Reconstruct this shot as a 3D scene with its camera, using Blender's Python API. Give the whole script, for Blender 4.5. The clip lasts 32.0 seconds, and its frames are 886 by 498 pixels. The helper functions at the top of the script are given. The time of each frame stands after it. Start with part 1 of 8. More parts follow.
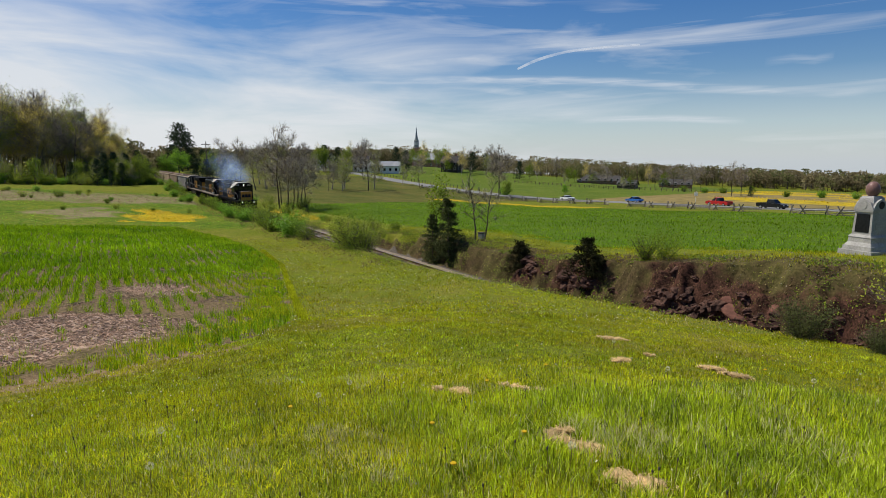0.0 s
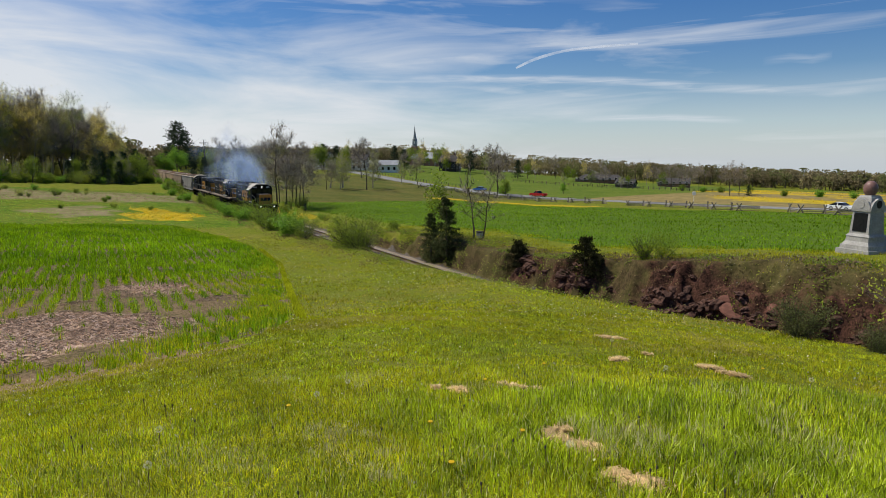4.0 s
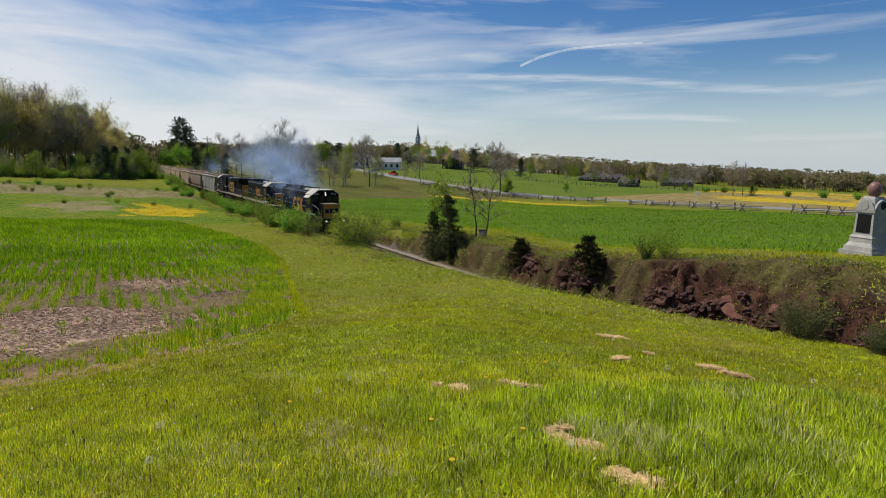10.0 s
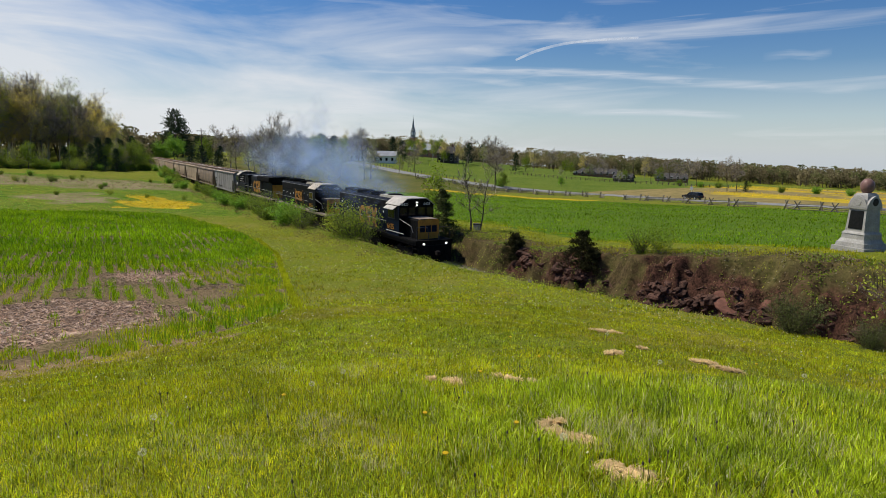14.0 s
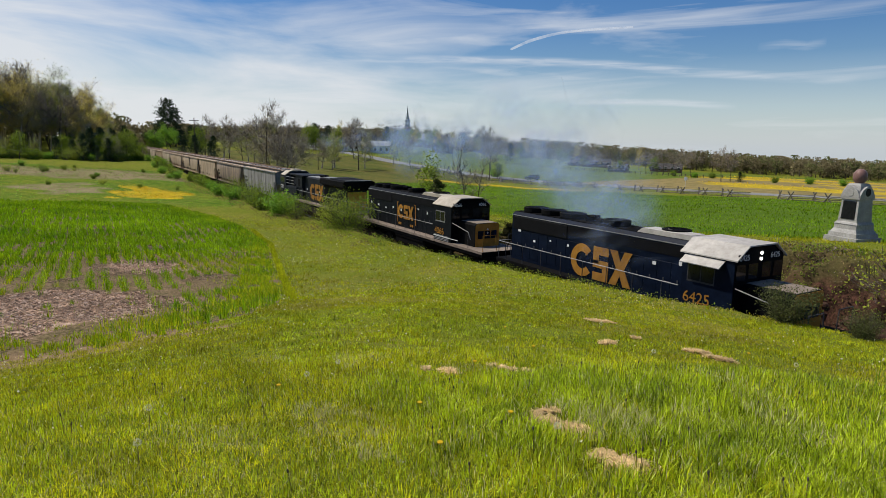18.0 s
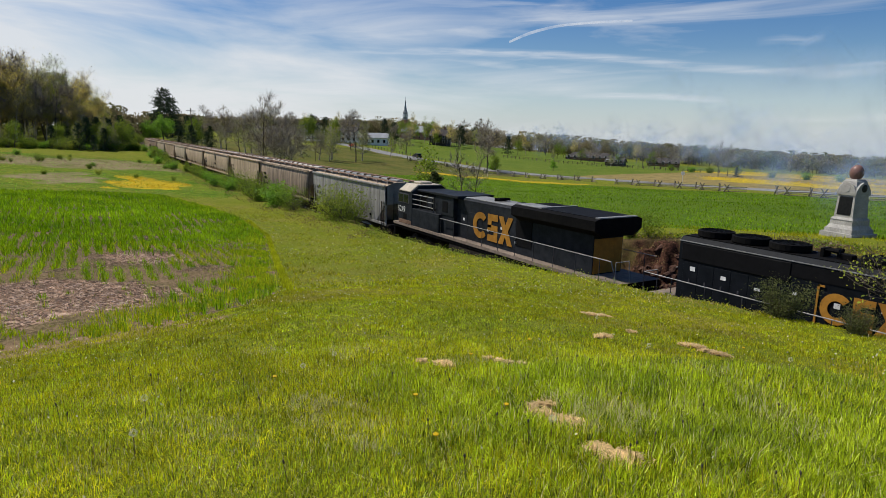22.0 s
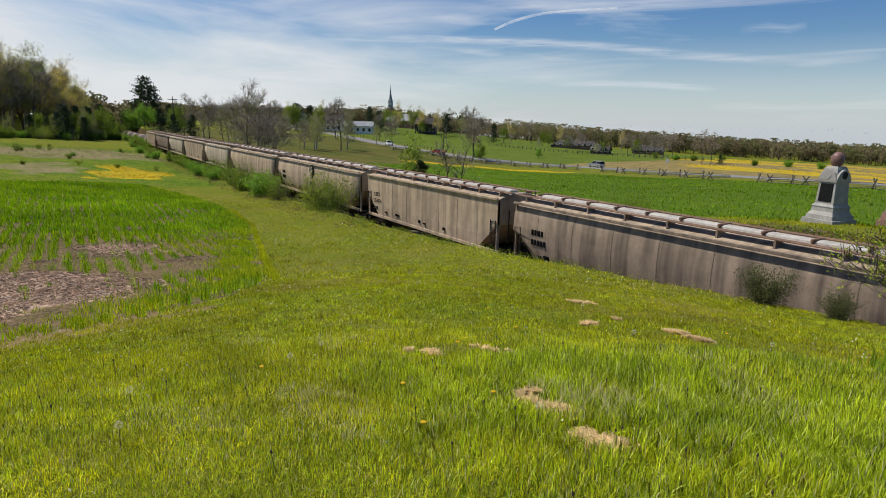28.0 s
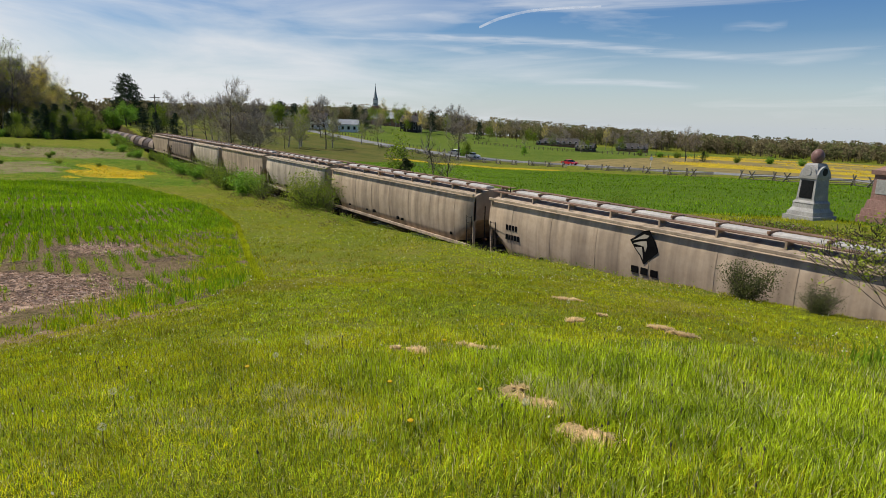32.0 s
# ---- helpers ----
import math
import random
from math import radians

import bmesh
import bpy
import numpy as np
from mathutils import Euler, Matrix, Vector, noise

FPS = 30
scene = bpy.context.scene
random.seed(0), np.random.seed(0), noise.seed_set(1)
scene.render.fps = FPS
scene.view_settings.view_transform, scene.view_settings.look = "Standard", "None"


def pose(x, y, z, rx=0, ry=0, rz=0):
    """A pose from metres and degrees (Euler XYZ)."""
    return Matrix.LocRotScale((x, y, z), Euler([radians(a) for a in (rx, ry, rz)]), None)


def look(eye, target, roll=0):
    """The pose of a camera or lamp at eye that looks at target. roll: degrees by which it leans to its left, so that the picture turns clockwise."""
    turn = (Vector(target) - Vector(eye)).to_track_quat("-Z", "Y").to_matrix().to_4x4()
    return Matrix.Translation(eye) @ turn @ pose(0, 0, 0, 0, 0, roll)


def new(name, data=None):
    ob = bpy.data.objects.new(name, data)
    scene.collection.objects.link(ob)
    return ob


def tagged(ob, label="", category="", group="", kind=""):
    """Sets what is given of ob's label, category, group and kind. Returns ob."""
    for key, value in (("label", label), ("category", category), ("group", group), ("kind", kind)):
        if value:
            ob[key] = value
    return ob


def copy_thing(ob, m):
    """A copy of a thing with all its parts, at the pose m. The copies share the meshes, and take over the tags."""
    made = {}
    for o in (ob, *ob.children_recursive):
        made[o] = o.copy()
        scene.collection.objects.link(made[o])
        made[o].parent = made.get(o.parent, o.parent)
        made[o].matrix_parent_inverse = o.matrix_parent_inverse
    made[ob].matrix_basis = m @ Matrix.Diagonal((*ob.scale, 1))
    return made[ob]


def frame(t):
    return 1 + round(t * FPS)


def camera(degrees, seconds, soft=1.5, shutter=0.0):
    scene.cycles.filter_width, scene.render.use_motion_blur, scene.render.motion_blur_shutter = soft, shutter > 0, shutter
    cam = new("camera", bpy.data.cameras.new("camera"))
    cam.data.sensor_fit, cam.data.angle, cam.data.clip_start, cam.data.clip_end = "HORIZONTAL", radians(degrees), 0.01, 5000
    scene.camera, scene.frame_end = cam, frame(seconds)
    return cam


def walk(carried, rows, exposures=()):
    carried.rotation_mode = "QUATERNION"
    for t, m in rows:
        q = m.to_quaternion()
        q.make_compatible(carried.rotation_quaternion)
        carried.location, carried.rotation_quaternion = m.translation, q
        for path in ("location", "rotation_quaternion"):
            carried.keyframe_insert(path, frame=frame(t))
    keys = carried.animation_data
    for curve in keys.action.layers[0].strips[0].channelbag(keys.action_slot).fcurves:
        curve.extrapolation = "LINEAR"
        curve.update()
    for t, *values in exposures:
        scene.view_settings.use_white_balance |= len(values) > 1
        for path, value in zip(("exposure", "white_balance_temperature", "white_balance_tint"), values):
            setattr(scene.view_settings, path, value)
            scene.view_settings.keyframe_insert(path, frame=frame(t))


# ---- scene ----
cam = camera(71.94, 32.0, soft=0.75)
EYE = (0.0, 0.0, 8.25)
# x runs along the railway with the train, y across it, z up from the rail head; turns of the hand-held camera
walk(cam, [
    (0, pose(*EYE, 81.785, -0.006, 60.354)),
    (0.5, pose(*EYE, 81.772, -0.039, 60.306)),
    (1, pose(*EYE, 81.748, -0.089, 60.246)),
    (1.5, pose(*EYE, 81.721, -0.124, 60.205)),
    (2, pose(*EYE, 81.697, -0.098, 60.189)),
    (2.5, pose(*EYE, 81.693, -0.050, 60.179)),
    (3, pose(*EYE, 81.689, -0.040, 60.184)),
    (3.5, pose(*EYE, 81.687, -0.045, 60.189)),
    (5.5, pose(*EYE, 81.668, -0.175, 60.263)),
    (6, pose(*EYE, 81.660, -0.228, 60.282)),
    (6.5, pose(*EYE, 81.654, -0.288, 60.317)),
    (7, pose(*EYE, 81.657, -0.328, 60.346)),
    (7.5, pose(*EYE, 81.675, -0.364, 60.364)),
    (8, pose(*EYE, 81.695, -0.416, 60.379)),
    (8.5, pose(*EYE, 81.684, -0.440, 60.395)),
    (9, pose(*EYE, 81.637, -0.451, 60.422)),
    (9.5, pose(*EYE, 81.561, -0.474, 60.461)),
    (10, pose(*EYE, 81.483, -0.494, 60.480)),
    (10.5, pose(*EYE, 81.432, -0.547, 60.456)),
    (11, pose(*EYE, 81.375, -0.620, 60.391)),
    (11.5, pose(*EYE, 81.298, -0.661, 60.315)),
    (12, pose(*EYE, 81.221, -0.710, 60.261)),
    (12.5, pose(*EYE, 81.149, -0.782, 60.216)),
    (13, pose(*EYE, 81.073, -0.841, 60.159)),
    (13.5, pose(*EYE, 80.991, -0.878, 60.090)),
    (14, pose(*EYE, 80.915, -0.876, 60.030)),
    (14.5, pose(*EYE, 80.836, -0.885, 59.981)),
    (16.5, pose(*EYE, 80.285, -0.830, 59.716)),
    (17, pose(*EYE, 80.242, -0.688, 59.647)),
    (17.5, pose(*EYE, 80.224, -0.605, 59.555)),
    (18, pose(*EYE, 80.013, -0.925, 59.527)),
    (18.5, pose(*EYE, 79.894, -1.062, 59.518)),
    (19, pose(*EYE, 79.825, -1.086, 59.510)),
    (19.5, pose(*EYE, 79.756, -1.150, 59.484)),
    (20, pose(*EYE, 79.688, -1.204, 59.426)),
    (20.5, pose(*EYE, 79.605, -1.245, 59.364)),
    (21, pose(*EYE, 79.526, -1.298, 59.350)),
    (21.5, pose(*EYE, 79.435, -1.344, 59.350)),
    (22, pose(*EYE, 79.337, -1.388, 59.314)),
    (22.5, pose(*EYE, 79.242, -1.428, 59.246)),
    (23, pose(*EYE, 79.136, -1.418, 59.163)),
    (23.5, pose(*EYE, 79.029, -1.381, 59.097)),
    (24, pose(*EYE, 78.937, -1.352, 59.001)),
    (24.5, pose(*EYE, 78.842, -1.335, 58.888)),
    (25, pose(*EYE, 78.744, -1.305, 58.778)),
    (25.5, pose(*EYE, 78.639, -1.273, 58.682)),
    (27.5, pose(*EYE, 78.353, -1.263, 58.170)),
    (28, pose(*EYE, 78.311, -1.274, 57.985)),
    (28.5, pose(*EYE, 78.266, -1.256, 57.794)),
    (29, pose(*EYE, 78.254, -1.225, 57.611)),
    (29.5, pose(*EYE, 78.251, -1.225, 57.447)),
    (30, pose(*EYE, 78.229, -1.235, 57.278)),
    (30.5, pose(*EYE, 78.206, -1.210, 57.102)),
    (31, pose(*EYE, 78.199, -1.194, 56.934)),
    (31.5, pose(*EYE, 78.184, -1.213, 56.780)),
    (32, pose(*EYE, 78.159, -1.197, 56.635)),
], [(0.0, -0.07), (32.0, -0.07)])

# ---- light: a high spring sun with thin cirrus ----
SUN_ELEV, SUN_FROM = 56.0, (-0.80, -0.60)
world = bpy.data.worlds.new("sky")
scene.world = world
world.use_nodes = True
wn, wl = world.node_tree.nodes, world.node_tree.links
wn.clear()
w_out, w_bg = wn.new("ShaderNodeOutputWorld"), wn.new("ShaderNodeBackground")
w_sky, w_co = wn.new("ShaderNodeTexSky"), wn.new("ShaderNodeTexCoord")
w_sky.sky_type, w_sky.sun_disc = "NISHITA", False
w_sky.sun_elevation = radians(SUN_ELEV)
w_sky.sun_rotation = math.atan2(SUN_FROM[0], SUN_FROM[1])
w_sky.altitude, w_sky.air_density, w_sky.dust_density, w_sky.ozone_density = 150, 1.0, 0.35, 2.2
w_sep = wn.new("ShaderNodeSeparateXYZ")
w_map = wn.new("ShaderNodeMapping")
w_map.inputs["Rotation"].default_value = (radians(2.5), radians(2), 0)
w_map.inputs["Scale"].default_value = (1.5, 1.5, 8.5)
w_noise = wn.new("ShaderNodeTexNoise")
w_noise.inputs["Scale"].default_value, w_noise.inputs["Detail"].default_value = 1.7, 8
w_noise.inputs["Roughness"].default_value, w_noise.inputs["Distortion"].default_value = 0.55, 0.6
w_ramp = wn.new("ShaderNodeValToRGB")
w_ramp.color_ramp.elements[0].position, w_ramp.color_ramp.elements[1].position = 0.46, 0.82
w_ramp.color_ramp.elements[1].color = (0.85, 0.85, 0.85, 1)
w_mix = wn.new("ShaderNodeMixRGB")
w_mix.inputs[2].default_value = (8.9, 9.1, 9.4, 1)
# the veil of cirrus thickens towards the sun's side and the horizon
w_veil, w_low, w_sum = wn.new("ShaderNodeVectorMath"), wn.new("ShaderNodeMath"), wn.new("ShaderNodeMath")
w_veil.operation, w_veil.inputs[1].default_value = "DOT_PRODUCT", (-0.85 * 0.5, -0.53 * 0.5, -0.9)
w_low.operation, w_low.inputs[1].default_value = "ADD", -0.06
w_sum.operation = "ADD"
w_haze, w_mix2 = wn.new("ShaderNodeMapRange"), wn.new("ShaderNodeMixRGB")
w_haze.inputs[1].default_value, w_haze.inputs[2].default_value = 0.0, 0.13
w_haze.inputs[3].default_value, w_haze.inputs[4].default_value = 0.68, 0.0
w_mix2.inputs[2].default_value = (6.6, 7.5, 8.9, 1)
wl.new(w_co.outputs["Generated"], w_sep.inputs[0])
wl.new(w_co.outputs["Generated"], w_map.inputs[0])
wl.new(w_co.outputs["Generated"], w_veil.inputs[0])
wl.new(w_map.outputs[0], w_noise.inputs["Vector"])
wl.new(w_veil.outputs["Value"], w_low.inputs[0])
wl.new(w_low.outputs[0], w_sum.inputs[0])
wl.new(w_noise.outputs[0], w_sum.inputs[1])
wl.new(w_sum.outputs[0], w_ramp.inputs[0])
wl.new(w_sep.outputs[2], w_haze.inputs[0])
wl.new(w_haze.outputs[0], w_mix2.inputs[0])
w_sat = wn.new("ShaderNodeHueSaturation")
w_sat.inputs["Saturation"].default_value = 1.42
w_sat.inputs["Hue"].default_value = 0.512
wl.new(w_sky.outputs[0], w_sat.inputs["Color"])
wl.new(w_sat.outputs[0], w_mix2.inputs[1])
wl.new(w_ramp.outputs[0], w_mix.inputs[0])
wl.new(w_mix2.outputs[0], w_mix.inputs[1])
# thin single streaks of ice cloud
w_map2, w_noise2, w_ramp2, w_mix3 = wn.new("ShaderNodeMapping"), wn.new("ShaderNodeTexNoise"), wn.new("ShaderNodeValToRGB"), wn.new("ShaderNodeMixRGB")
w_map2.inputs["Rotation"].default_value, w_map2.inputs["Scale"].default_value = (radians(-3), radians(2), 0), (1.3, 1.3, 17)
w_noise2.inputs["Scale"].default_value, w_noise2.inputs["Detail"].default_value, w_noise2.inputs["Distortion"].default_value = 1.6, 7, 0.8
w_ramp2.color_ramp.elements[0].position, w_ramp2.color_ramp.elements[1].position = 0.56, 0.78
w_ramp2.color_ramp.elements[1].color = (0.7, 0.7, 0.7, 1)
w_mix3.inputs[2].default_value = (8.9, 9.1, 9.4, 1)
wl.new(w_co.outputs["Generated"], w_map2.inputs[0])
wl.new(w_map2.outputs[0], w_noise2.inputs["Vector"])
wl.new(w_noise2.outputs[0], w_ramp2.inputs[0])
wl.new(w_ramp2.outputs[0], w_mix3.inputs[0])
wl.new(w_mix.outputs[0], w_mix3.inputs[1])
wl.new(w_mix3.outputs[0], w_bg.inputs[0])
w_bg.inputs[1].default_value = 0.090
wl.new(w_bg.outputs[0], w_out.inputs[0])
sun = new("sun", bpy.data.lights.new("sun", "SUN"))
sun.data.energy, sun.data.angle, sun.data.color = 5.0, radians(0.6), (1.0, 0.95, 0.86)
h = math.cos(radians(SUN_ELEV))
n_ = math.hypot(*SUN_FROM)
sun.matrix_world = look((0, 0, 60), (-SUN_FROM[0] / n_ * h * 10, -SUN_FROM[1] / n_ * h * 10, 60 - 10 * math.sin(radians(SUN_ELEV))))


# ---- materials ----
def mat(name, c1, c2, scale=4.0, rough=0.8, bump=0.2, metal=0.0, big=0.25, rand=0.0, island=0.0, stretch=(1, 1, 1), bscale=None, spec=0.22, trans=0.0, upn=0.0):
    """Two colours mixed by fine noise, broken up by a coarse noise, with relief."""
    m = bpy.data.materials.new(name)
    m.use_nodes = True
    N, L = m.node_tree.nodes, m.node_tree.links
    bsdf = N["Principled BSDF"]
    co, mp = N.new("ShaderNodeTexCoord"), N.new("ShaderNodeMapping")
    mp.inputs["Scale"].default_value = stretch
    L.new(co.outputs["Object"], mp.inputs[0])
    fine, coarse = N.new("ShaderNodeTexNoise"), N.new("ShaderNodeTexNoise")
    fine.inputs["Scale"].default_value, fine.inputs["Detail"].default_value = scale, 6
    fine.inputs["Roughness"].default_value = 0.65
    coarse.inputs["Scale"].default_value, coarse.inputs["Detail"].default_value = scale * 0.13, 3
    L.new(mp.outputs[0], fine.inputs["Vector"])
    L.new(co.outputs["Object"], coarse.inputs["Vector"])
    ramp = N.new("ShaderNodeValToRGB")
    ramp.color_ramp.elements[0].position, ramp.color_ramp.elements[1].position = 0.32, 0.68
    ramp.color_ramp.elements[0].color, ramp.color_ramp.elements[1].color = (*c1, 1), (*c2, 1)
    L.new(fine.outputs[0], ramp.inputs[0])
    hsv = N.new("ShaderNodeHueSaturation")
    L.new(ramp.outputs[0], hsv.inputs["Color"])
    val = N.new("ShaderNodeMapRange")
    val.inputs[1].default_value, val.inputs[2].default_value = 0.25, 0.75
    val.inputs[3].default_value, val.inputs[4].default_value = 1 - big, 1 + big
    L.new(coarse.outputs[0], val.inputs[0])
    last = val.outputs[0]
    for amount, kind, socket in ((rand, "ShaderNodeObjectInfo", "Random"), (island, "ShaderNodeNewGeometry", "Random Per Island")):
        if amount:
            src, r, mul = N.new(kind), N.new("ShaderNodeMapRange"), N.new("ShaderNodeMath")
            r.inputs[3].default_value, r.inputs[4].default_value = 1 - amount, 1 + amount
            mul.operation = "MULTIPLY"
            L.new(src.outputs[socket], r.inputs[0])
            L.new(last, mul.inputs[0])
            L.new(r.outputs[0], mul.inputs[1])
            last = mul.outputs[0]
    L.new(last, hsv.inputs["Value"])
    L.new(hsv.outputs[0], bsdf.inputs["Base Color"])
    bsdf.inputs["Roughness"].default_value, bsdf.inputs["Metallic"].default_value = rough, metal
    bsdf.inputs["Specular IOR Level"].default_value = spec
    if trans:
        tr, mx = N.new("ShaderNodeBsdfTranslucent"), N.new("ShaderNodeMixShader")
        mx.inputs[0].default_value = trans
        L.new(hsv.outputs[0], tr.inputs[0])
        L.new(bsdf.outputs[0], mx.inputs[1])
        L.new(tr.outputs[0], mx.inputs[2])
        L.new(mx.outputs[0], N["Material Output"].inputs[0])
    if upn:
        g, mx2, nm = N.new("ShaderNodeNewGeometry"), N.new("ShaderNodeMixRGB"), N.new("ShaderNodeVectorMath")
        mx2.inputs[0].default_value, mx2.inputs[2].default_value = upn, (0, 0, 1, 1)
        nm.operation = "NORMALIZE"
        L.new(g.outputs["Normal"], mx2.inputs[1])
        L.new(mx2.outputs[0], nm.inputs[0])
        L.new(nm.outputs[0], bsdf.inputs["Normal"])
        if trans:
            down, nm2 = N.new("ShaderNodeMixRGB"), N.new("ShaderNodeVectorMath")
            down.inputs[0].default_value, down.inputs[2].default_value = upn, (0, 0, -1, 1)
            nm2.operation = "NORMALIZE"
            L.new(g.outputs["Normal"], down.inputs[1])
            L.new(down.outputs[0], nm2.inputs[0])
            L.new(nm2.outputs[0], tr.inputs["Normal"])
    if bump:
        b, bt = N.new("ShaderNodeBump"), N.new("ShaderNodeTexNoise")
        bt.inputs["Scale"].default_value, bt.inputs["Detail"].default_value = bscale or scale * 2.5, 5
        L.new(mp.outputs[0], bt.inputs["Vector"])
        b.inputs["Strength"].default_value, b.inputs["Distance"].default_value = bump, 0.02
        L.new(bt.outputs[0], b.inputs["Height"])
        L.new(b.outputs[0], bsdf.inputs["Normal"])
    return m


def glow(name, colour, strength):
    m = bpy.data.materials.new(name)
    m.use_nodes = True
    b = m.node_tree.nodes["Principled BSDF"]
    b.inputs["Base Color"].default_value = (*colour, 1)
    b.inputs["Emission Color"].default_value, b.inputs["Emission Strength"].default_value = (*colour, 1), strength
    return m


M_BLADE = mat("grass_blade", (0.245, 0.252, 0.003), (0.79, 0.735, 0.010), 1.6, 0.5, 0, big=0.30, island=0.85, spec=0.16, trans=0.36, upn=0.35)
M_BLADE_MOWN = mat("mown_grass_blade", (0.19, 0.20, 0.003), (0.54, 0.515, 0.009), 1.6, 0.6, 0, big=0.35, island=0.5, spec=0.08, trans=0.4, upn=0.4)
M_BLADE_TAN = mat("olive_tan_blade", (0.28, 0.235, 0.05), (0.52, 0.44, 0.13), 1.4, 0.7, 0, big=0.3, island=0.4, spec=0.05, trans=0.4, upn=0.45)
M_BLADE_DRY = mat("dry_grass_blade", (0.50, 0.44, 0.18), (0.78, 0.71, 0.37), 2, 0.7, 0, island=0.35, trans=0.5, upn=0.5)
M_BLADE_LUSH = mat("lush_grass_blade", (0.168, 0.245, 0.004), (0.56, 0.645, 0.012), 1.9, 0.42, 0, big=0.28, island=0.85, spec=0.3, trans=0.36, upn=0.3)
M_BLADE_OLIVE = mat("olive_grass_blade", (0.105, 0.095, 0.022), (0.22, 0.185, 0.05), 1.1, 0.8, 0, big=0.4, island=0.5, spec=0.0, trans=0.3, upn=0.5)
M_CROP = mat("cereal_blade", (0.115, 0.25, 0.002), (0.32, 0.475, 0.006), 0.35, 0.6, 0, big=0.3, island=0.55, spec=0.08, trans=0.5, upn=0.5)
M_CROP_PALE = mat("pale_cereal_blade", (0.29, 0.345, 0.004), (0.56, 0.56, 0.010), 0.5, 0.6, 0, big=0.3, island=0.5, spec=0.08, trans=0.5, upn=0.5)
M_FIELD = mat("field_blade", (0.10, 0.225, 0.008), (0.24, 0.365, 0.016), 0.2, 0.7, 0, big=0.35, island=0.6, spec=0.0, trans=0.5, upn=0.6)
M_STRAW = mat("straw", (0.46, 0.32, 0.14), (0.74, 0.56, 0.29), 14, 0.9, 0, island=0.4, upn=0.6, trans=0.3)
M_FLOWER_Y = mat("yellow_petal", (0.62, 0.40, 0.006), (0.75, 0.52, 0.01), 6, 0.6, 0, island=0.15, upn=0.7, trans=0.3)
M_FLOWER_W = mat("white_seed_head", (0.66, 0.62, 0.38), (0.80, 0.76, 0.52), 20, 0.9, 0, island=0.15, trans=0.4, upn=0.6)
M_LEAF = mat("leaf_spring", (0.115, 0.185, 0.014), (0.26, 0.335, 0.028), 0.8, 0.65, 0, big=0.3, island=0.4, trans=0.5, upn=0.4, spec=0.15)
M_LEAF_Y = mat("leaf_young", (0.25, 0.315, 0.028), (0.43, 0.465, 0.05), 0.5, 0.65, 0, big=0.3, island=0.4, trans=0.5, upn=0.4, spec=0.15)
M_LEAF_TAN = mat("leaf_bud", (0.52, 0.435, 0.10), (0.80, 0.66, 0.17), 0.4, 0.7, 0, big=0.3, island=0.4, trans=0.55, upn=0.65, spec=0.1)
M_LEAF_BRIGHT = mat("leaf_bright", (0.138, 0.294, 0.018), (0.244, 0.419, 0.033), 0.6, 0.6, 0, big=0.25, island=0.35, trans=0.5, upn=0.4, spec=0.15)
M_NEEDLE = mat("needle", (0.016, 0.034, 0.012), (0.045, 0.072, 0.024), 1.2, 0.6, 0, big=0.3, island=0.4, trans=0.15)
M_NEEDLE_DRY = mat("dry_cedar_needle", (0.022, 0.024, 0.009), (0.055, 0.052, 0.02), 2.0, 0.8, 0, big=0.3, island=0.5, trans=0.15, spec=0.03)
M_CEDAR = mat("cedar_needle", (0.045, 0.060, 0.018), (0.095, 0.108, 0.034), 2.0, 0.7, 0, big=0.3, island=0.5, trans=0.4, upn=0.3, spec=0.1)
M_CEDAR_YOUNG = mat("young_cedar_needle", (0.070, 0.088, 0.026), (0.15, 0.155, 0.05), 2.0, 0.7, 0, big=0.3, island=0.6, trans=0.4, upn=0.3, spec=0.1)
M_FARWOOD = mat("far_leaf", (0.15, 0.125, 0.062), (0.25, 0.21, 0.105), 0.05, 0.8, 0, big=0.3, island=0.3, trans=0.45, upn=0.6, spec=0.05)
M_FARWOOD_G = mat("far_leaf_green", (0.105, 0.118, 0.040), (0.20, 0.20, 0.075), 0.05, 0.8, 0, big=0.3, island=0.3, trans=0.45, upn=0.6, spec=0.05)
M_TWIG = mat("twig", (0.25, 0.21, 0.17), (0.44, 0.38, 0.32), 3, 0.9, 0, island=0.3)
M_BARK = mat("bark", (0.06, 0.048, 0.038), (0.13, 0.105, 0.085), 9, 0.95, 0.6, stretch=(1, 1, 0.25))
M_BRUSH = mat("brushwood", (0.12, 0.088, 0.040), (0.27, 0.205, 0.092), 1.5, 0.85, 0, big=0.35, island=0.5, trans=0.35, upn=0.4, spec=0.05)
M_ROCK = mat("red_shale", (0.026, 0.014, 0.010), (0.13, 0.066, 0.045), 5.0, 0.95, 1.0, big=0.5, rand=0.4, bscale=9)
M_ROCK_RED = mat("red_clay_rock", (0.09, 0.040, 0.028), (0.185, 0.082, 0.056), 5, 0.95, 1.0, big=0.3, rand=0.15, bscale=14)
M_BALLAST = mat("ballast", (0.135, 0.102, 0.068), (0.36, 0.285, 0.20), 22, 0.95, 0.9, big=0.2, bscale=18)
M_TIE = mat("sleeper_wood", (0.065, 0.052, 0.042), (0.16, 0.135, 0.11), 8, 0.9, 0.5, stretch=(6, 1, 1), rand=0.35)
M_RAIL = mat("rail_rust", (0.13, 0.075, 0.045), (0.20, 0.13, 0.085), 12, 0.65, 0.2, metal=0.4)
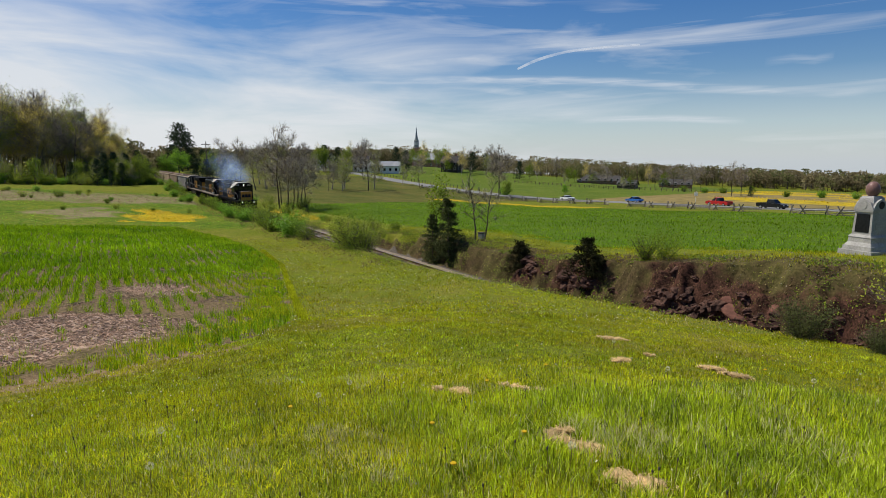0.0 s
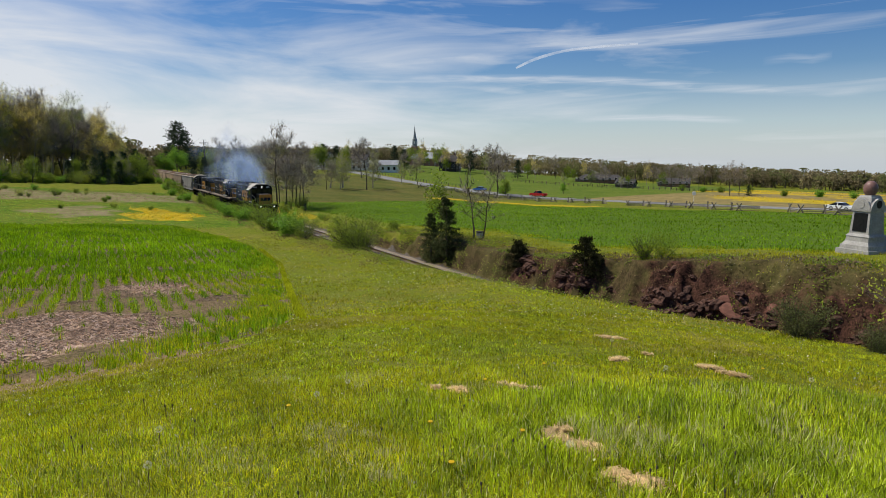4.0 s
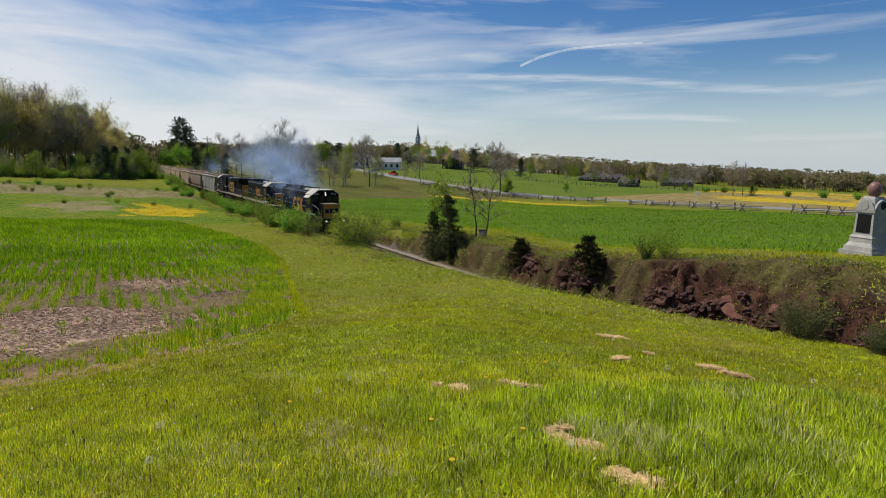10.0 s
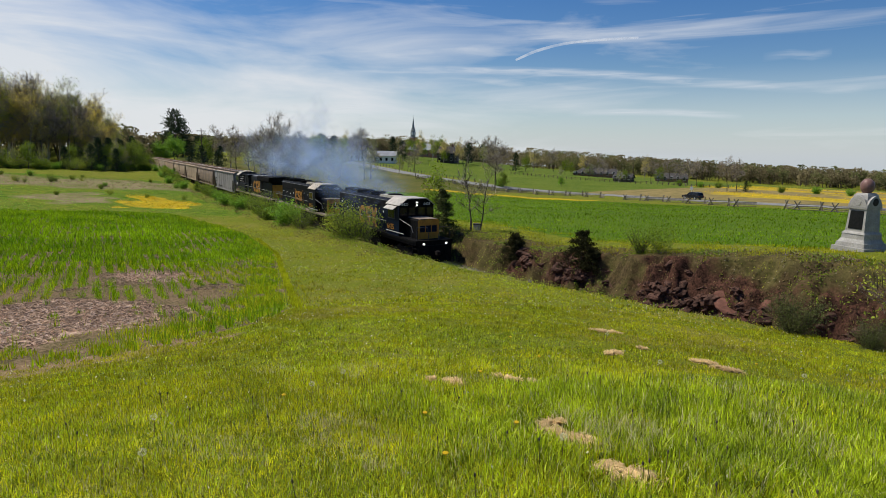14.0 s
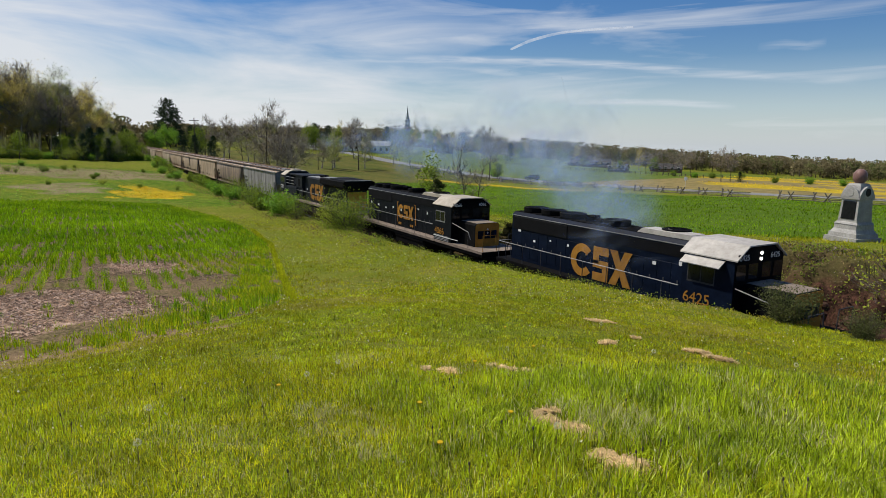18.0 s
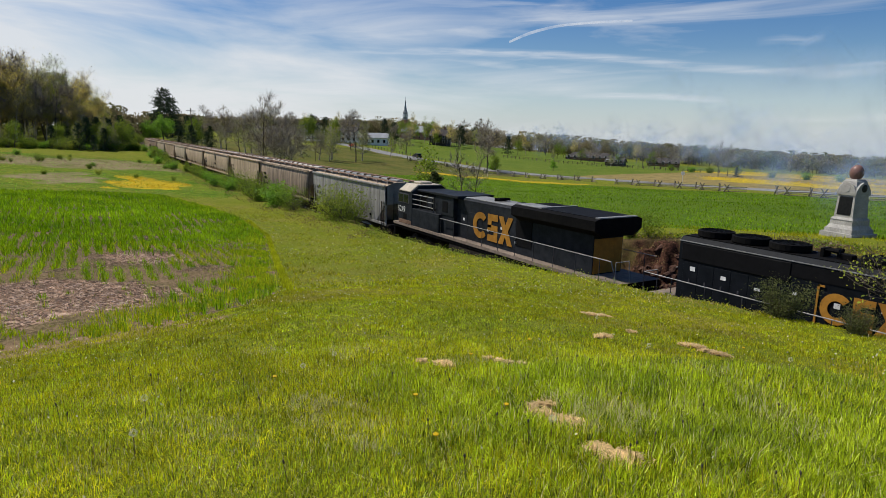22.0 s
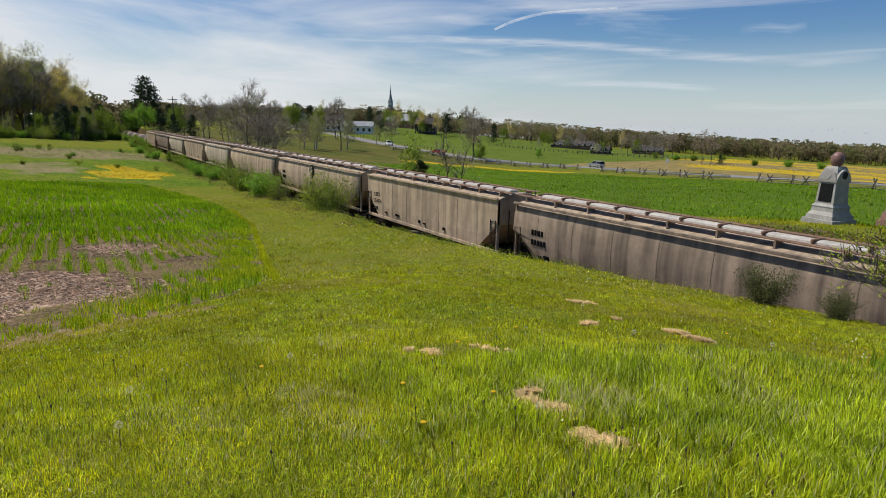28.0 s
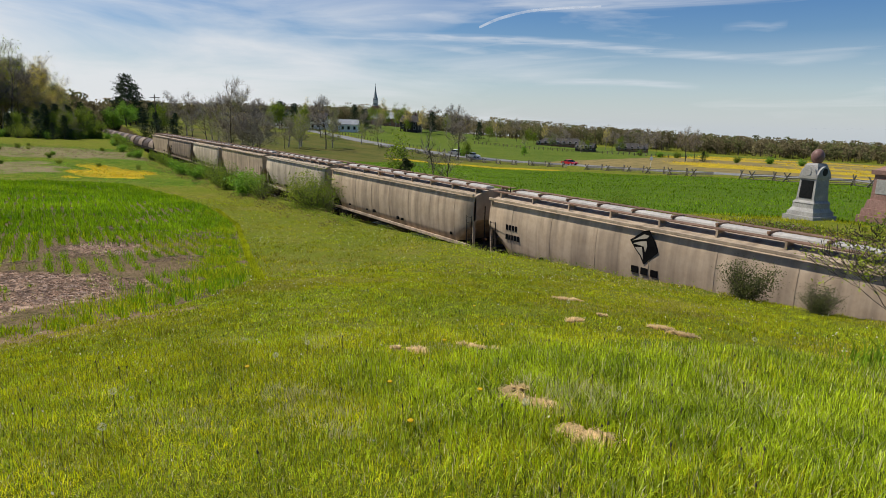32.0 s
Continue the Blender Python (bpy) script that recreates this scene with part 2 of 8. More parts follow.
M_RAIL_TOP = mat("rail_head", (0.50, 0.49, 0.48), (0.65, 0.64, 0.62), 6, 0.3, 0.05, metal=0.9)
M_ASPHALT = mat("asphalt", (0.17, 0.165, 0.16), (0.24, 0.235, 0.225), 6, 0.9, 0.3)
M_FENCE = mat("weathered_rail", (0.085, 0.072, 0.056), (0.22, 0.19, 0.155), 5, 0.9, 0.4, rand=0.35)
M_GRANITE = mat("grey_granite", (0.26, 0.25, 0.225), (0.42, 0.40, 0.365), 14, 0.75, 0.3, big=0.2)
M_GRANITE_RED = mat("red_granite", (0.16, 0.085, 0.07), (0.26, 0.15, 0.125), 24, 0.35, 0.05, big=0.15)
M_GRANITE_BROWN = mat("brown_granite", (0.20, 0.11, 0.085), (0.33, 0.20, 0.16), 14, 0.6, 0.2, big=0.15)
M_BRONZE = mat("dark_bronze", (0.010, 0.011, 0.011), (0.022, 0.022, 0.021), 8, 0.45, 0.2, metal=0.5)
M_NAVY = mat("navy_paint", (0.0020, 0.0045, 0.012), (0.005, 0.010, 0.024), 2.2, 0.5, 0.12, big=0.35, bscale=1.2, spec=0.07)
M_GREYBLUE = mat("grey_blue_paint", (0.004, 0.0055, 0.0075), (0.010, 0.012, 0.0155), 2.2, 0.55, 0.12, big=0.35, bscale=1.2, spec=0.07)
M_SLATE = mat("dusty_slate_paint", (0.009, 0.011, 0.014), (0.024, 0.027, 0.032), 2.2, 0.6, 0.12, big=0.35, bscale=1.2, spec=0.1)
M_BLACK = mat("sooty_black", (0.003, 0.003, 0.0035), (0.009, 0.0085, 0.008), 3, 0.8, 0.2, big=0.3, spec=0.06)
M_GRILLE = mat("grille_black", (0.003, 0.003, 0.0035), (0.007, 0.007, 0.008), 3, 0.75, 0.1, spec=0.1)
M_ROOFWHITE = mat("dusty_white_roof", (0.34, 0.31, 0.27), (0.50, 0.465, 0.41), 3.5, 0.6, 0.15, big=0.2)
M_ROOFTAN = mat("dusty_tan_roof", (0.34, 0.29, 0.22), (0.47, 0.41, 0.32), 3.5, 0.6, 0.15, big=0.2)
M_ROOFGREY = mat("dusty_grey_roof", (0.15, 0.15, 0.15), (0.26, 0.26, 0.25), 3.0, 0.65, 0.15, big=0.3)
M_YELLOW = mat("faded_yellow_paint", (0.30, 0.135, 0.018), (0.44, 0.21, 0.03), 3, 0.55, 0.1, big=0.25)
M_WALK = mat("dusty_walkway", (0.16, 0.125, 0.095), (0.26, 0.205, 0.16), 4, 0.85, 0.2, big=0.3)
M_RAILING = mat("railing_white", (0.20, 0.195, 0.185), (0.34, 0.33, 0.31), 5, 0.5, 0)
M_RAILING_D = mat("railing_dark", (0.03, 0.03, 0.034), (0.06, 0.06, 0.065), 5, 0.5, 0)
M_WHITE = mat("white_decal", (0.62, 0.61, 0.58), (0.74, 0.73, 0.70), 9, 0.6, 0)
M_GLASS = mat("dark_glass", (0.008, 0.009, 0.010), (0.014, 0.015, 0.017), 2, 0.1, 0, spec=0.35)
M_TRUCK = mat("bogie_grime", (0.014, 0.011, 0.009), (0.045, 0.035, 0.028), 5, 0.9, 0.4, big=0.3, spec=0.15)
M_RUST = mat("rusty_steel", (0.13, 0.075, 0.045), (0.24, 0.15, 0.10), 5, 0.85, 0.3, big=0.3)
M_LAMP = glow("headlamp", (1.0, 0.97, 0.88), 2.0)
M_CLAP = mat("white_clapboard", (0.62, 0.62, 0.60), (0.76, 0.76, 0.74), 3, 0.7, 0.2, big=0.1)
M_DARKWOOD = mat("dark_house_wall", (0.035, 0.03, 0.028), (0.07, 0.06, 0.055), 3, 0.8, 0.2)
M_SHINGLE = mat("roof_shingle", (0.050, 0.045, 0.042), (0.095, 0.088, 0.082), 5, 0.95, 0.3, spec=0.05)
M_SHINGLE_TAN = mat("pale_roof", (0.34, 0.30, 0.25), (0.46, 0.42, 0.36), 5, 0.9, 0.3)
M_BRICK = mat("old_brick", (0.20, 0.10, 0.075), (0.30, 0.17, 0.13), 6, 0.9, 0.3)
M_SPIRE = mat("spire_grey", (0.20, 0.21, 0.22), (0.30, 0.31, 0.32), 3, 0.7, 0.1)
M_CAR_RED = mat("car_red", (0.42, 0.02, 0.02), (0.48, 0.03, 0.03), 2, 0.3, 0, big=0.05)
M_CAR_WHITE = mat("car_white", (0.72, 0.72, 0.71), (0.78, 0.78, 0.77), 2, 0.3, 0, big=0.05)
M_CAR_BLACK = mat("car_black", (0.012, 0.012, 0.013), (0.02, 0.02, 0.022), 2, 0.3, 0, big=0.05)
M_CAR_BLUE = mat("car_blue", (0.03, 0.13, 0.42), (0.04, 0.16, 0.48), 2, 0.3, 0, big=0.05)
M_CAR_SILVER = mat("car_silver", (0.38, 0.39, 0.40), (0.44, 0.45, 0.46), 2, 0.3, 0, metal=0.4, big=0.05)
M_STUBBLE = mat("stubble", (0.36, 0.22, 0.14), (0.70, 0.53, 0.38), 6, 0.9, 0, island=0.6, upn=0.7, spec=0.02, trans=0.4)
M_TYRE = mat("tyre", (0.014, 0.014, 0.014), (0.025, 0.025, 0.025), 8, 0.9, 0.1)


# ---- mesh helpers ----
class Shape:
    """Collects simple solids into one mesh."""

    def __init__(self):
        self.v, self.f = [], []

    def add(self, vs, fs):
        o = len(self.v)
        self.v += [tuple(p) for p in vs]
        self.f += [[i + o for i in f] for f in fs]
        return self

    def box(self, x0, x1, y0, y1, z0, z1, c=0.0):
        """A box, with its edges cut by c."""
        if c <= 0:
            vs = [(x, y, z) for x in (x0, x1) for y in (y0, y1) for z in (z0, z1)]
            return self.add(vs, [(0, 1, 3, 2), (4, 6, 7, 5), (0, 4, 5, 1), (2, 3, 7, 6), (0, 2, 6, 4), (1, 5, 7, 3)])
        lo, hi = (x0, y0, z0), (x1, y1, z1)
        vs, idx = [], {}
        for i in range(2):
            for j in range(2):
                for k in range(2):
                    for a in range(3):
                        p = [(lo, hi)[s][d] for d, s in enumerate((i, j, k))]
                        for d, s in enumerate((i, j, k)):
                            if d != a:
                                p[d] += c if s == 0 else -c
                        idx[(i, j, k, a)] = len(vs)
                        vs.append(p)
        fs = []
        for a in range(3):
            b, d = (a + 1) % 3, (a + 2) % 3
            for s in range(2):
                def key(u, w):
                    q = [0, 0, 0]
                    q[a], q[b], q[d] = s, u, w
                    return (*q, a)
                f = [idx[key(0, 0)], idx[key(1, 0)], idx[key(1, 1)], idx[key(0, 1)]]
                fs.append(f if s else f[::-1])
            for u in range(2):
                for w in range(2):
                    def corner(s, axis):
                        q = [0, 0, 0]
                        q[a], q[b], q[d] = s, u, w
                        return idx[(*q, axis)]
                    f = [corner(0, b), corner(1, b), corner(1, d), corner(0, d)]
                    fs.append(f if u == w else f[::-1])
        for i in range(2):
            for j in range(2):
                for k in range(2):
                    f = [idx[(i, j, k, a)] for a in range(3)]
                    fs.append(f if (i + j + k) % 2 else f[::-1])
        return self.add(vs, fs)

    def loft(self, rings, caps=True):
        """Joins rings of equal length, one after the other, into a skin."""
        n = len(rings[0])
        vs = [p for r in rings for p in r]
        fs = [(k * n + i, k * n + (i + 1) % n, (k + 1) * n + (i + 1) % n, (k + 1) * n + i) for k in range(len(rings) - 1) for i in range(n)]
        if caps:
            fs += [tuple(range(n))[::-1], tuple(range((len(rings) - 1) * n, len(rings) * n))]
        return self.add(vs, fs)

    def rod(self, p0, p1, r0, r1=None, n=6):
        p0, p1 = Vector(p0), Vector(p1)
        d = (p1 - p0).normalized()
        a = d.orthogonal().normalized()
        b = d.cross(a)
        r1 = r0 if r1 is None else r1
        ring = lambda p, r: [p + (a * math.cos(2 * math.pi * k / n) + b * math.sin(2 * math.pi * k / n)) * r for k in range(n)]
        return self.loft([ring(p0, r0), ring(p1, r1)])

    def lathe(self, c, prof, n=16):
        """Turns a profile of (radius, height) round the upright axis through c."""
        return self.loft([[(c[0] + r * math.cos(2 * math.pi * k / n), c[1] + r * math.sin(2 * math.pi * k / n), c[2] + z) for k in range(n)] for r, z in prof])

    def mesh(self, name, smooth=False):
        me = bpy.data.meshes.new(name)
        me.from_pydata(self.v, [], self.f)
        bm = bmesh.new()
        bm.from_mesh(me)
        bmesh.ops.recalc_face_normals(bm, faces=bm.faces)
        bm.to_mesh(me)
        bm.free()
        if smooth:
            me.shade_smooth()
        return me


def part(name, shape, material, parent, label="", smooth=False):
    me = shape.mesh(name, smooth) if isinstance(shape, Shape) else shape
    if not me.materials:
        me.materials.append(material)
    ob = new(name, me)
    ob.parent = parent
    if label:
        ob["label"] = label
    return ob


def thing(name, label, category, group="", m=None):
    ob = new(name)
    if m is not None:
        ob.matrix_basis = m
    return tagged(ob, label, category, group)


def raw_mesh(name, verts, faces_n, corners, material):
    """A mesh straight from arrays: faces_n corners a face."""
    me = bpy.data.meshes.new(name)
    verts = np.asarray(verts, np.float32)
    corners = np.asarray(corners, np.int32).ravel()
    nf = len(corners) // faces_n
    me.vertices.add(len(verts))
    me.vertices.foreach_set("co", verts.ravel())
    me.loops.add(len(corners))
    me.loops.foreach_set("vertex_index", corners)
    me.polygons.add(nf)
    me.polygons.foreach_set("loop_start", np.arange(nf, dtype=np.int32) * faces_n)
    me.update(calc_edges=True)
    me.validate()
    if material:
        me.materials.append(material)
    return me


# ---- the land ----
TRACK_Y = 21.86
NEAR_LAND = [(0, 0, 6.65), (-5, 5, 5.55), (-5, -5, 5.9), (-12, 6, 4.5), (-14, -1, 4.0), (-18, 5.6, 3.4), (-24, -1, 2.75), (-6.4, 17.5, 3.55),
             (-14.4, 17.5, 2.93), (-21, 17.5, 2.47), (-29, 17.5, 1.82), (-38, 17.5, 1.22), (-56, 15, 0.85), (-75, 17, 0.5), (-54, 8, 1.3),
             (-60, -4, 1.9), (-100, 16, 0.3), (-110, -12, 2.2), (-43, 28, 1.65), (-34, 27, 1.7), (-23, 28, 2.85), (-14, 28, 3.85),
             (-16.6, 34.2, 3.46), (5, 22, 4.6), (30, 22, 5.6), (30, -10, 6.5), (0, -30, 6.6), (-40, -30, 3.5)]
FAR_LAND = [(-47, 94, 0.5), (-88, 108, -1.6), (-116, 110, -2.5), (-154, 111, -3.2), (-116, 31, -0.2), (-150, -11, 3.0), (-190, 9, 2.2),
            (-186, 38, 2.0), (-178, 65, -0.3), (-185, 80, -0.9), (-179, 110, -1.8), (-235, 111, -0.2), (-220, 65, 2.2), (-305, 124, 3.7),
            (-276, 161, 3.0), (-382, 196, 5.4), (-249, 232, -2.3), (-317, 275, -3.0), (-228, 278, -5.6), (-149, 294, -6.1), (-102, 172, -2.1),
            (-20, 150, -1.5), (80, 100, 2.0), (60, 300, -6.0), (-260, -60, 8.0), (-420, 40, 6.0), (200, -100, 6.0), (-150, -150, 8.0)]
_k = np.array(NEAR_LAND + FAR_LAND, float)


def _tps(r2):
    return np.where(r2 > 1e-9, r2 * np.log(np.maximum(r2, 1e-9)), 0.0)


_n = len(_k)
_A = np.zeros((_n + 3, _n + 3))
_A[:_n, :_n] = _tps(((_k[:, None, :2] - _k[None, :, :2]) ** 2).sum(2) / 1e4) + 0.0006 * np.eye(_n)
_A[:_n, _n:] = np.c_[np.ones(_n), _k[:, :2] / 100]
_A[_n:, :_n] = _A[:_n, _n:].T
_w = np.linalg.solve(_A, np.r_[_k[:, 2], 0, 0, 0])


def lump(x, y, s, seed=0.0):
    """Cheap smooth unevenness, about -1 to 1."""
    return (np.sin(x / s + 1.3 * np.sin(y / s * 0.7 + seed)) * np.cos(y / s * 1.1 + 0.9 * np.sin(x / s * 0.6 + 2 * seed)))


def patchy(x, y, s, seed=0.0):
    """Value noise, 0 to 1, with sharp creases at half height when folded."""
    u, v = x / s + seed * 7.1, y / s - seed * 3.7
    i, j = np.floor(u), np.floor(v)
    u, v = u - i, v - j
    u, v = u * u * (3 - 2 * u), v * v * (3 - 2 * v)
    h_ = lambda a, b: np.mod(np.sin(a * 127.1 + b * 311.7 + seed) * 43758.5453, 1.0)
    return (h_(i, j) * (1 - u) + h_(i + 1, j) * u) * (1 - v) + (h_(i, j + 1) * (1 - u) + h_(i + 1, j + 1) * u) * v


def rocky(x, y):
    """How far the cutting wall is bare rock, 0 to 1."""
    w = sum(np.exp(-((x - c) / s) ** 2) for c, s in ((-20.6, 2.4), (-16.8, 2.0), (-32.8, 1.8), (-27.8, 2.2), (-11.8, 2.2)))
    o_ = y - TRACK_Y
    return np.clip(w, 0, 1) * np.clip((o_ - 2.5) / 0.4, 0, 1) * np.clip((4.9 - o_) / 0.8, 0, 1)


def natural(x, y):
    x, y = np.asarray(x, float), np.asarray(y, float)
    sh = np.broadcast(x, y).shape
    X, Y = np.broadcast_to(x, sh).ravel(), np.broadcast_to(y, sh).ravel()
    z = np.empty(len(X))
    for i in range(0, len(X), 20000):
        a, b = X[i:i + 20000], Y[i:i + 20000]
        z[i:i + 20000] = _tps(((a[:, None] - _k[:, 0]) ** 2 + (b[:, None] - _k[:, 1]) ** 2) / 1e4) @ _w[:_n] + _w[_n] + _w[_n + 1] * a / 100 + _w[_n + 2] * b / 100
    d = np.hypot(X, Y)
    far = np.clip((d - 330) / 350, 0, 1)
    far = far * far * (3 - 2 * far)
    side = np.clip((Y / np.maximum(-X, 1.0) - 0.45) / 0.25, 0, 1)
    side = np.where(X > -1, (Y > 0).astype(float), side)
    level = 4.0 * (1 - side) + np.minimum(-6.0, 8.25 - 0.0215 * d) * side
    z = np.clip(z, -9, 14) * (1 - far) + level * far
    return z.reshape(sh)


def land(x, y):
    """Height of the ground: the natural land with the railway cut or filled through it."""
    x, y = np.asarray(x, float), np.asarray(y, float)
    z = natural(x, y) + 0.05 * lump(x, y, 1.7) + 0.10 * lump(x, y, 5.3, 1.0) * np.clip(np.hypot(x, y) / 25, 0, 1)
    off = np.abs(y - TRACK_Y)
    side = y > TRACK_Y
    rough = 0.55 * lump(x, y, 1.3, 2.0) + 0.35 * lump(x, y, 0.5, 3.0) + 0.2 * lump(x, y, 0.27, 4.0)
    steep = np.where(side, 1.75, 1.5)
    cut = -0.32 + np.maximum(0, off - np.where(side, 2.75 + 0.9 * rough, 2.5)) * steep
    cut = cut + np.where(side, 0.22, 0.08) * np.clip((off - 2.4) / 1.2, 0, 1) * (rough + 0.5 * lump(x, y, 0.7, 6.0))
    fold = lambda s, seed: 1 - np.abs(2 * patchy(x, y, s, seed) - 1)
    cut = cut + rocky(x, y) * (0.95 * (fold(0.95, 1) - 0.5) + 0.5 * (fold(0.42, 2) - 0.5) + 0.28 * (patchy(x, y, 0.2, 3) - 0.5))
    z = np.minimum(z, cut)
    fill = -0.32 - np.maximum(0, off - 2.6) * 0.6
    return np.maximum(z, fill)


def ground_z(x, y):
    return float(land(np.array([x]), np.array([y]))[0])


def inside(px, py, poly):
    r = np.zeros(np.shape(px), bool)
    n = len(poly)
    for i in range(n):
        (x0, y0), (x1, y1) = poly[i], poly[(i + 1) % n]
        if y0 != y1:
            c = ((py > y0) != (py > y1)) & (px < (x1 - x0) * (py - y0) / (y1 - y0) + x0)
            r ^= c
    return r


CROP = [(-13.4, -3), (-13.6, -1), (-13.6, 1.4), (-15.0, 3.4), (-18.5, 5.2), (-24.5, 6.6), (-33, 8.6), (-40, 10.2), (-48, 10.8), (-58.5, 10.25), (-68, 8.6), (-73, 7), (-73, -4), (-78, -60), (-12.5, -60)]
MUD = [(-15.4, -9), (-15.6, -2.0), (-16.4, -1.4), (-18.7, -0.8), (-18.4, 0.1), (-19.0, 1.6), (-21.5, 2.5), (-25.1, 2.0), (-24.6, 0.3), (-26.6, -0.6), (-27.0, -1.2), (-26, -2.3), (-25.4, -3.2), (-27, -9)]
MUD_FAR = [(-32.7, 0.4), (-35.2, 2.2), (-33, 3.8), (-30, 3.8), (-28.6, 2.3), (-30.8, 1.3)]


def axis_steps(knots):
    """Coordinates with spacing that changes between the knots (place, spacing)."""
    out = [knots[0][0]]
    while out[-1] < knots[-1][0]:
        out.append(out[-1] + float(np.interp(out[-1], [k[0] for k in knots], [k[1] for k in knots])))
    return np.array(out)


gx = axis_steps([(-3500, 400), (-900, 60), (-420, 9), (-150, 2.5), (-80, 0.8), (-45, 0.4), (-37, 0.3), (-36, 0.14), (-8, 0.14), (-7, 0.4), (-3, 0.4), (8, 1.2), (60, 6), (400, 60), (3000, 400)])
gy = axis_steps([(-3000, 400), (-400, 60), (-60, 6), (-12, 0.9), (0, 0.5), (15, 0.4), (18, 0.22), (24, 0.22), (24.3, 0.11), (27, 0.11), (27.3, 0.22), (29, 0.22), (33, 0.6), (60, 2.0), (140, 4), (320, 10), (900, 60), (3500, 400)])
GX, GY = np.meshgrid(gx, gy, indexing="ij")
GZ = land(GX, GY)
nx, ny = GX.shape
ii = np.arange(nx * ny).reshape(nx, ny)
g_me = raw_mesh("ground", np.c_[GX.ravel(), GY.ravel(), GZ.ravel()], 4, np.stack([ii[:-1, :-1], ii[1:, :-1], ii[1:, 1:], ii[:-1, 1:]], -1), None)
g_me.shade_smooth()
ground = tagged(new("ground", g_me), "rolling green meadow with fields and a red-earth railway cutting", "ground", kind="structure")


def soften(mask, times=1):
    m = mask.astype(np.float32)
    for _ in range(times):
        m[1:-1, 1:-1] = (m[1:-1, 1:-1] * 2 + m[:-2, 1:-1] + m[2:, 1:-1] + m[1:-1, :-2] + m[1:-1, 2:]) / 6
    return m


off = GY - TRACK_Y
wob = 1.2 * lump(GX, GY, 6.0, 0.4)
masks = {
    "crop": soften(inside(GX + 0.3 * lump(GX, GY, 1.1), GY + 0.3 * lump(GX, GY, 0.8, 3), CROP), 2),
    "mud": soften(inside(GX + 0.6 * lump(GX, GY, 1.3), GY + 0.5 * lump(GX, GY, 0.9, 2), MUD) | inside(GX + 0.7 * lump(GX, GY, 1.1), GY + 0.4 * lump(GX, GY, 0.8, 2), MUD_FAR), 4),
    "soil": soften((GX < -12.6) & (GX > -14.4 + 0.5 * lump(GX, GY, 0.9)) & (GY < 2.6) & (GY > -12), 3),
    "pasture": soften((GY > 29) & (GX < -114 - 0.25 * GY + wob) & (GX > -260) & (GY < 112), 1),
    "far_lawn": soften((GY > 117) & (GX < -132 + 2 * wob) & (GX > -420) & (GY < 300), 1),
    "lawn": soften((GX < -70 + wob) & (GX > -140 + 4 * wob) & (GY < 16.5) & (GY > -60), 1),
    "bare": soften(((np.abs(natural(GX, GY) - GZ) > 0.45) & (np.abs(off) > 2.3) & (np.abs(off) < 9)) | ((off > 2.3) & (off < 7.0 + 0.5 * wob) & (natural(GX, GY) > 0.9) & (GX > -50) & (GX < 20)), 2),
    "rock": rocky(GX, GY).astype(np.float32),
    "stone": soften(np.abs(off) < 2.55, 0),
    "far_green": soften((GY > 32.3 + 0.5 * wob) & (GY < 92 + 0.12 * (GX + 90)) & (GX > -112 - 0.3 * GY + wob) & (GX < 150), 1),
    "yellow": soften((((GY > 150 + 3 * wob - 0.35 * (GX + 110)) & (GY < 262) & (GX > -150 + 6 * wob) & (GX < 150) & (lump(GX * 0.3, GY, 7.0, 2) > 0.12))
                      | ((np.hypot((GX + 91) / 12, (GY - 7.8) / 4.4) < 0.9 + 0.6 * lump(GX, GY, 2.2, 1)))
                      | ((GX < -82) & (GX > -106) & (GY > 25) & (GY < 28.5 + 0.5 * wob))
                      | ((GY > 88 + 0.12 * (GX + 90)) & (GY < 95 + 0.12 * (GX + 90)) & (GX > -150) & (GX < -95))), 1),
    "weedy": soften(((GX < -114 + 1.5 * wob) & (GX > -134 + 2 * wob) & (GY < 16) & (GY > -60)) | (np.hypot((GX + 96) / 8.5, (GY + 2.5) / 4.2) < 1 + 0.5 * lump(GX, GY, 2.1, 2)), 1),
    "tan": soften((GY > 124 + 2 * wob) & (GY < 270) & (GX > -138) & (GX < 150), 1),
}
for key, m_ in masks.items():
    at = g_me.attributes.new(key, "FLOAT", "POINT")
    at.data.foreach_set("value", np.ascontiguousarray(m_.ravel(), np.float32))


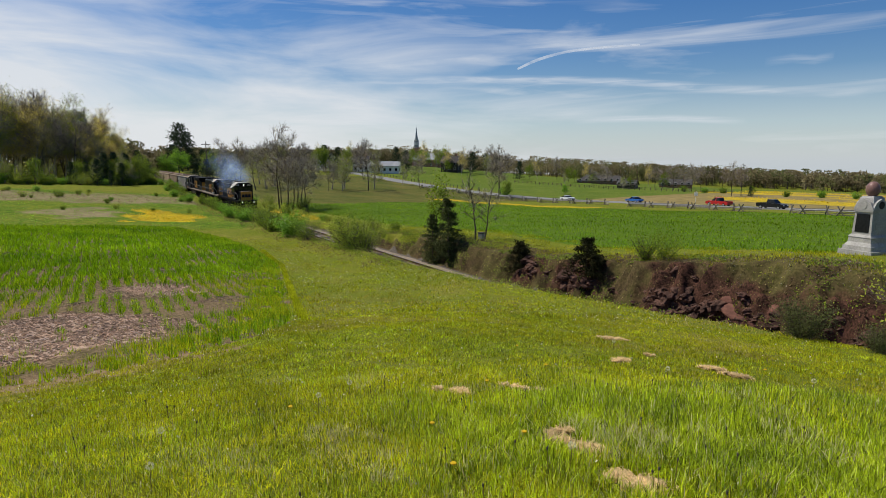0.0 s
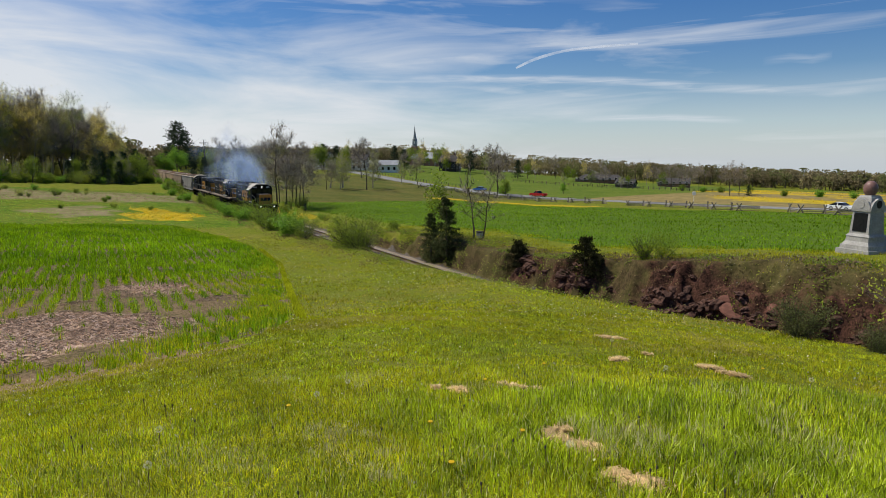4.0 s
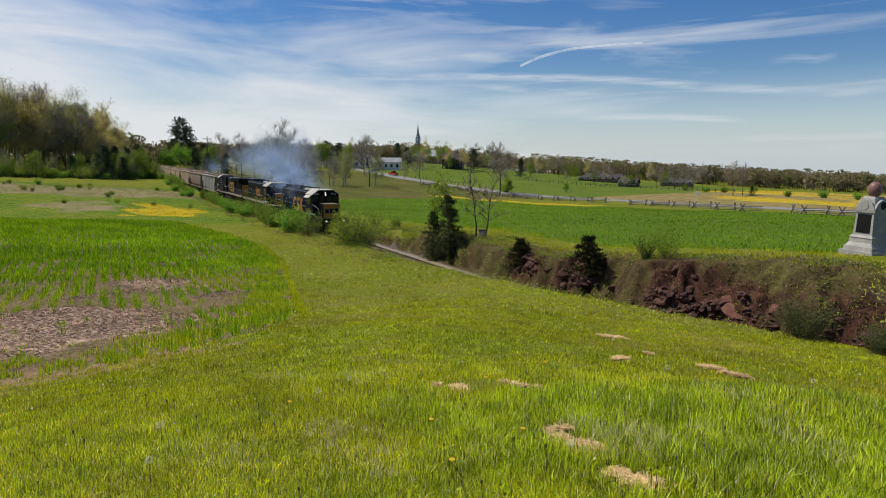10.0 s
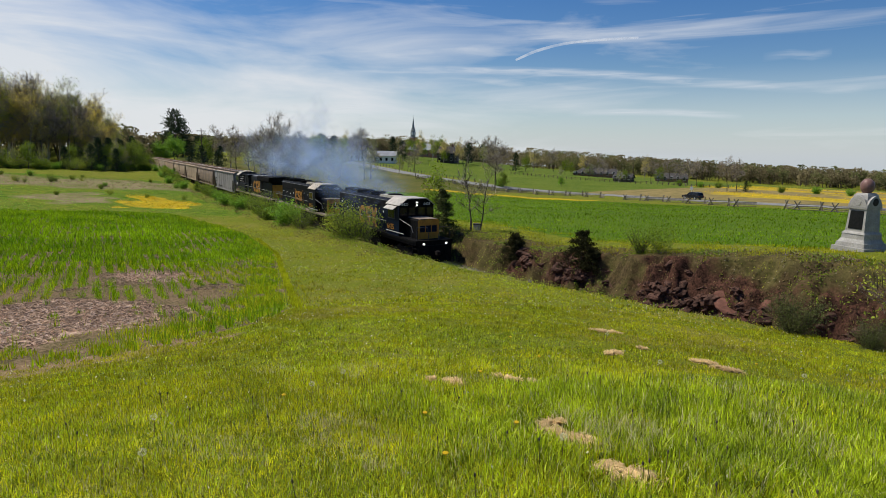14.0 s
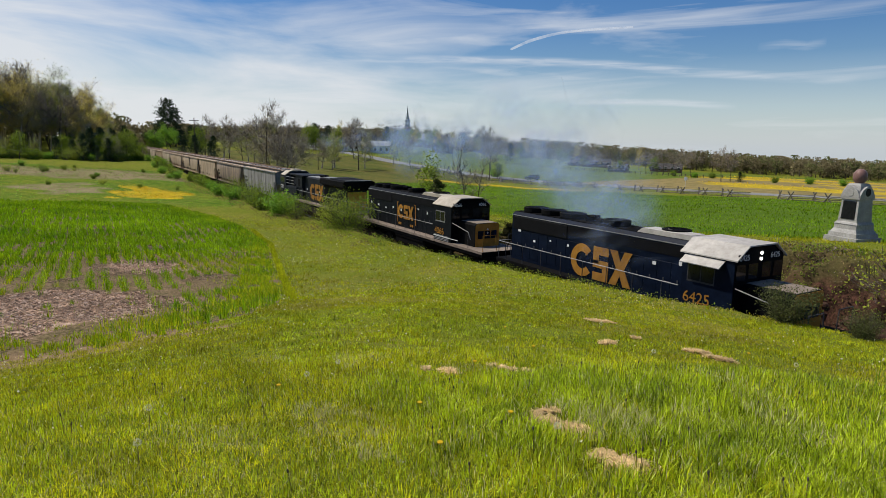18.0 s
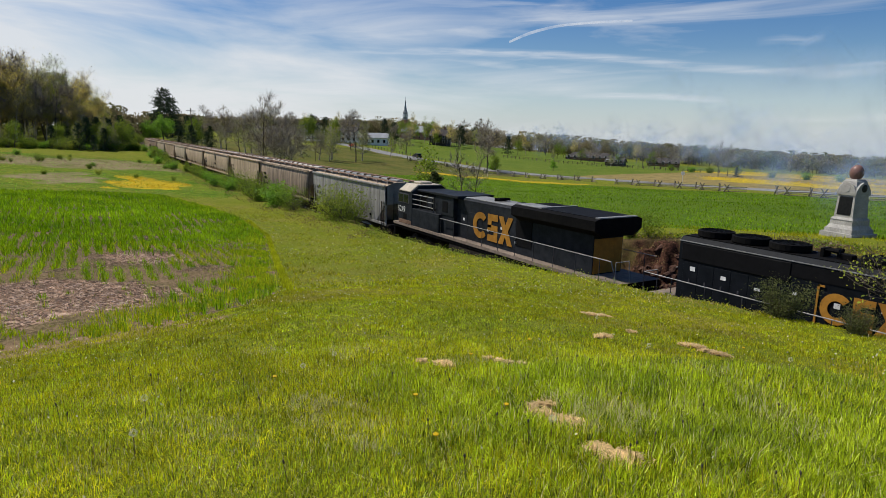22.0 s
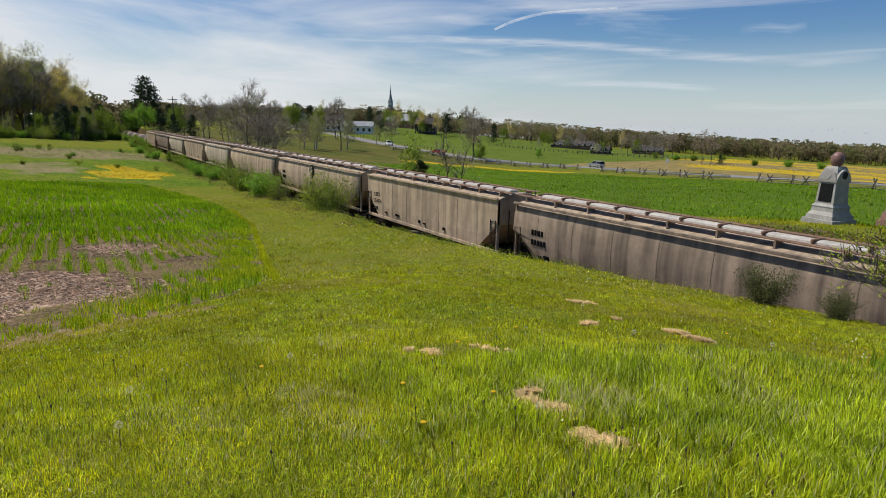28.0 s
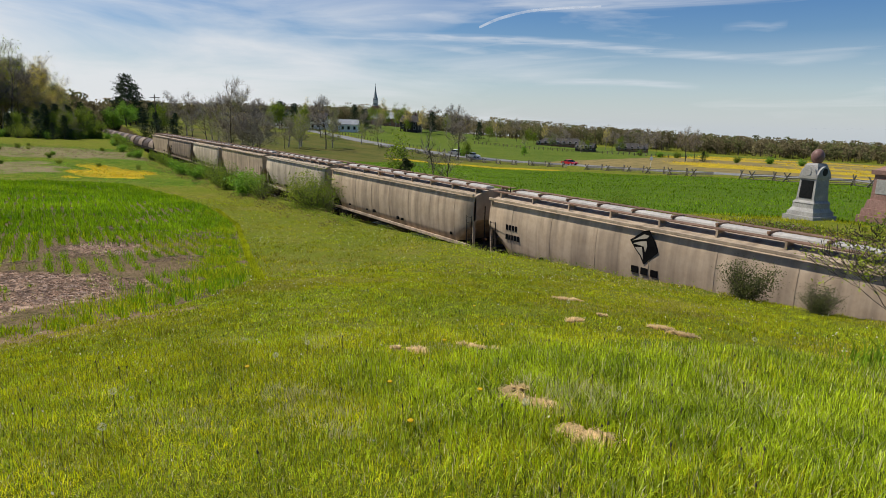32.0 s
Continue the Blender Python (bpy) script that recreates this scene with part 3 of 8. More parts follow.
def ground_material():
    m = bpy.data.materials.new("meadow_ground")
    m.use_nodes = True
    N, L = m.node_tree.nodes, m.node_tree.links
    bsdf = N["Principled BSDF"]
    bsdf.inputs["Roughness"].default_value = 0.9
    bsdf.inputs["Specular IOR Level"].default_value = 0.04
    co = N.new("ShaderNodeTexCoord")

    def noise_node(scale, detail=6, rough=0.6):
        n = N.new("ShaderNodeTexNoise")
        n.inputs["Scale"].default_value, n.inputs["Detail"].default_value, n.inputs["Roughness"].default_value = scale, detail, rough
        L.new(co.outputs["Object"], n.inputs["Vector"])
        return n.outputs[0]

    def colours(scale, c1, c2, lo=0.35, hi=0.65, detail=6):
        r = N.new("ShaderNodeValToRGB")
        r.color_ramp.elements[0].position, r.color_ramp.elements[1].position = lo, hi
        r.color_ramp.elements[0].color, r.color_ramp.elements[1].color = (*c1, 1), (*c2, 1)
        L.new(noise_node(scale, detail), r.inputs[0])
        return r.outputs[0]

    def mix(a, b, fac):
        x = N.new("ShaderNodeMixRGB")
        L.new(a, x.inputs[1])
        L.new(b, x.inputs[2])
        if isinstance(fac, float):
            x.inputs[0].default_value = fac
        else:
            L.new(fac, x.inputs[0])
        return x.outputs[0]

    def mask(name, scale, soft=0.25, gain=1.0):
        a, s, r = N.new("ShaderNodeAttribute"), N.new("ShaderNodeMath"), N.new("ShaderNodeMapRange")
        a.attribute_name = name
        s.operation = "ADD"
        L.new(a.outputs["Fac"], s.inputs[0])
        L.new(noise_node(scale, 5), s.inputs[1])
        L.new(s.outputs[0], r.inputs[0])
        r.inputs[1].default_value, r.inputs[2].default_value = 1.0 - soft, 1.0 + soft
        r.inputs[4].default_value = gain
        return r.outputs[0]

    def mask_noise(scale, lo, hi, gain):
        r = N.new("ShaderNodeMapRange")
        r.inputs[1].default_value, r.inputs[2].default_value, r.inputs[4].default_value = lo, hi, gain
        L.new(noise_node(scale, 5), r.inputs[0])
        return r.outputs[0]

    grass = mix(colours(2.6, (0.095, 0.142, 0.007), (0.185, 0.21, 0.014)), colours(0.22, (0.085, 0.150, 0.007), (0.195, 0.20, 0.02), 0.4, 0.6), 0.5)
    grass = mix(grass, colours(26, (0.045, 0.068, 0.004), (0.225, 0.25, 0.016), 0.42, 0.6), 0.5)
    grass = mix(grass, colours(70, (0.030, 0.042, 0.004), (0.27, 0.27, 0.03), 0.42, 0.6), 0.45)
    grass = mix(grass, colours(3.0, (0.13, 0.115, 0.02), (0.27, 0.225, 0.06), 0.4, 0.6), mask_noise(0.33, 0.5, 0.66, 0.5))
    green = mix(colours(0.5, (0.052, 0.108, 0.006), (0.105, 0.165, 0.012)), colours(5, (0.034, 0.075, 0.006), (0.115, 0.175, 0.014), 0.4, 0.6), 0.5)
    col = mix(grass, green, mask("far_green", 0.6, 0.2))
    col = mix(col, mix(colours(0.10, (0.062, 0.085, 0.012), (0.150, 0.125, 0.035), 0.4, 0.6), colours(1.8, (0.05, 0.065, 0.012), (0.13, 0.125, 0.03), 0.4, 0.6), 0.5), mask("pasture", 0.1, 0.2))
    col = mix(col, mix(colours(0.12, (0.065, 0.145, 0.006), (0.15, 0.185, 0.014), 0.42, 0.58), colours(1.1, (0.045, 0.085, 0.006), (0.19, 0.20, 0.02), 0.4, 0.6), 0.5), mask("lawn", 0.4, 0.3))
    col = mix(col, mix(colours(0.1, (0.075, 0.125, 0.014), (0.125, 0.165, 0.022), 0.4, 0.6), colours(1.3, (0.06, 0.10, 0.012), (0.14, 0.165, 0.024), 0.4, 0.6), 0.5), mask("far_lawn", 0.1, 0.2))
    col = mix(col, mix(colours(0.9, (0.17, 0.135, 0.065), (0.28, 0.225, 0.125)), colours(0.3, (0.11, 0.13, 0.03), (0.27, 0.21, 0.12), 0.4, 0.55), 0.5), mask("weedy", 0.55, 0.45, 0.9))
    col = mix(col, colours(0.35, (0.17, 0.135, 0.055), (0.30, 0.22, 0.09)), mask("tan", 0.05, 0.3, 0.9))
    col = mix(col, colours(0.5, (0.30, 0.23, 0.02), (0.60, 0.42, 0.01)), mask("yellow", 0.45, 0.3, 0.85))
    col = mix(col, mix(colours(0.8, (0.06, 0.065, 0.012), (0.20, 0.135, 0.075)), colours(9, (0.045, 0.032, 0.016), (0.28, 0.195, 0.12), 0.4, 0.6), 0.5), mask("crop", 1.5, 0.2))
    col = mix(col, mix(colours(7, (0.11, 0.062, 0.036), (0.56, 0.39, 0.27), 0.42, 0.58), colours(0.8, (0.20, 0.12, 0.08), (0.50, 0.36, 0.27)), 0.45), mask("mud", 2.2, 0.12))
    col = mix(col, mix(colours(8, (0.14, 0.085, 0.045), (0.33, 0.225, 0.135)), colours(1.5, (0.16, 0.12, 0.04), (0.30, 0.20, 0.12)), 0.5), mask("soil", 2.6, 0.12, 0.85))
    col = mix(col, mix(mix(colours(2.6, (0.026, 0.019, 0.010), (0.125, 0.080, 0.042), 0.4, 0.6), colours(9, (0.026, 0.026, 0.009), (0.145, 0.115, 0.045), 0.4, 0.6), 0.5), colours(0.5, (0.05, 0.03, 0.018), (0.12, 0.12, 0.03), 0.4, 0.6), 0.35), mask("bare", 1.2, 0.15))
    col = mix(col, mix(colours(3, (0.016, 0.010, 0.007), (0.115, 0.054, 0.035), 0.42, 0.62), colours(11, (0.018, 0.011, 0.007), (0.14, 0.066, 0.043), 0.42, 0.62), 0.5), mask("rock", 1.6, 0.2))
    col = mix(col, colours(16, (0.06, 0.05, 0.04), (0.17, 0.145, 0.12)), mask("stone", 3.0, 0.05))
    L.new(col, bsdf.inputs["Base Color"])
    wet, wet_at, wet_by = N.new("ShaderNodeMapRange"), N.new("ShaderNodeAttribute"), N.new("ShaderNodeMath")
    wet_at.attribute_name, wet_by.operation = "mud", "MULTIPLY"
    L.new(wet_at.outputs["Fac"], wet_by.inputs[0])
    L.new(noise_node(1.1, 4), wet_by.inputs[1])
    L.new(wet_by.outputs[0], wet.inputs[0])
    wet.inputs[1].default_value, wet.inputs[2].default_value = 0.42, 0.62
    wet.inputs[3].default_value, wet.inputs[4].default_value = 0.04, 0.3
    L.new(wet.outputs[0], bsdf.inputs["Specular IOR Level"])
    dull = N.new("ShaderNodeMapRange")
    dull.inputs[1].default_value, dull.inputs[2].default_value = 0.42, 0.62
    dull.inputs[3].default_value, dull.inputs[4].default_value = 0.9, 0.22
    L.new(wet_by.outputs[0], dull.inputs[0])
    L.new(dull.outputs[0], bsdf.inputs["Roughness"])
    b = N.new("ShaderNodeBump")
    b.inputs["Strength"].default_value, b.inputs["Distance"].default_value = 0.6, 0.08
    L.new(noise_node(9, 8, 0.7), b.inputs["Height"])
    L.new(b.outputs[0], bsdf.inputs["Normal"])
    return m


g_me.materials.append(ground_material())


# ---- railway ----
def railway():
    bed = Shape()
    prof = [(-2.35, -0.34), (-1.5, -0.20), (1.5, -0.20), (2.35, -0.34), (2.3, -0.8), (-2.3, -0.8)]
    bed.loft([[(x, TRACK_Y + y, z + 0.02 * math.sin(x * 1.7 + y)) for y, z in prof] for x in np.arange(-460, 140, 2.0)])
    tagged(part("ballast", bed, M_BALLAST, None), "grey crushed-stone ballast bed of the railway", "ballast", kind="structure")
    track = thing("railway_track", "single railway track with rusty rails on worn wooden sleepers", "track")
    for side in (-0.7525, 0.7525):
        y = TRACK_Y + side
        rail = part("rail", Shape().box(-460, 140, y - 0.07, y + 0.07, -0.18, -0.165).box(-460, 140, y - 0.012, y + 0.012, -0.165, -0.045)
                    .box(-460, 140, y - 0.036, y + 0.036, -0.045, -0.002), M_RAIL, track)
        part("rail_head", Shape().box(-460, 140, y - 0.033, y + 0.033, -0.002, 0.002), M_RAIL_TOP, rail, "shiny worn running surface")
    tie = Shape().box(-0.115, 0.115, -1.3, 1.3, -0.30, -0.168, 0.015).mesh("sleeper")
    tie.materials.append(M_TIE)
    rng = random.Random(3)
    for k in range(290):
        ob = part("sleeper", tie, M_TIE, track)
        ob.matrix_basis = pose(-168 + k * 0.53, TRACK_Y + rng.uniform(-0.03, 0.03), rng.uniform(-0.012, 0.008), 0, 0, rng.uniform(-1.2, 1.2))
    rest = Shape()
    for k in range(560):
        x = -168 - 0.53 * (k + 1) if k < 520 else -168 + (290 + k - 520) * 0.53
        rest.box(x - 0.115, x + 0.115, TRACK_Y - 1.3, TRACK_Y + 1.3, -0.30, -0.168)
    tagged(part("far_sleepers", rest, M_TIE, track), kind="stuff")


railway()


# ---- the train: every vehicle has its origin on the rail head under its middle, x forward ----
def wheelset(parent, x, r=0.5):
    s = Shape()
    for side in (-1, 1):
        y = side * 0.74
        s.loft([[(x + rr * math.cos(a), y + dy * side, r + rr * math.sin(a)) for a in np.linspace(0, 2 * math.pi, 20, endpoint=False)]
                for rr, dy in ((r * 0.3, 0.09), (r * 0.9, 0.07), (r, 0.06), (r + 0.0, -0.05), (r + 0.03, -0.07))])
    s.rod((x, -0.74, r), (x, 0.74, r), 0.08, n=8)
    return part("wheelset", s, M_TRUCK, parent)


def bogie(parent, x, axles, gap, r=0.5, half=1.08):
    span = gap * (axles - 1) / 2
    f = Shape()
    for side in (-1, 1):
        y = side * half
        f.loft([[(x - span - 0.35, y + d, 0.42), (x - span + 0.2, y + d, 0.36), (x - 0.4, y + d, 0.30), (x + 0.4, y + d, 0.30), (x + span - 0.2, y + d, 0.36),
                 (x + span + 0.35, y + d, 0.42), (x + span + 0.3, y + d, 0.78), (x + 0.5, y + d, 0.92), (x - 0.5, y + d, 0.92), (x - span - 0.3, y + d, 0.78)]
                for d in (-0.07, 0.07)])
        for k in range(axles):
            ax = x - span + k * gap
            f.box(ax - 0.16, ax + 0.16, y - 0.13, y + 0.13, r - 0.17, r + 0.17, 0.03)
            f.rod((ax, y + side * 0.12, r), (ax, y + side * 0.17, r), 0.11, n=10)
        for k in (-1, 1):
            f.rod((x + k * 0.22, y + side * 0.08, 0.38), (x + k * 0.22, y + side * 0.08, 0.74), 0.09, n=8)
    f.box(x - 0.3, x + 0.3, -half, half, 0.5, 0.8)
    ob = part("bogie", f, M_TRUCK, parent, "grimy cast-steel bogie")
    for k in range(axles):
        wheelset(ob, x - span + k * gap, r)
    return ob


def coupler(parent, x, way):
    s = Shape().box(min(x, x - 0.75 * way), max(x, x - 0.75 * way), -0.09, 0.09, 0.78, 0.98, 0.02)
    s.box(min(x, x - 0.28 * way), max(x, x - 0.28 * way), -0.16, 0.14, 0.72, 1.04, 0.04)
    part("coupler", s, M_TRUCK, parent)


def railing(parent, pts, r=0.022, posts=(), deck=1.75, material=None):
    s = Shape()
    for a, b in zip(pts, pts[1:]):
        s.rod(a, b, r, n=6)
    rail = part("handrail", s, material or M_RAILING, parent)
    for p in posts:
        part("stanchion", Shape().rod((p[0], p[1], deck), p, 0.02, n=6), M_RAILING_D, parent)
    return rail


def emblem(parent, x0, z0, h, y, material, wide=0.78):
    """Three bold plain shapes side by side: an open ring, a notched block and an hourglass."""
    w = h * wide
    t = h * 0.24
    y1 = y - 0.012 if y < 0 else y + 0.012
    n = 18
    a = np.linspace(radians(42), radians(318), n)
    cx, cz = x0 + w * 0.5, z0 + h * 0.5
    at = lambda u, rr, yy: (cx + w * 0.62 * math.cos(u) * rr, yy, cz + h * 0.5 * math.sin(u) * rr)
    s = Shape().loft([[at(u, 1, y), at(u, 1, y1), at(u, 0.52, y1), at(u, 0.52, y)] for u in a])
    part("emblem_ring", s, material, parent, "open yellow ring shape")
    bx = x0 + w * 1.10
    s = Shape()
    for c, d, zz0, zz1 in ((0, w * 0.78, h - t, h), (0, w * 0.30, h * 0.5, h - t), (0, w * 0.78, h * 0.38, h * 0.60), (w * 0.5, w * 0.78, t, h * 0.40), (0, w * 0.78, 0, t)):
        s.box(bx + c, bx + d, min(y, y1), max(y, y1), z0 + zz0, z0 + zz1)
    part("emblem_block", s, material, parent, "notched yellow block shape")
    bx += w * 0.84
    s = Shape()
    s.loft([[(bx + px * w, yy, z0 + pz * h) for px, pz in ((0, 0), (0.36, 0), (0.52, 0.30), (0.70, 0), (1.06, 0), (0.72, 0.5), (1.06, 1), (0.70, 1), (0.52, 0.70), (0.36, 1), (0, 1), (0.33, 0.5))] for yy in (y, y1)])
    part("emblem_hourglass", s, material, parent, "yellow hourglass shape")


def digits(parent, text, x, y, z, size, material, rot=(90, 0, 0), name="road_number"):
    cu = bpy.data.curves.new(name, "FONT")
    cu.body, cu.size, cu.extrude = text, size, 0.004
    cu.materials.append(material)
    ob = new(name, cu)
    dg = bpy.context.evaluated_depsgraph_get()
    me = bpy.data.meshes.new_from_object(ob.evaluated_get(dg))
    bpy.data.objects.remove(ob)
    ob = new(name, me)
    ob.parent = parent
    ob.matrix_basis = pose(x, y, z, *rot)
    ob["label"] = "painted number " + text
    return ob


def fan(parent, x, y, z, r=0.62):
    s = Shape()
    s.lathe((x, y, z), [(r, 0), (r + 0.03, 0.05), (r + 0.03, 0.26), (r - 0.05, 0.28), (r - 0.08, 0.2), (0.2, 0.2), (0.15, 0.25)], 24)
    f = part("roof_fan", s, M_BLACK, parent, "sooty round cooling fan housing")
    g = Shape()
    for k in range(-4, 5):
        d = math.sqrt(max(0.0, (r - 0.08) ** 2 - (k * 0.12) ** 2))
        g.box(x + k * 0.12 - 0.012, x + k * 0.12 + 0.012, y - d, y + d, z + 0.262, z + 0.275)
    part("fan_guard", g, M_GRILLE, f)


def hood_section(x0, x1, w, z0, z1, ch=0.16):
    ring = lambda x: [(x, -w, z0), (x, w, z0), (x, w, z1 - ch), (x, w - ch, z1), (x, -w + ch, z1), (x, -w, z1 - ch)]
    return Shape().loft([ring(x0), ring(x1)])


def road_switcher(name, label, L, axles, gap, number, body, roof, hood_end, front_porch, emblem_x, emblem_h, boards, front_lamp_z, lit, big_number):
    lo = thing(name, label, "locomotive")
    f, r = L / 2, -L / 2
    deck = 1.75
    # frame, tank, bogies
    part("underframe", Shape().box(r + 0.75, f - 0.75, -1.5, 1.5, 1.38, deck - 0.02, 0.03).box(r + 0.9, f - 0.9, -0.9, 0.9, 1.1, 1.4), M_BLACK, lo)
    part("walkway", Shape().box(r + 0.72, f - 0.72, -1.54, 1.54, deck - 0.02, deck, 0.0), M_BLACK if lit else M_WALK, lo, "worn walkway deck")
    for side in (-1, 1):
        part("sill_stripe", Shape().box(r + 0.75, f - 0.75, side * 1.54 - 0.012, side * 1.54 + 0.012, deck - 0.16, deck - 0.022), M_WALK if not lit else M_BLACK, lo)
    tank = part("fuel_tank", Shape().loft([[(x, -1.35, 0.75), (x, -1.15, 0.35), (x, 1.15, 0.35), (x, 1.35, 0.75), (x, 1.35, 1.15), (x, -1.35, 1.15)] for x in (-2.3, 2.3)]), M_BLACK, lo)
    for k in (-1, 1):
        part("air_reservoir", Shape().rod((-2.2, k * 1.3, 1.26), (2.2, k * 1.3, 1.26), 0.15, n=12), M_BLACK, lo)
    bx = f - 1.2 - gap * (axles - 1) / 2 - 1.0
    bogie(lo, bx, axles, gap)
    bogie(lo, -bx, axles, gap)
    coupler(lo, f, 1)
    coupler(lo, r, -1)
    for e, way in ((f, 1), (r, -1)):
        part("pilot", Shape().loft([[(e - way * 0.75, y, 1.4), (e - way * 0.60, y, 1.4), (e - way * (0.35 if abs(y) < 0.5 else 0.6), y, 0.15), (e - way * 0.75, y, 0.15)] for y in (-1.4, -0.3, 0.3, 1.4)]), M_BLACK, lo)
        for side in (-1, 1):
            st = Shape()
            for z in (0.45, 0.80, 1.15, 1.5):
                st.box(min(e - way * 0.75, e - way * 1.2), max(e - way * 0.75, e - way * 1.2), side * 1.3 - 0.22, side * 1.3 + 0.22, z - 0.02, z + 0.02)
            st.box(min(e - way * 1.2, e - way * 1.24), max(e - way * 1.2, e - way * 1.24), side * 1.3 - 0.24, side * 1.3 + 0.24, 0.4, 1.7)
            part("steps", st, M_BLACK, lo)
    # long hood
    nose0 = f - front_porch
    nose_l, cab_l = 1.95, 2.25
    cab1 = nose0 - nose_l
    cab0 = cab1 - cab_l
    h0 = r + hood_end
    W, Z1 = 0.92, 4.42
    hood = part("long_hood", hood_section(h0, cab0, W, deck, Z1), body, lo)
    rad_l = 4.6
    part("radiator_grille", Shape().box(h0 + 0.15, h0 + rad_l, -W - 0.05, -W + 0.02, 3.50, 4.18, 0.02).box(h0 + 0.15, h0 + rad_l, W - 0.02, W + 0.05, 3.50, 4.18, 0.02), M_GRILLE, lo)
    part("hood_top", Shape().box(h0 + 0.05, cab0, -0.70, 0.70, Z1 + 0.002, Z1 + 0.03), M_BLACK, lo, "sooty hood roof")
    # thin pale strip puts the hood edge's highlight into the colour
    part("gutter", Shape().box(h0, cab0, -W - 0.03, -W + 0.02, Z1 - 0.19, Z1 - 0.155).box(h0, cab0, W - 0.02, W + 0.03, Z1 - 0.19, Z1 - 0.155), M_ROOFGREY, lo, "pale strip for the highlight along the hood edge")
    part("upper_band", Shape().box(h0 + rad_l, cab0 - 0.02, -W - 0.02, -W + 0.01, 3.72, 4.17).box(h0 + rad_l, cab0 - 0.02, W - 0.01, W + 0.02, 3.72, 4.17), M_GRILLE, lo)
    # doors of the engine room
    nd = int((cab0 - h0 - 0.4) / 0.72)
    for k in range(nd):
        x = h0 + 0.25 + k * 0.72
        for side in (-1, 1):
            y = side * (W + 0.012)
            d = part("hood_door", Shape().box(x, x + 0.68, min(y, y - side * 0.03), max(y, y - side * 0.03), 1.95, 3.42, 0.008), body, lo)
            if side < 0:
                part("latch", Shape().box(x + 0.30, x + 0.36, y - 0.02, y, 2.62, 2.74), M_RAILING_D, d)
    rng = random.Random(len(number) + int(L))
    for k in range(9):
        x = h0 + 0.6 + k * (cab0 - h0 - 1.2) / 8
        z = rng.uniform(2.9, 3.4)
        part("warning_plate", Shape().box(x, x + rng.uniform(0.1, 0.24), -W - 0.034, -W - 0.026, z, z + rng.uniform(0.07, 0.2)), M_WHITE, lo, "small white notice")
    for k in range(3):
        fan(lo, h0 + 0.95 + k * 1.5, 0, Z1 + 0.03, 0.66)
    fan(lo, h0 + 7.0, 0, Z1 + 0.03, 0.62)
    fan(lo, cab0 - 1.6, 0, Z1 + 0.03, 0.58)
    part("exhaust_stack", Shape().box(h0 + 5.6, h0 + 6.1, -0.16, 0.16, Z1 + 0.03, Z1 + 0.22, 0.02), M_BLACK, lo)
    hs = Shape()
    for k, (l, y) in enumerate(((0.5, -0.16), (0.38, 0.0), (0.45, 0.16))):
        hs.rod((h0 + 5.2, y, Z1 + 0.28), (h0 + 5.2 + l, y, Z1 + 0.28), 0.03, 0.09, 8)
    hs.box(h0 + 5.12, h0 + 5.22, -0.25, 0.25, Z1 + 0.03, Z1 + 0.33)
    part("horn", hs, M_BLACK, lo)
    part("blower_duct", Shape().loft([[(x, y, z) for x, z in ((cab0 - 3.1, Z1 + 0.03), (cab0 - 2.8, Z1 + 0.24), (cab0 - 0.3, Z1 + 0.24), (cab0 - 0.05, Z1 + 0.03))] for y in (-0.75, 0.1)]), roof, lo)
    # cab
    cw, ct = 1.50, 4.12
    ring = lambda x: [(x, -cw, deck), (x, cw, deck), (x, cw, ct), (x, 0.85, 4.58), (x, -0.85, 4.58), (x, -cw, ct)]
    cab = part("cab", Shape().loft([ring(cab0), ring(cab1)]), body, lo)
    rw = Shape()
    for y0, z0, y1, z1 in ((-cw - 0.05, ct - 0.03, -0.85, 4.60), (0.85, 4.60, cw + 0.05, ct - 0.03), (-0.85, 4.60, 0.85, 4.60)):
        rw.loft([[(cab0 - 0.12, y0, z0), (cab1 + 0.12, y0, z0), (cab1 + 0.12, y1, z1), (cab0 - 0.12, y1, z1)], [(cab0 - 0.12, y0, z0 + 0.05), (cab1 + 0.12, y0, z0 + 0.05), (cab1 + 0.12, y1, z1 + 0.05), (cab0 - 0.12, y1, z1 + 0.05)]])
    part("cab_roof", rw, roof, cab, "dusty pale cab roof")
    for side in (-1, 1):
        y = side * (cw + 0.012)
        wx = cab0 + 0.25
        win = part("side_window", Shape().box(wx, wx + 1.22, min(y, y - side * 0.03), max(y, y - side * 0.03), 3.00, 3.72), M_RAILING_D if lit else M_RAILING, cab, "narrow window frame")
        for k in range(2):
            part("pane", Shape().box(wx + 0.05 + k * 0.59, wx + 0.58 + k * 0.59, min(y, y + side * 0.012), max(y, y + side * 0.012), 3.08, 3.68), M_GLASS, win)
        if lit:
            part("sunshade", Shape().loft([[(wx - 0.15, side * cw, 4.02), (wx + 1.6, side * cw, 4.02), (wx + 1.6, side * (cw + 0.35), 3.76), (wx - 0.15, side * (cw + 0.35), 3.76)], [(wx - 0.15, side * cw, 4.05), (wx + 1.6, side * cw, 4.05), (wx + 1.6, side * (cw + 0.36), 3.79), (wx - 0.15, side * (cw + 0.36), 3.79)]]), roof, cab, "pale sloping window shade")
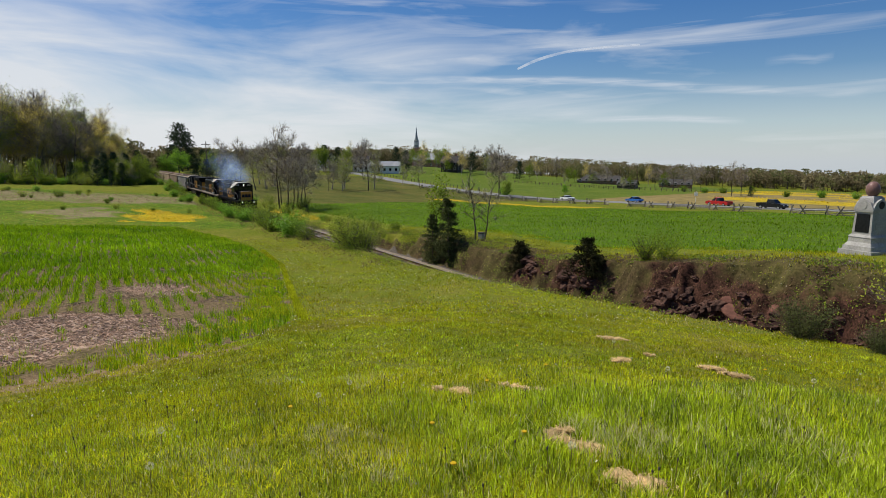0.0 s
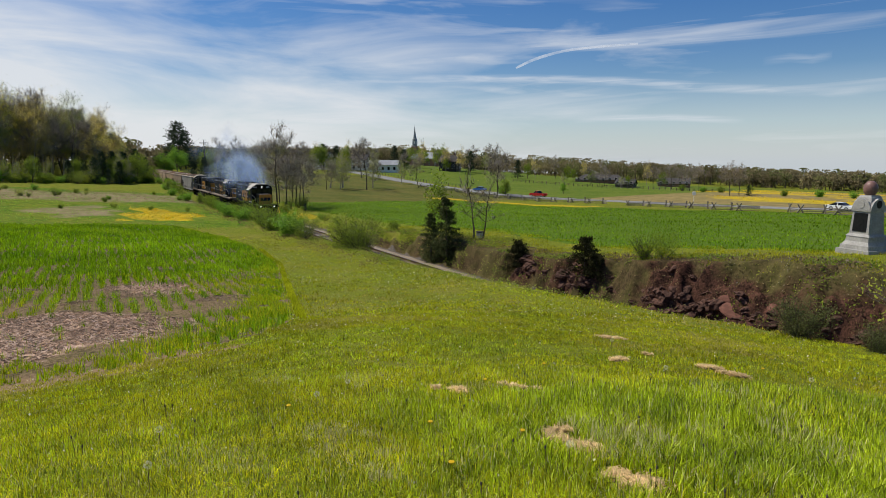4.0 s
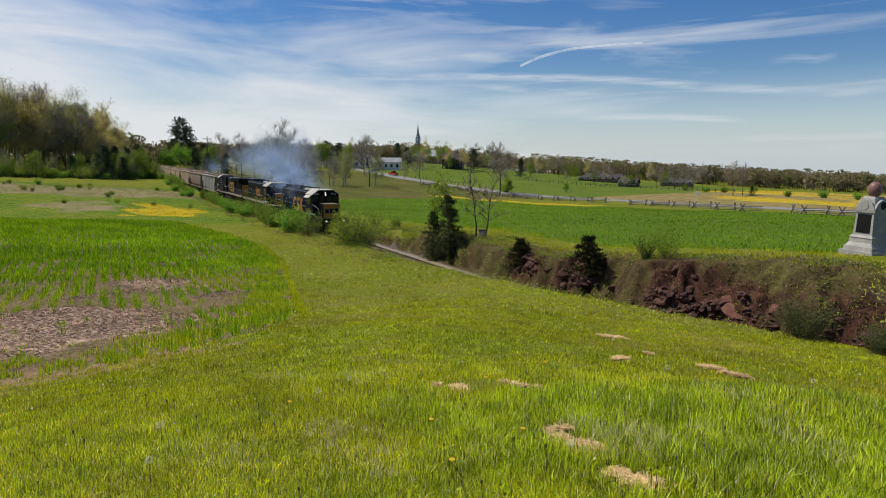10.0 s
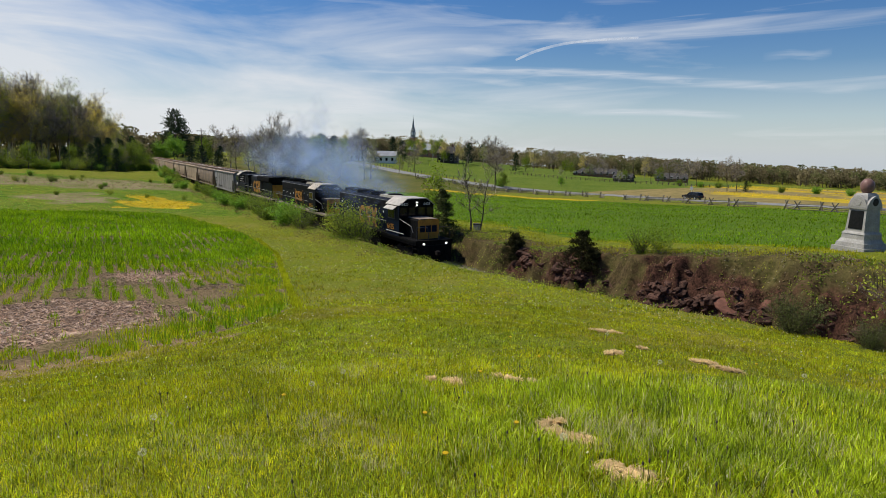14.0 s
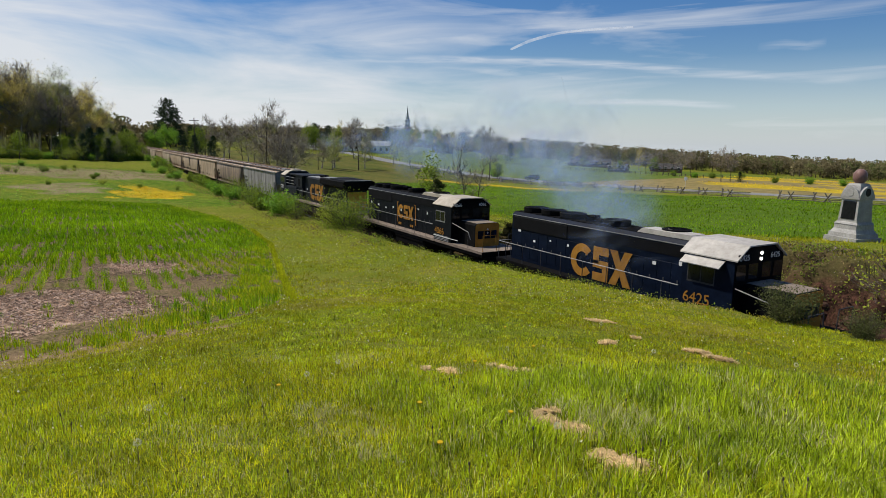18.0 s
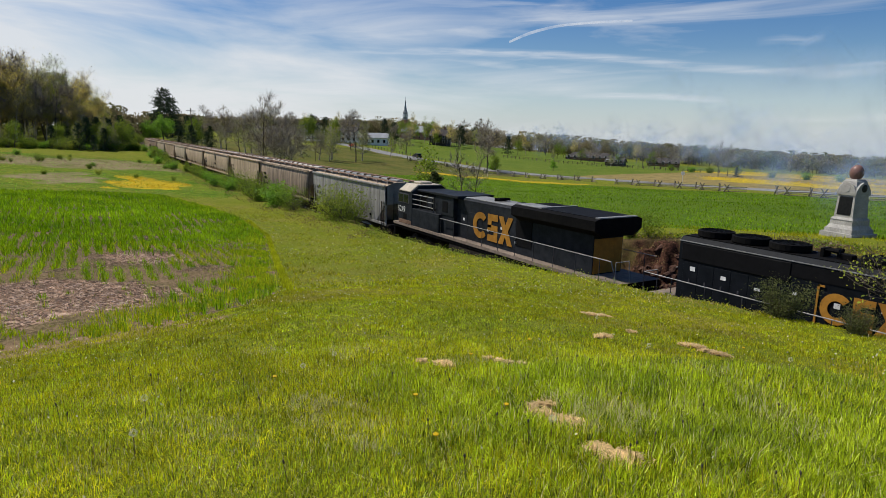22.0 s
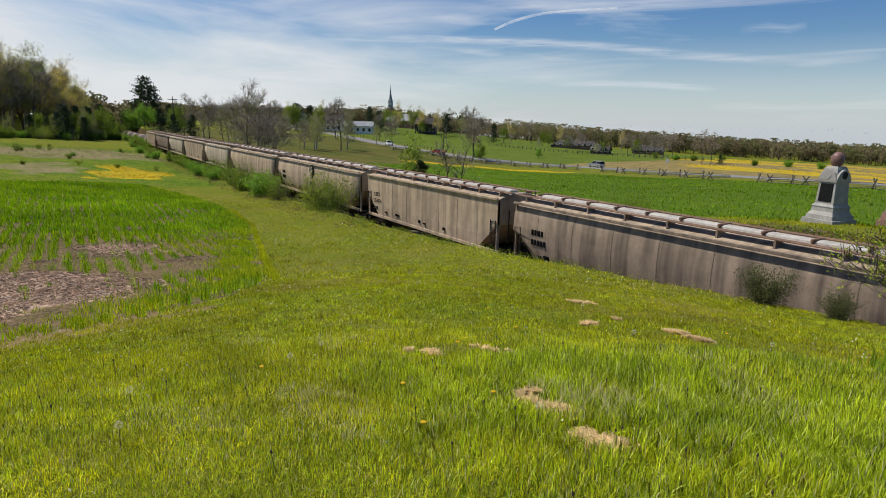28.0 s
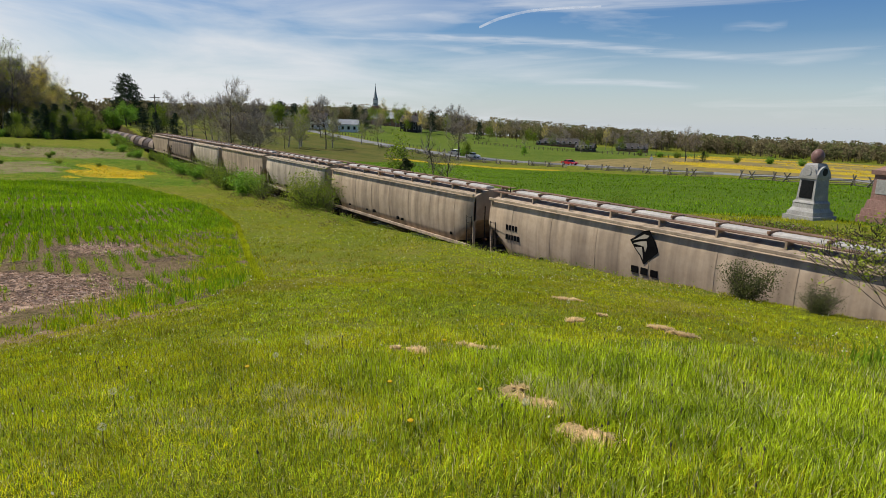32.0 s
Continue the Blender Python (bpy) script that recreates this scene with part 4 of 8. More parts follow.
    part("cab_front_black", Shape().loft([[(cab1 + 0.005, -cw + 0.02, deck + 0.1), (cab1 + 0.005, cw - 0.02, deck + 0.1), (cab1 + 0.005, cw - 0.02, ct), (cab1 + 0.005, 0.84, 4.56), (cab1 + 0.005, -0.84, 4.56), (cab1 + 0.005, -cw + 0.02, ct)], [(cab1 + 0.02, -cw + 0.02, deck + 0.1), (cab1 + 0.02, cw - 0.02, deck + 0.1), (cab1 + 0.02, cw - 0.02, ct), (cab1 + 0.02, 0.84, 4.56), (cab1 + 0.02, -0.84, 4.56), (cab1 + 0.02, -cw + 0.02, ct)]]), M_BLACK, cab)
    for y in (-1.15, -0.42, 0.42, 1.15):
        part("windscreen", Shape().box(cab1 + 0.02, cab1 + 0.035, y - 0.28, y + 0.28, 3.35, 3.95, 0.0), M_GLASS, cab)
    for y in (-0.95, 0.95):
        b = part("number_board", Shape().box(cab1 + 0.02, cab1 + 0.05, y - 0.44, y + 0.44, 4.05, 4.33, 0.01), M_ROOFGREY if boards else M_BLACK, cab, "pale number board")
        digits(b, number, cab1 + 0.056, y - 0.38, 4.10, 0.30, M_BLACK if boards else M_WHITE, (90, 0, 90))
    for z in (4.10, 4.32) if front_lamp_z > 4 else (2.62, 2.84):
        xx = cab1 + 0.02 if front_lamp_z > 4 else nose0
        l = part("headlight", Shape().loft([[(xx + d, 0.065 * math.cos(a), z + 0.065 * math.sin(a)) for a in np.linspace(0, 2 * math.pi, 12, endpoint=False)] for d in (0, 0.05)]), M_WHITE if not lit else M_LAMP, lo)
    # nose
    part("short_hood", hood_section(cab1, nose0, 0.92, deck, 3.22, 0.12), M_BLACK, lo)
    part("nose_front", Shape().loft([[(nose0 + d, -0.9, deck), (nose0 + d, 0.9, deck), (nose0 + d, 0.9, 3.1), (nose0 + d, 0.8, 3.2), (nose0 + d, -0.8, 3.2), (nose0 + d, -0.9, 3.1)] for d in (0.002, 0.02)]), M_YELLOW, lo, "faded yellow nose panel")
    part("nose_top", Shape().box(cab1 + 0.05, nose0 - 0.03, -0.76, 0.76, 3.222, 3.24), M_WALK, lo)
    for k in range(3):
        part("nose_emblem", Shape().box(nose0 + 0.02, nose0 + 0.03, -0.72 + k * 0.50, -0.30 + k * 0.50, 2.25, 2.75, 0.0), M_NAVY, lo, "dark plain block shape")
    if lit:
        for y in (-0.95, 0.95):
            part("ditch_light", Shape().loft([[(f - 0.62 + d, y + 0.075 * math.cos(a), 1.52 + 0.075 * math.sin(a)) for a in np.linspace(0, 2 * math.pi, 12, endpoint=False)] for d in (0, 0.06)]), M_LAMP, lo, "lit ditch light")
    # numbers and emblem
    nz = 2.18
    if big_number:
        digits(cab, number, cab0 + 0.12, -cw - 0.014, nz, 0.62, M_YELLOW)
    emblem(lo, emblem_x, 3.45 - emblem_h if emblem_h > 1.3 else 2.42, emblem_h, -W - 0.045, M_YELLOW)
    # railings
    e0, e1 = h0 - 0.1, cab0 - 0.15
    posts = [(x, -1.5, 2.72) for x in np.arange(e0 + 0.3, e1, 1.55)]
    railing(lo, [(r + 0.85, -0.6, 2.72), (r + 0.85, -1.45, 2.72), (e0, -1.5, 2.72), (e1, -1.5, 2.72)], posts=[(r + 0.85, -1.45, 2.72), (r + 0.85, -0.6, 2.72), *posts])
    railing(lo, [(r + 0.85, 0.6, 2.72), (r + 0.85, 1.45, 2.72), (e0, 1.5, 2.72), (e1, 1.5, 2.72)], posts=[(x, 1.5, 2.72) for x in np.arange(e0 + 0.3, e1, 1.55)])
    railing(lo, [(cab1 + 0.1, -1.5, 3.1), (nose0 + 0.1, -1.5, 2.75), (nose0 + 0.35, -1.48, 2.3)], posts=[(nose0 + 0.1, -1.5, 2.75)])
    railing(lo, [(f - 0.85, -1.4, 1.75), (f - 0.85, -1.4, 2.72), (f - 0.85, -0.5, 2.72), (f - 0.85, -0.4, 1.75)], material=M_YELLOW if not lit else M_RAILING_D)
    railing(lo, [(f - 0.85, 1.4, 1.75), (f - 0.85, 1.4, 2.72), (f - 0.85, 0.5, 2.72), (f - 0.85, 0.4, 1.75)], material=M_RAILING_D)
    hz_ = Shape()
    for z in (1.25, 1.0, 0.75):
        hz_.rod((f - 0.55, -0.55, z + 0.1), (f - 0.4, -0.6, z - 0.3), 0.03, n=6).rod((f - 0.55, 0.55, z + 0.1), (f - 0.4, 0.6, z - 0.3), 0.03, n=6)
    part("air_hoses", hz_, M_BLACK, lo)
    part("cab_side_stripe", Shape().box(cab0 + 0.05, cab1 + 0.9, -1.555, -1.548, 2.02, 2.07), M_WHITE, lo)
    if not lit:
        for k in range(4):
            part("louvre", Shape().box(cab0 + 0.1, cab1 - 0.3, -1.53, -1.50, 1.80 + k * 0.09, 1.84 + k * 0.09), M_ROOFGREY, lo)
        part("emblem_bracket", Shape().box(emblem_x - 0.25, emblem_x - 0.18, -W - 0.05, -W - 0.03, 2.1, 3.65).box(emblem_x - 0.25, emblem_x - 0.02, -W - 0.05, -W - 0.03, 3.58, 3.65), M_YELLOW, lo, "yellow corner bracket")
        part("emblem_bracket", Shape().box(emblem_x + 2.75, emblem_x + 2.82, -W - 0.05, -W - 0.03, 2.1, 3.65).box(emblem_x + 2.58, emblem_x + 2.82, -W - 0.05, -W - 0.03, 3.58, 3.65), M_YELLOW, lo)
        for dx in (0.1, 0.36, 2.05, 2.31):
            part("emblem_dot", Shape().loft([[(emblem_x + dx + 0.1 * math.cos(a), yy, 2.02 + 0.1 * math.sin(a)) for a in np.linspace(0, 2 * math.pi, 12, endpoint=False)] for yy in (-W - 0.05, -W - 0.03)]), M_YELLOW, lo, "yellow dot")
    return lo


def wide_cab_loco():
    """Modern engine running hood first: the cab is at its rear end."""
    L = 23.8
    lo = thing("diesel_locomotive", "black and grey diesel engine with overhanging radiator wings", "locomotive")
    f, r = L / 2, -L / 2
    deck = 1.75
    part("underframe", Shape().box(r + 0.75, f - 0.75, -1.5, 1.5, 1.36, deck - 0.02, 0.03).box(r + 0.9, f - 0.9, -0.9, 0.9, 1.1, 1.4), M_BLACK, lo)
    part("walkway", Shape().box(r + 0.72, f - 0.72, -1.54, 1.54, deck - 0.02, deck), M_WALK, lo, "dusty walkway deck")
    part("sill_stripe", Shape().box(r + 0.75, f - 0.75, -1.552, -1.53, deck - 0.18, deck - 0.022), M_WALK, lo)
    part("fuel_tank", Shape().loft([[(x, -1.45, 0.8), (x, -1.2, 0.35), (x, 1.2, 0.35), (x, 1.45, 0.8), (x, 1.45, 1.3), (x, -1.45, 1.3)] for x in (-3.2, 2.6)]), M_TRUCK, lo)
    for x in (7.3, -7.3):
        bogie(lo, x, 3, 1.85)
    coupler(lo, f, 1)
    coupler(lo, r, -1)
    for e, way in ((f, 1), (r, -1)):
        part("pilot", Shape().loft([[(e - way * 0.75, y, 1.4), (e - way * 0.60, y, 1.4), (e - way * 0.45, y, 0.15), (e - way * 0.75, y, 0.15)] for y in (-1.4, 1.4)]), M_BLACK, lo)
    W = 0.98
    hood0, hood1 = -5.2, 9.2
    part("long_hood", hood_section(hood0, hood1, W, deck, 4.30, 0.10), M_SLATE, lo)
    for k in range(10):
        x = hood0 + 0.15 + k * 0.82
        part("hood_door", Shape().box(x, x + 0.78, -W - 0.014, -W + 0.01, 1.95, 3.5, 0.008), M_SLATE, lo)
    part("hood_roof", Shape().box(hood0 + 0.1, 3.9, -0.8, 0.8, 4.30, 4.36, 0.02), M_ROOFGREY, lo, "dusty grey hood roof")
    # radiator wings
    wing = lambda x: [(x, -1.55, 4.0), (x, -1.0, 3.68), (x, 1.0, 3.68), (x, 1.55, 4.0), (x, 1.55, 4.46), (x, 1.3, 4.55), (x, -1.3, 4.55), (x, -1.55, 4.46)]
    wings = part("radiator_cab", Shape().loft([wing(3.4), wing(9.8)]), M_BLACK, lo, "black overhanging radiator cab")
    part("wing_screen", Shape().box(5.6, 9.5, -1.25, 1.25, 4.552, 4.58), M_GRILLE, wings, "dark roof screen")
    part("wing_edge", Shape().box(9.5, 9.78, -1.28, 1.28, 4.552, 4.60), M_ROOFGREY, wings, "dusty pale roof edge")
    part("wing_slope", Shape().box(3.45, 5.4, -1.28, -0.2, 4.552, 4.60, 0.01), M_ROOFGREY, wings, "dusty grey roof panel")
    part("wing_divider", Shape().box(5.4, 5.6, -1.28, 1.28, 4.552, 4.62), M_ROOFGREY, wings)
    part("hood_front", Shape().box(hood1, hood1 + 0.03, -W + 0.05, W - 0.05, deck + 0.05, 3.5, 0.01), M_YELLOW, lo, "faded yellow end panel")
    part("grille", Shape().box(3.2, 4.6, -W - 0.03, -W + 0.01, 2.2, 4.0, 0.01), M_GRILLE, lo)
    part("exhaust_stack", Shape().box(2.2, 3.0, -0.3, 0.3, 4.36, 4.48, 0.03), M_BLACK, lo)
    hs = Shape().box(0.2, 0.3, -0.4, 0.4, 4.36, 4.55)
    for y in (-0.34, -0.17, 0, 0.17, 0.34):
        hs.rod((0.3, y, 4.5), (0.7, y, 4.5), 0.03, 0.09, 8)
    part("horn", hs, M_BLACK, lo)
    # equipment cabinets behind the cab, with their steel rails
    part("lower_cabinet", Shape().box(-8.3, -4.5, -1.5, 1.5, deck, 3.0, 0.03), M_SLATE, lo, "dusty slate side cabinet")
    for x in (-8.1, -6.7, -5.5):
        part("cabinet_door", Shape().box(x, x + 0.9, -1.515, -1.49, deck + 0.15, 2.85, 0.01), M_SLATE, lo)
    part("gallery_wall", Shape().box(-8.3, -5.3, -0.95, 0.95, 3.0, 4.2, 0.03), M_BLACK, lo)
    part("gallery_roof", Shape().box(-8.3, -4.9, -1.1, 1.1, 4.2, 4.34, 0.03), M_SLATE, lo)
    for z in (3.3, 3.65, 4.0):
        part("cabinet_rail", Shape().rod((-8.3, -1.45, z), (-5.3, -1.45, z), 0.03, n=6), M_RAILING, lo)
    for x in (-7.2, -6.2, -5.3):
        part("gallery_post", Shape().rod((x, -1.45, 3.0), (x, -1.45, 4.1), 0.03, n=6), M_RAILING_D, lo)
    for x in (-7.0, -6.0):
        part("cabinet_vent", Shape().box(x, x + 0.7, -0.98, -0.95, 3.2, 4.0, 0.01), M_SLATE, lo)
    wide = part("blower_housing", Shape().box(-5.3, -3.0, -1.3, 1.3, 3.0, 4.25, 0.03).box(-4.5, -3.0, -1.25, 1.25, deck, 3.0), M_SLATE, lo, "dusty slate blower housing")
    part("housing_cap", Shape().box(-5.5, -2.4, -1.4, 1.4, 4.25, 4.42, 0.02), M_SLATE, wide)
    part("housing_window", Shape().box(-4.4, -3.7, -1.315, -1.29, 3.2, 3.95, 0.01), M_GRILLE, wide, "dark louvred opening")
    # cab and nose at the rear
    cw = 1.52
    ring = lambda x, t=4.15: [(x, -cw, deck), (x, cw, deck), (x, cw, t), (x, 0.95, t + 0.40), (x, -0.95, t + 0.40), (x, -cw, t)]
    cab = part("cab", Shape().loft([ring(-10.35), ring(-8.3)]), M_SLATE, lo)
    rw = Shape()
    for y0, z0, y1, z1 in ((-cw - 0.04, 4.13, -0.95, 4.57), (0.95, 4.57, cw + 0.04, 4.13), (-0.95, 4.57, 0.95, 4.57)):
        rw.loft([[(-10.2, y0, z0), (-8.45, y0, z0), (-8.45, y1, z1), (-10.2, y1, z1)], [(-10.2, y0, z0 + 0.05), (-8.45, y0, z0 + 0.05), (-8.45, y1, z1 + 0.05), (-10.2, y1, z1 + 0.05)]])
    part("cab_roof", rw, M_ROOFTAN, cab, "dusty tan cab roof")
    part("air_conditioner", Shape().box(-10.0, -8.9, -0.5, 0.5, 4.6, 4.8, 0.06), M_ROOFTAN, cab)
    win = part("side_window", Shape().box(-10.45, -8.75, -cw - 0.025, -cw, 3.25, 3.95, 0.01), M_RAILING_D, cab)
    for k in range(2):
        part("pane", Shape().box(-10.35 + k * 0.8, -9.65 + k * 0.8, -cw - 0.032, -cw - 0.02, 3.32, 3.88), M_GLASS, win)
    digits(cab, "5249", -10.45, -cw - 0.014, 2.60, 0.58, M_WHITE)
    part("short_hood", Shape().loft([[(-11.45, -1.0, deck), (-11.45, 1.0, deck), (-11.4, 0.95, 3.0), (-11.4, -0.95, 3.0)], [(-10.35, -1.48, deck), (-10.35, 1.48, deck), (-10.35, 1.48, 3.45), (-10.35, -1.48, 3.45)]]), M_SLATE, lo)
    part("nose_stripe", Shape().rod((-11.15, -0.95, 2.95), (-10.55, -1.45, 3.3), 0.03, n=6), M_RAILING, lo)
    part("battery_box", Shape().box(-10.3, -8.4, -1.545, -1.50, 1.78, 2.05, 0.01), M_RUST, lo, "dusty brown side cabinet")
    part("box_hatch", Shape().box(-9.6, -9.1, -1.54, -1.50, 2.08, 2.5, 0.01), M_GRILLE, lo)
    for k in range(7):
        x = -5 + k * 1.35
        part("warning_plate", Shape().box(x, x + 0.2, -W - 0.03, -W - 0.02, 2.3 + 0.3 * (k % 3), 2.42 + 0.32 * (k % 3)), M_WHITE, lo, "small white notice")
    emblem(lo, -0.95, 2.05, 1.62, -W - 0.04, M_YELLOW, 0.80)
    railing(lo, [(-4.3, -1.5, 2.78), (10.9, -1.5, 2.78), (11.0, -1.4, 2.3)], r=0.025, posts=[(x, -1.5, 2.78) for x in np.arange(-4.2, 10.9, 1.6)])
    railing(lo, [(-6.3, 1.5, 2.78), (10.9, 1.5, 2.78)], posts=[(x, 1.5, 2.78) for x in np.arange(-4.2, 10.9, 1.6)])
    railing(lo, [(f - 0.85, -1.35, 1.75), (f - 0.85, -1.35, 2.75), (f - 0.85, -0.5, 2.75), (f - 0.85, -0.4, 1.75)])
    railing(lo, [(r + 0.85, -1.2, 1.75), (r + 0.8, -1.3, 2.75), (r + 0.95, -1.4, 3.0)], material=M_RAILING_D)
    for side in (-1, 1):
        part("steps", Shape().box(f - 1.25, f - 0.75, side * 1.3 - 0.2, side * 1.3 + 0.2, 0.45, 0.5).box(f - 1.25, f - 0.75, side * 1.3 - 0.2, side * 1.3 + 0.2, 0.85, 0.9).box(f - 1.25, f - 0.75, side * 1.3 - 0.2, side * 1.3 + 0.2, 1.25, 1.3).box(f - 1.29, f - 1.25, side * 1.3 - 0.22, side * 1.3 + 0.22, 0.4, 1.7), M_BLACK, lo)
    return lo


def hopper_paint(name, c, c2, grime):
    m = mat(name, c, c2, 2.2, 0.62, 0.12, big=0.16, bscale=1.1)
    N, L = m.node_tree.nodes, m.node_tree.links
    bsdf = N["Principled BSDF"]
    src = bsdf.inputs["Base Color"].links[0].from_socket
    co, mp, nz, rp, mx = N.new("ShaderNodeTexCoord"), N.new("ShaderNodeMapping"), N.new("ShaderNodeTexNoise"), N.new("ShaderNodeValToRGB"), N.new("ShaderNodeMixRGB")
    mp.inputs["Scale"].default_value = (1.6, 0.6, 0.13)
    L.new(co.outputs["Object"], mp.inputs[0])
    L.new(mp.outputs[0], nz.inputs["Vector"])
    nz.inputs["Scale"].default_value, nz.inputs["Detail"].default_value = 1.5, 7
    rp.color_ramp.elements[0].position, rp.color_ramp.elements[1].position = 0.42, 0.72
    L.new(nz.outputs[0], rp.inputs[0])
    mlt = N.new("ShaderNodeMath")
    mlt.operation, mlt.inputs[1].default_value = "MULTIPLY", grime
    L.new(rp.outputs[0], mlt.inputs[0])
    L.new(mlt.outputs[0], mx.inputs[0])
    L.new(src, mx.inputs[1])
    mx.inputs[2].default_value = (0.085, 0.065, 0.052, 1)
    L.new(mx.outputs[0], bsdf.inputs["Base Color"])
    return m


P_GREY = hopper_paint("hopper_grey", (0.25, 0.24, 0.225), (0.34, 0.325, 0.305), 0.6)
P_BROWN = hopper_paint("hopper_dusty_brown", (0.25, 0.185, 0.135), (0.36, 0.275, 0.20), 0.85)
P_TAN = hopper_paint("hopper_cream", (0.44, 0.36, 0.26), (0.55, 0.46, 0.34), 0.4)
P_PALE = hopper_paint("hopper_pale_grey", (0.42, 0.31, 0.205), (0.53, 0.41, 0.285), 0.55)
P_ROOF = hopper_paint("hopper_dusty_roof", (0.36, 0.27, 0.18), (0.52, 0.41, 0.29), 0.7)
P_DARK = hopper_paint("hopper_dark_brown", (0.06, 0.042, 0.034), (0.10, 0.072, 0.06), 0.5)


LEAF_X = -0.2


def hopper(label, L, paint, rounded, ribs=0, marks=True, leaf=False):
    ob = thing("hopper_wagon", label, "hopper wagon", "hopper wagons of the train")
    b = L / 2 - 0.75
    eave, bot = 4.17, 1.30
    half = 1.60
    if rounded:
        sec = [(1.42, 1.30), (1.53, 1.75), (1.60, 2.4), (1.61, 3.0), (1.56, 3.6), (1.47, 4.0), (1.38, 4.17)]
    else:
        sec = [(1.52, 1.30), (1.56, 2.0), (1.56, 2.8), (1.56, 3.6), (1.55, 4.0), (1.55, 4.12), (1.55, 4.17)]
    ring = lambda x, lo, k=1.0: [(x, -y * k, max(z, lo)) for y, z in sec] + [(x, -0.55, 4.46), (x, 0.55, 4.46)] + [(x, y * k, max(z, lo)) for y, z in sec[::-1]]
    body = part("body", Shape().loft([ring(-b, 2.75), ring(-b + 1.75, 1.30), *[ring(x, 1.30) for x in np.linspace(-b + 2.3, b - 2.3, 5)], ring(b - 1.75, 1.30), ring(b, 2.75)]), paint, ob, smooth=False)
    body.data.materials.append(P_ROOF)
    for poly in body.data.polygons:
        if poly.normal.z > 0.6 and poly.center.z > 4.1:
            poly.material_index = 1
    if rounded:
        for poly in body.data.polygons:
            poly.use_smooth = abs(poly.normal.x) < 0.3 and abs(poly.normal.z) < 0.6
    for side in (-1, 1):
        part("eave_rail", Shape().box(-b - 0.02, b + 0.02, side * half - 0.07, side * half + 0.07, eave - 0.03, eave + 0.10, 0.015), paint, ob)
        part("side_sill", Shape().box(-b - 0.1, b + 0.1, side * 1.50 - 0.06, side * 1.50 + 0.06, 1.12, 1.32, 0.015), paint, ob, "pale side sill")
    if ribs:
        for side in (-1, 1):
            for k in range(ribs):
                x = -b + 1.0 + k * (2 * b - 2.0) / (ribs - 1)
                part("rib", Shape().box(x - 0.03, x + 0.03, side * 1.565 - 0.02, side * 1.565 + 0.012, 1.35, 4.1, 0.006), paint, ob)
    else:
        for k in range(7):
            x = -b + 1.9 + k * (2 * b - 3.8) / 6
            s = Shape()
            s.loft([[(x - 0.025, -y - 0.012, z), (x + 0.025, -y - 0.012, z), (x + 0.025, -y + 0.02, z), (x - 0.025, -y + 0.02, z)] for y, z in sec[:-1]])
            part("seam", s, paint, ob)
    # roof: hatches, running boards and their brackets
    for k in range(10):
        x = -b + 0.5 + k * (2 * b - 1.0) / 10
        hl = (2 * b - 1.0) / 10
        h = part("hatch_cover", Shape().loft([[(x + 0.06, -0.32, 4.46), (x + hl - 0.06, -0.32, 4.46), (x + hl - 0.06, 0.32, 4.46), (x + 0.06, 0.32, 4.46)], [(x + 0.06, -0.30, 4.56), (x + hl - 0.06, -0.30, 4.56), (x + hl - 0.06, 0.30, 4.56), (x + 0.06, 0.30, 4.56)], [(x + 0.12, -0.12, 4.62), (x + hl - 0.12, -0.12, 4.62), (x + hl - 0.12, 0.12, 4.62), (x + 0.12, 0.12, 4.62)]]), M_ROOFWHITE if not ribs else M_ROOFGREY, ob)
        part("hatch_clamp", Shape().box(x - 0.06, x + 0.06, -0.40, 0.40, 4.55, 4.66, 0.02), M_RUST, h)
    for side in (-1, 1):
        y = side * 0.95
        part("running_board", Shape().box(-b - 0.45, b + 0.45, y - 0.20, y + 0.20, 4.53, 4.565), M_RUST, ob, "dusty roof walkway")
        for k in range(9):
            x = -b + 0.4 + k * (2 * b - 0.8) / 8
            part("bracket", Shape().box(x - 0.04, x + 0.04, y + side * 0.16, y + side * 0.22, 4.22, 4.53).box(x - 0.03, x + 0.03, min(y + side * 0.18, y - side * 0.25), max(y + side * 0.18, y - side * 0.25), 4.40, 4.53), paint, ob)
    # hopper bays
    for k in range(3):
        x = (k - 1) * (b * 0.56)
        part("discharge_bay", Shape().loft([[(x - 2.1, -1.3, 1.3), (x + 2.1, -1.3, 1.3), (x + 2.1, 1.3, 1.3), (x - 2.1, 1.3, 1.3)], [(x - 0.5, -0.6, 0.38), (x + 0.5, -0.6, 0.38), (x + 0.5, 0.6, 0.38), (x - 0.5, 0.6, 0.38)]]), M_TRUCK, ob)
    part("centre_sill", Shape().box(-b - 0.4, b + 0.4, -0.35, 0.35, 0.75, 1.15), M_TRUCK, ob)
    for e in (-1, 1):
        x = e * b
        part("end_platform", Shape().box(min(x, x + e * 0.45), max(x, x + e * 0.45), -1.5, 1.5, 1.10, 1.20), M_TRUCK, ob)
        for side in (-1, 1):
            part("end_post", Shape().box(min(x, x - e * 0.12), max(x, x - e * 0.12), side * 1.46 - 0.06, side * 1.46 + 0.06, 1.15, 4.1), paint, ob)
        part("slope_sheet", Shape().loft([[(x - e * 0.05, y, 2.9), (x - e * 0.12, y, 2.85), (x - e * 2.2, y, 1.25), (x - e * 2.2, y, 1.15)] for y in (-1.3, 1.3)]), M_TRUCK, ob)
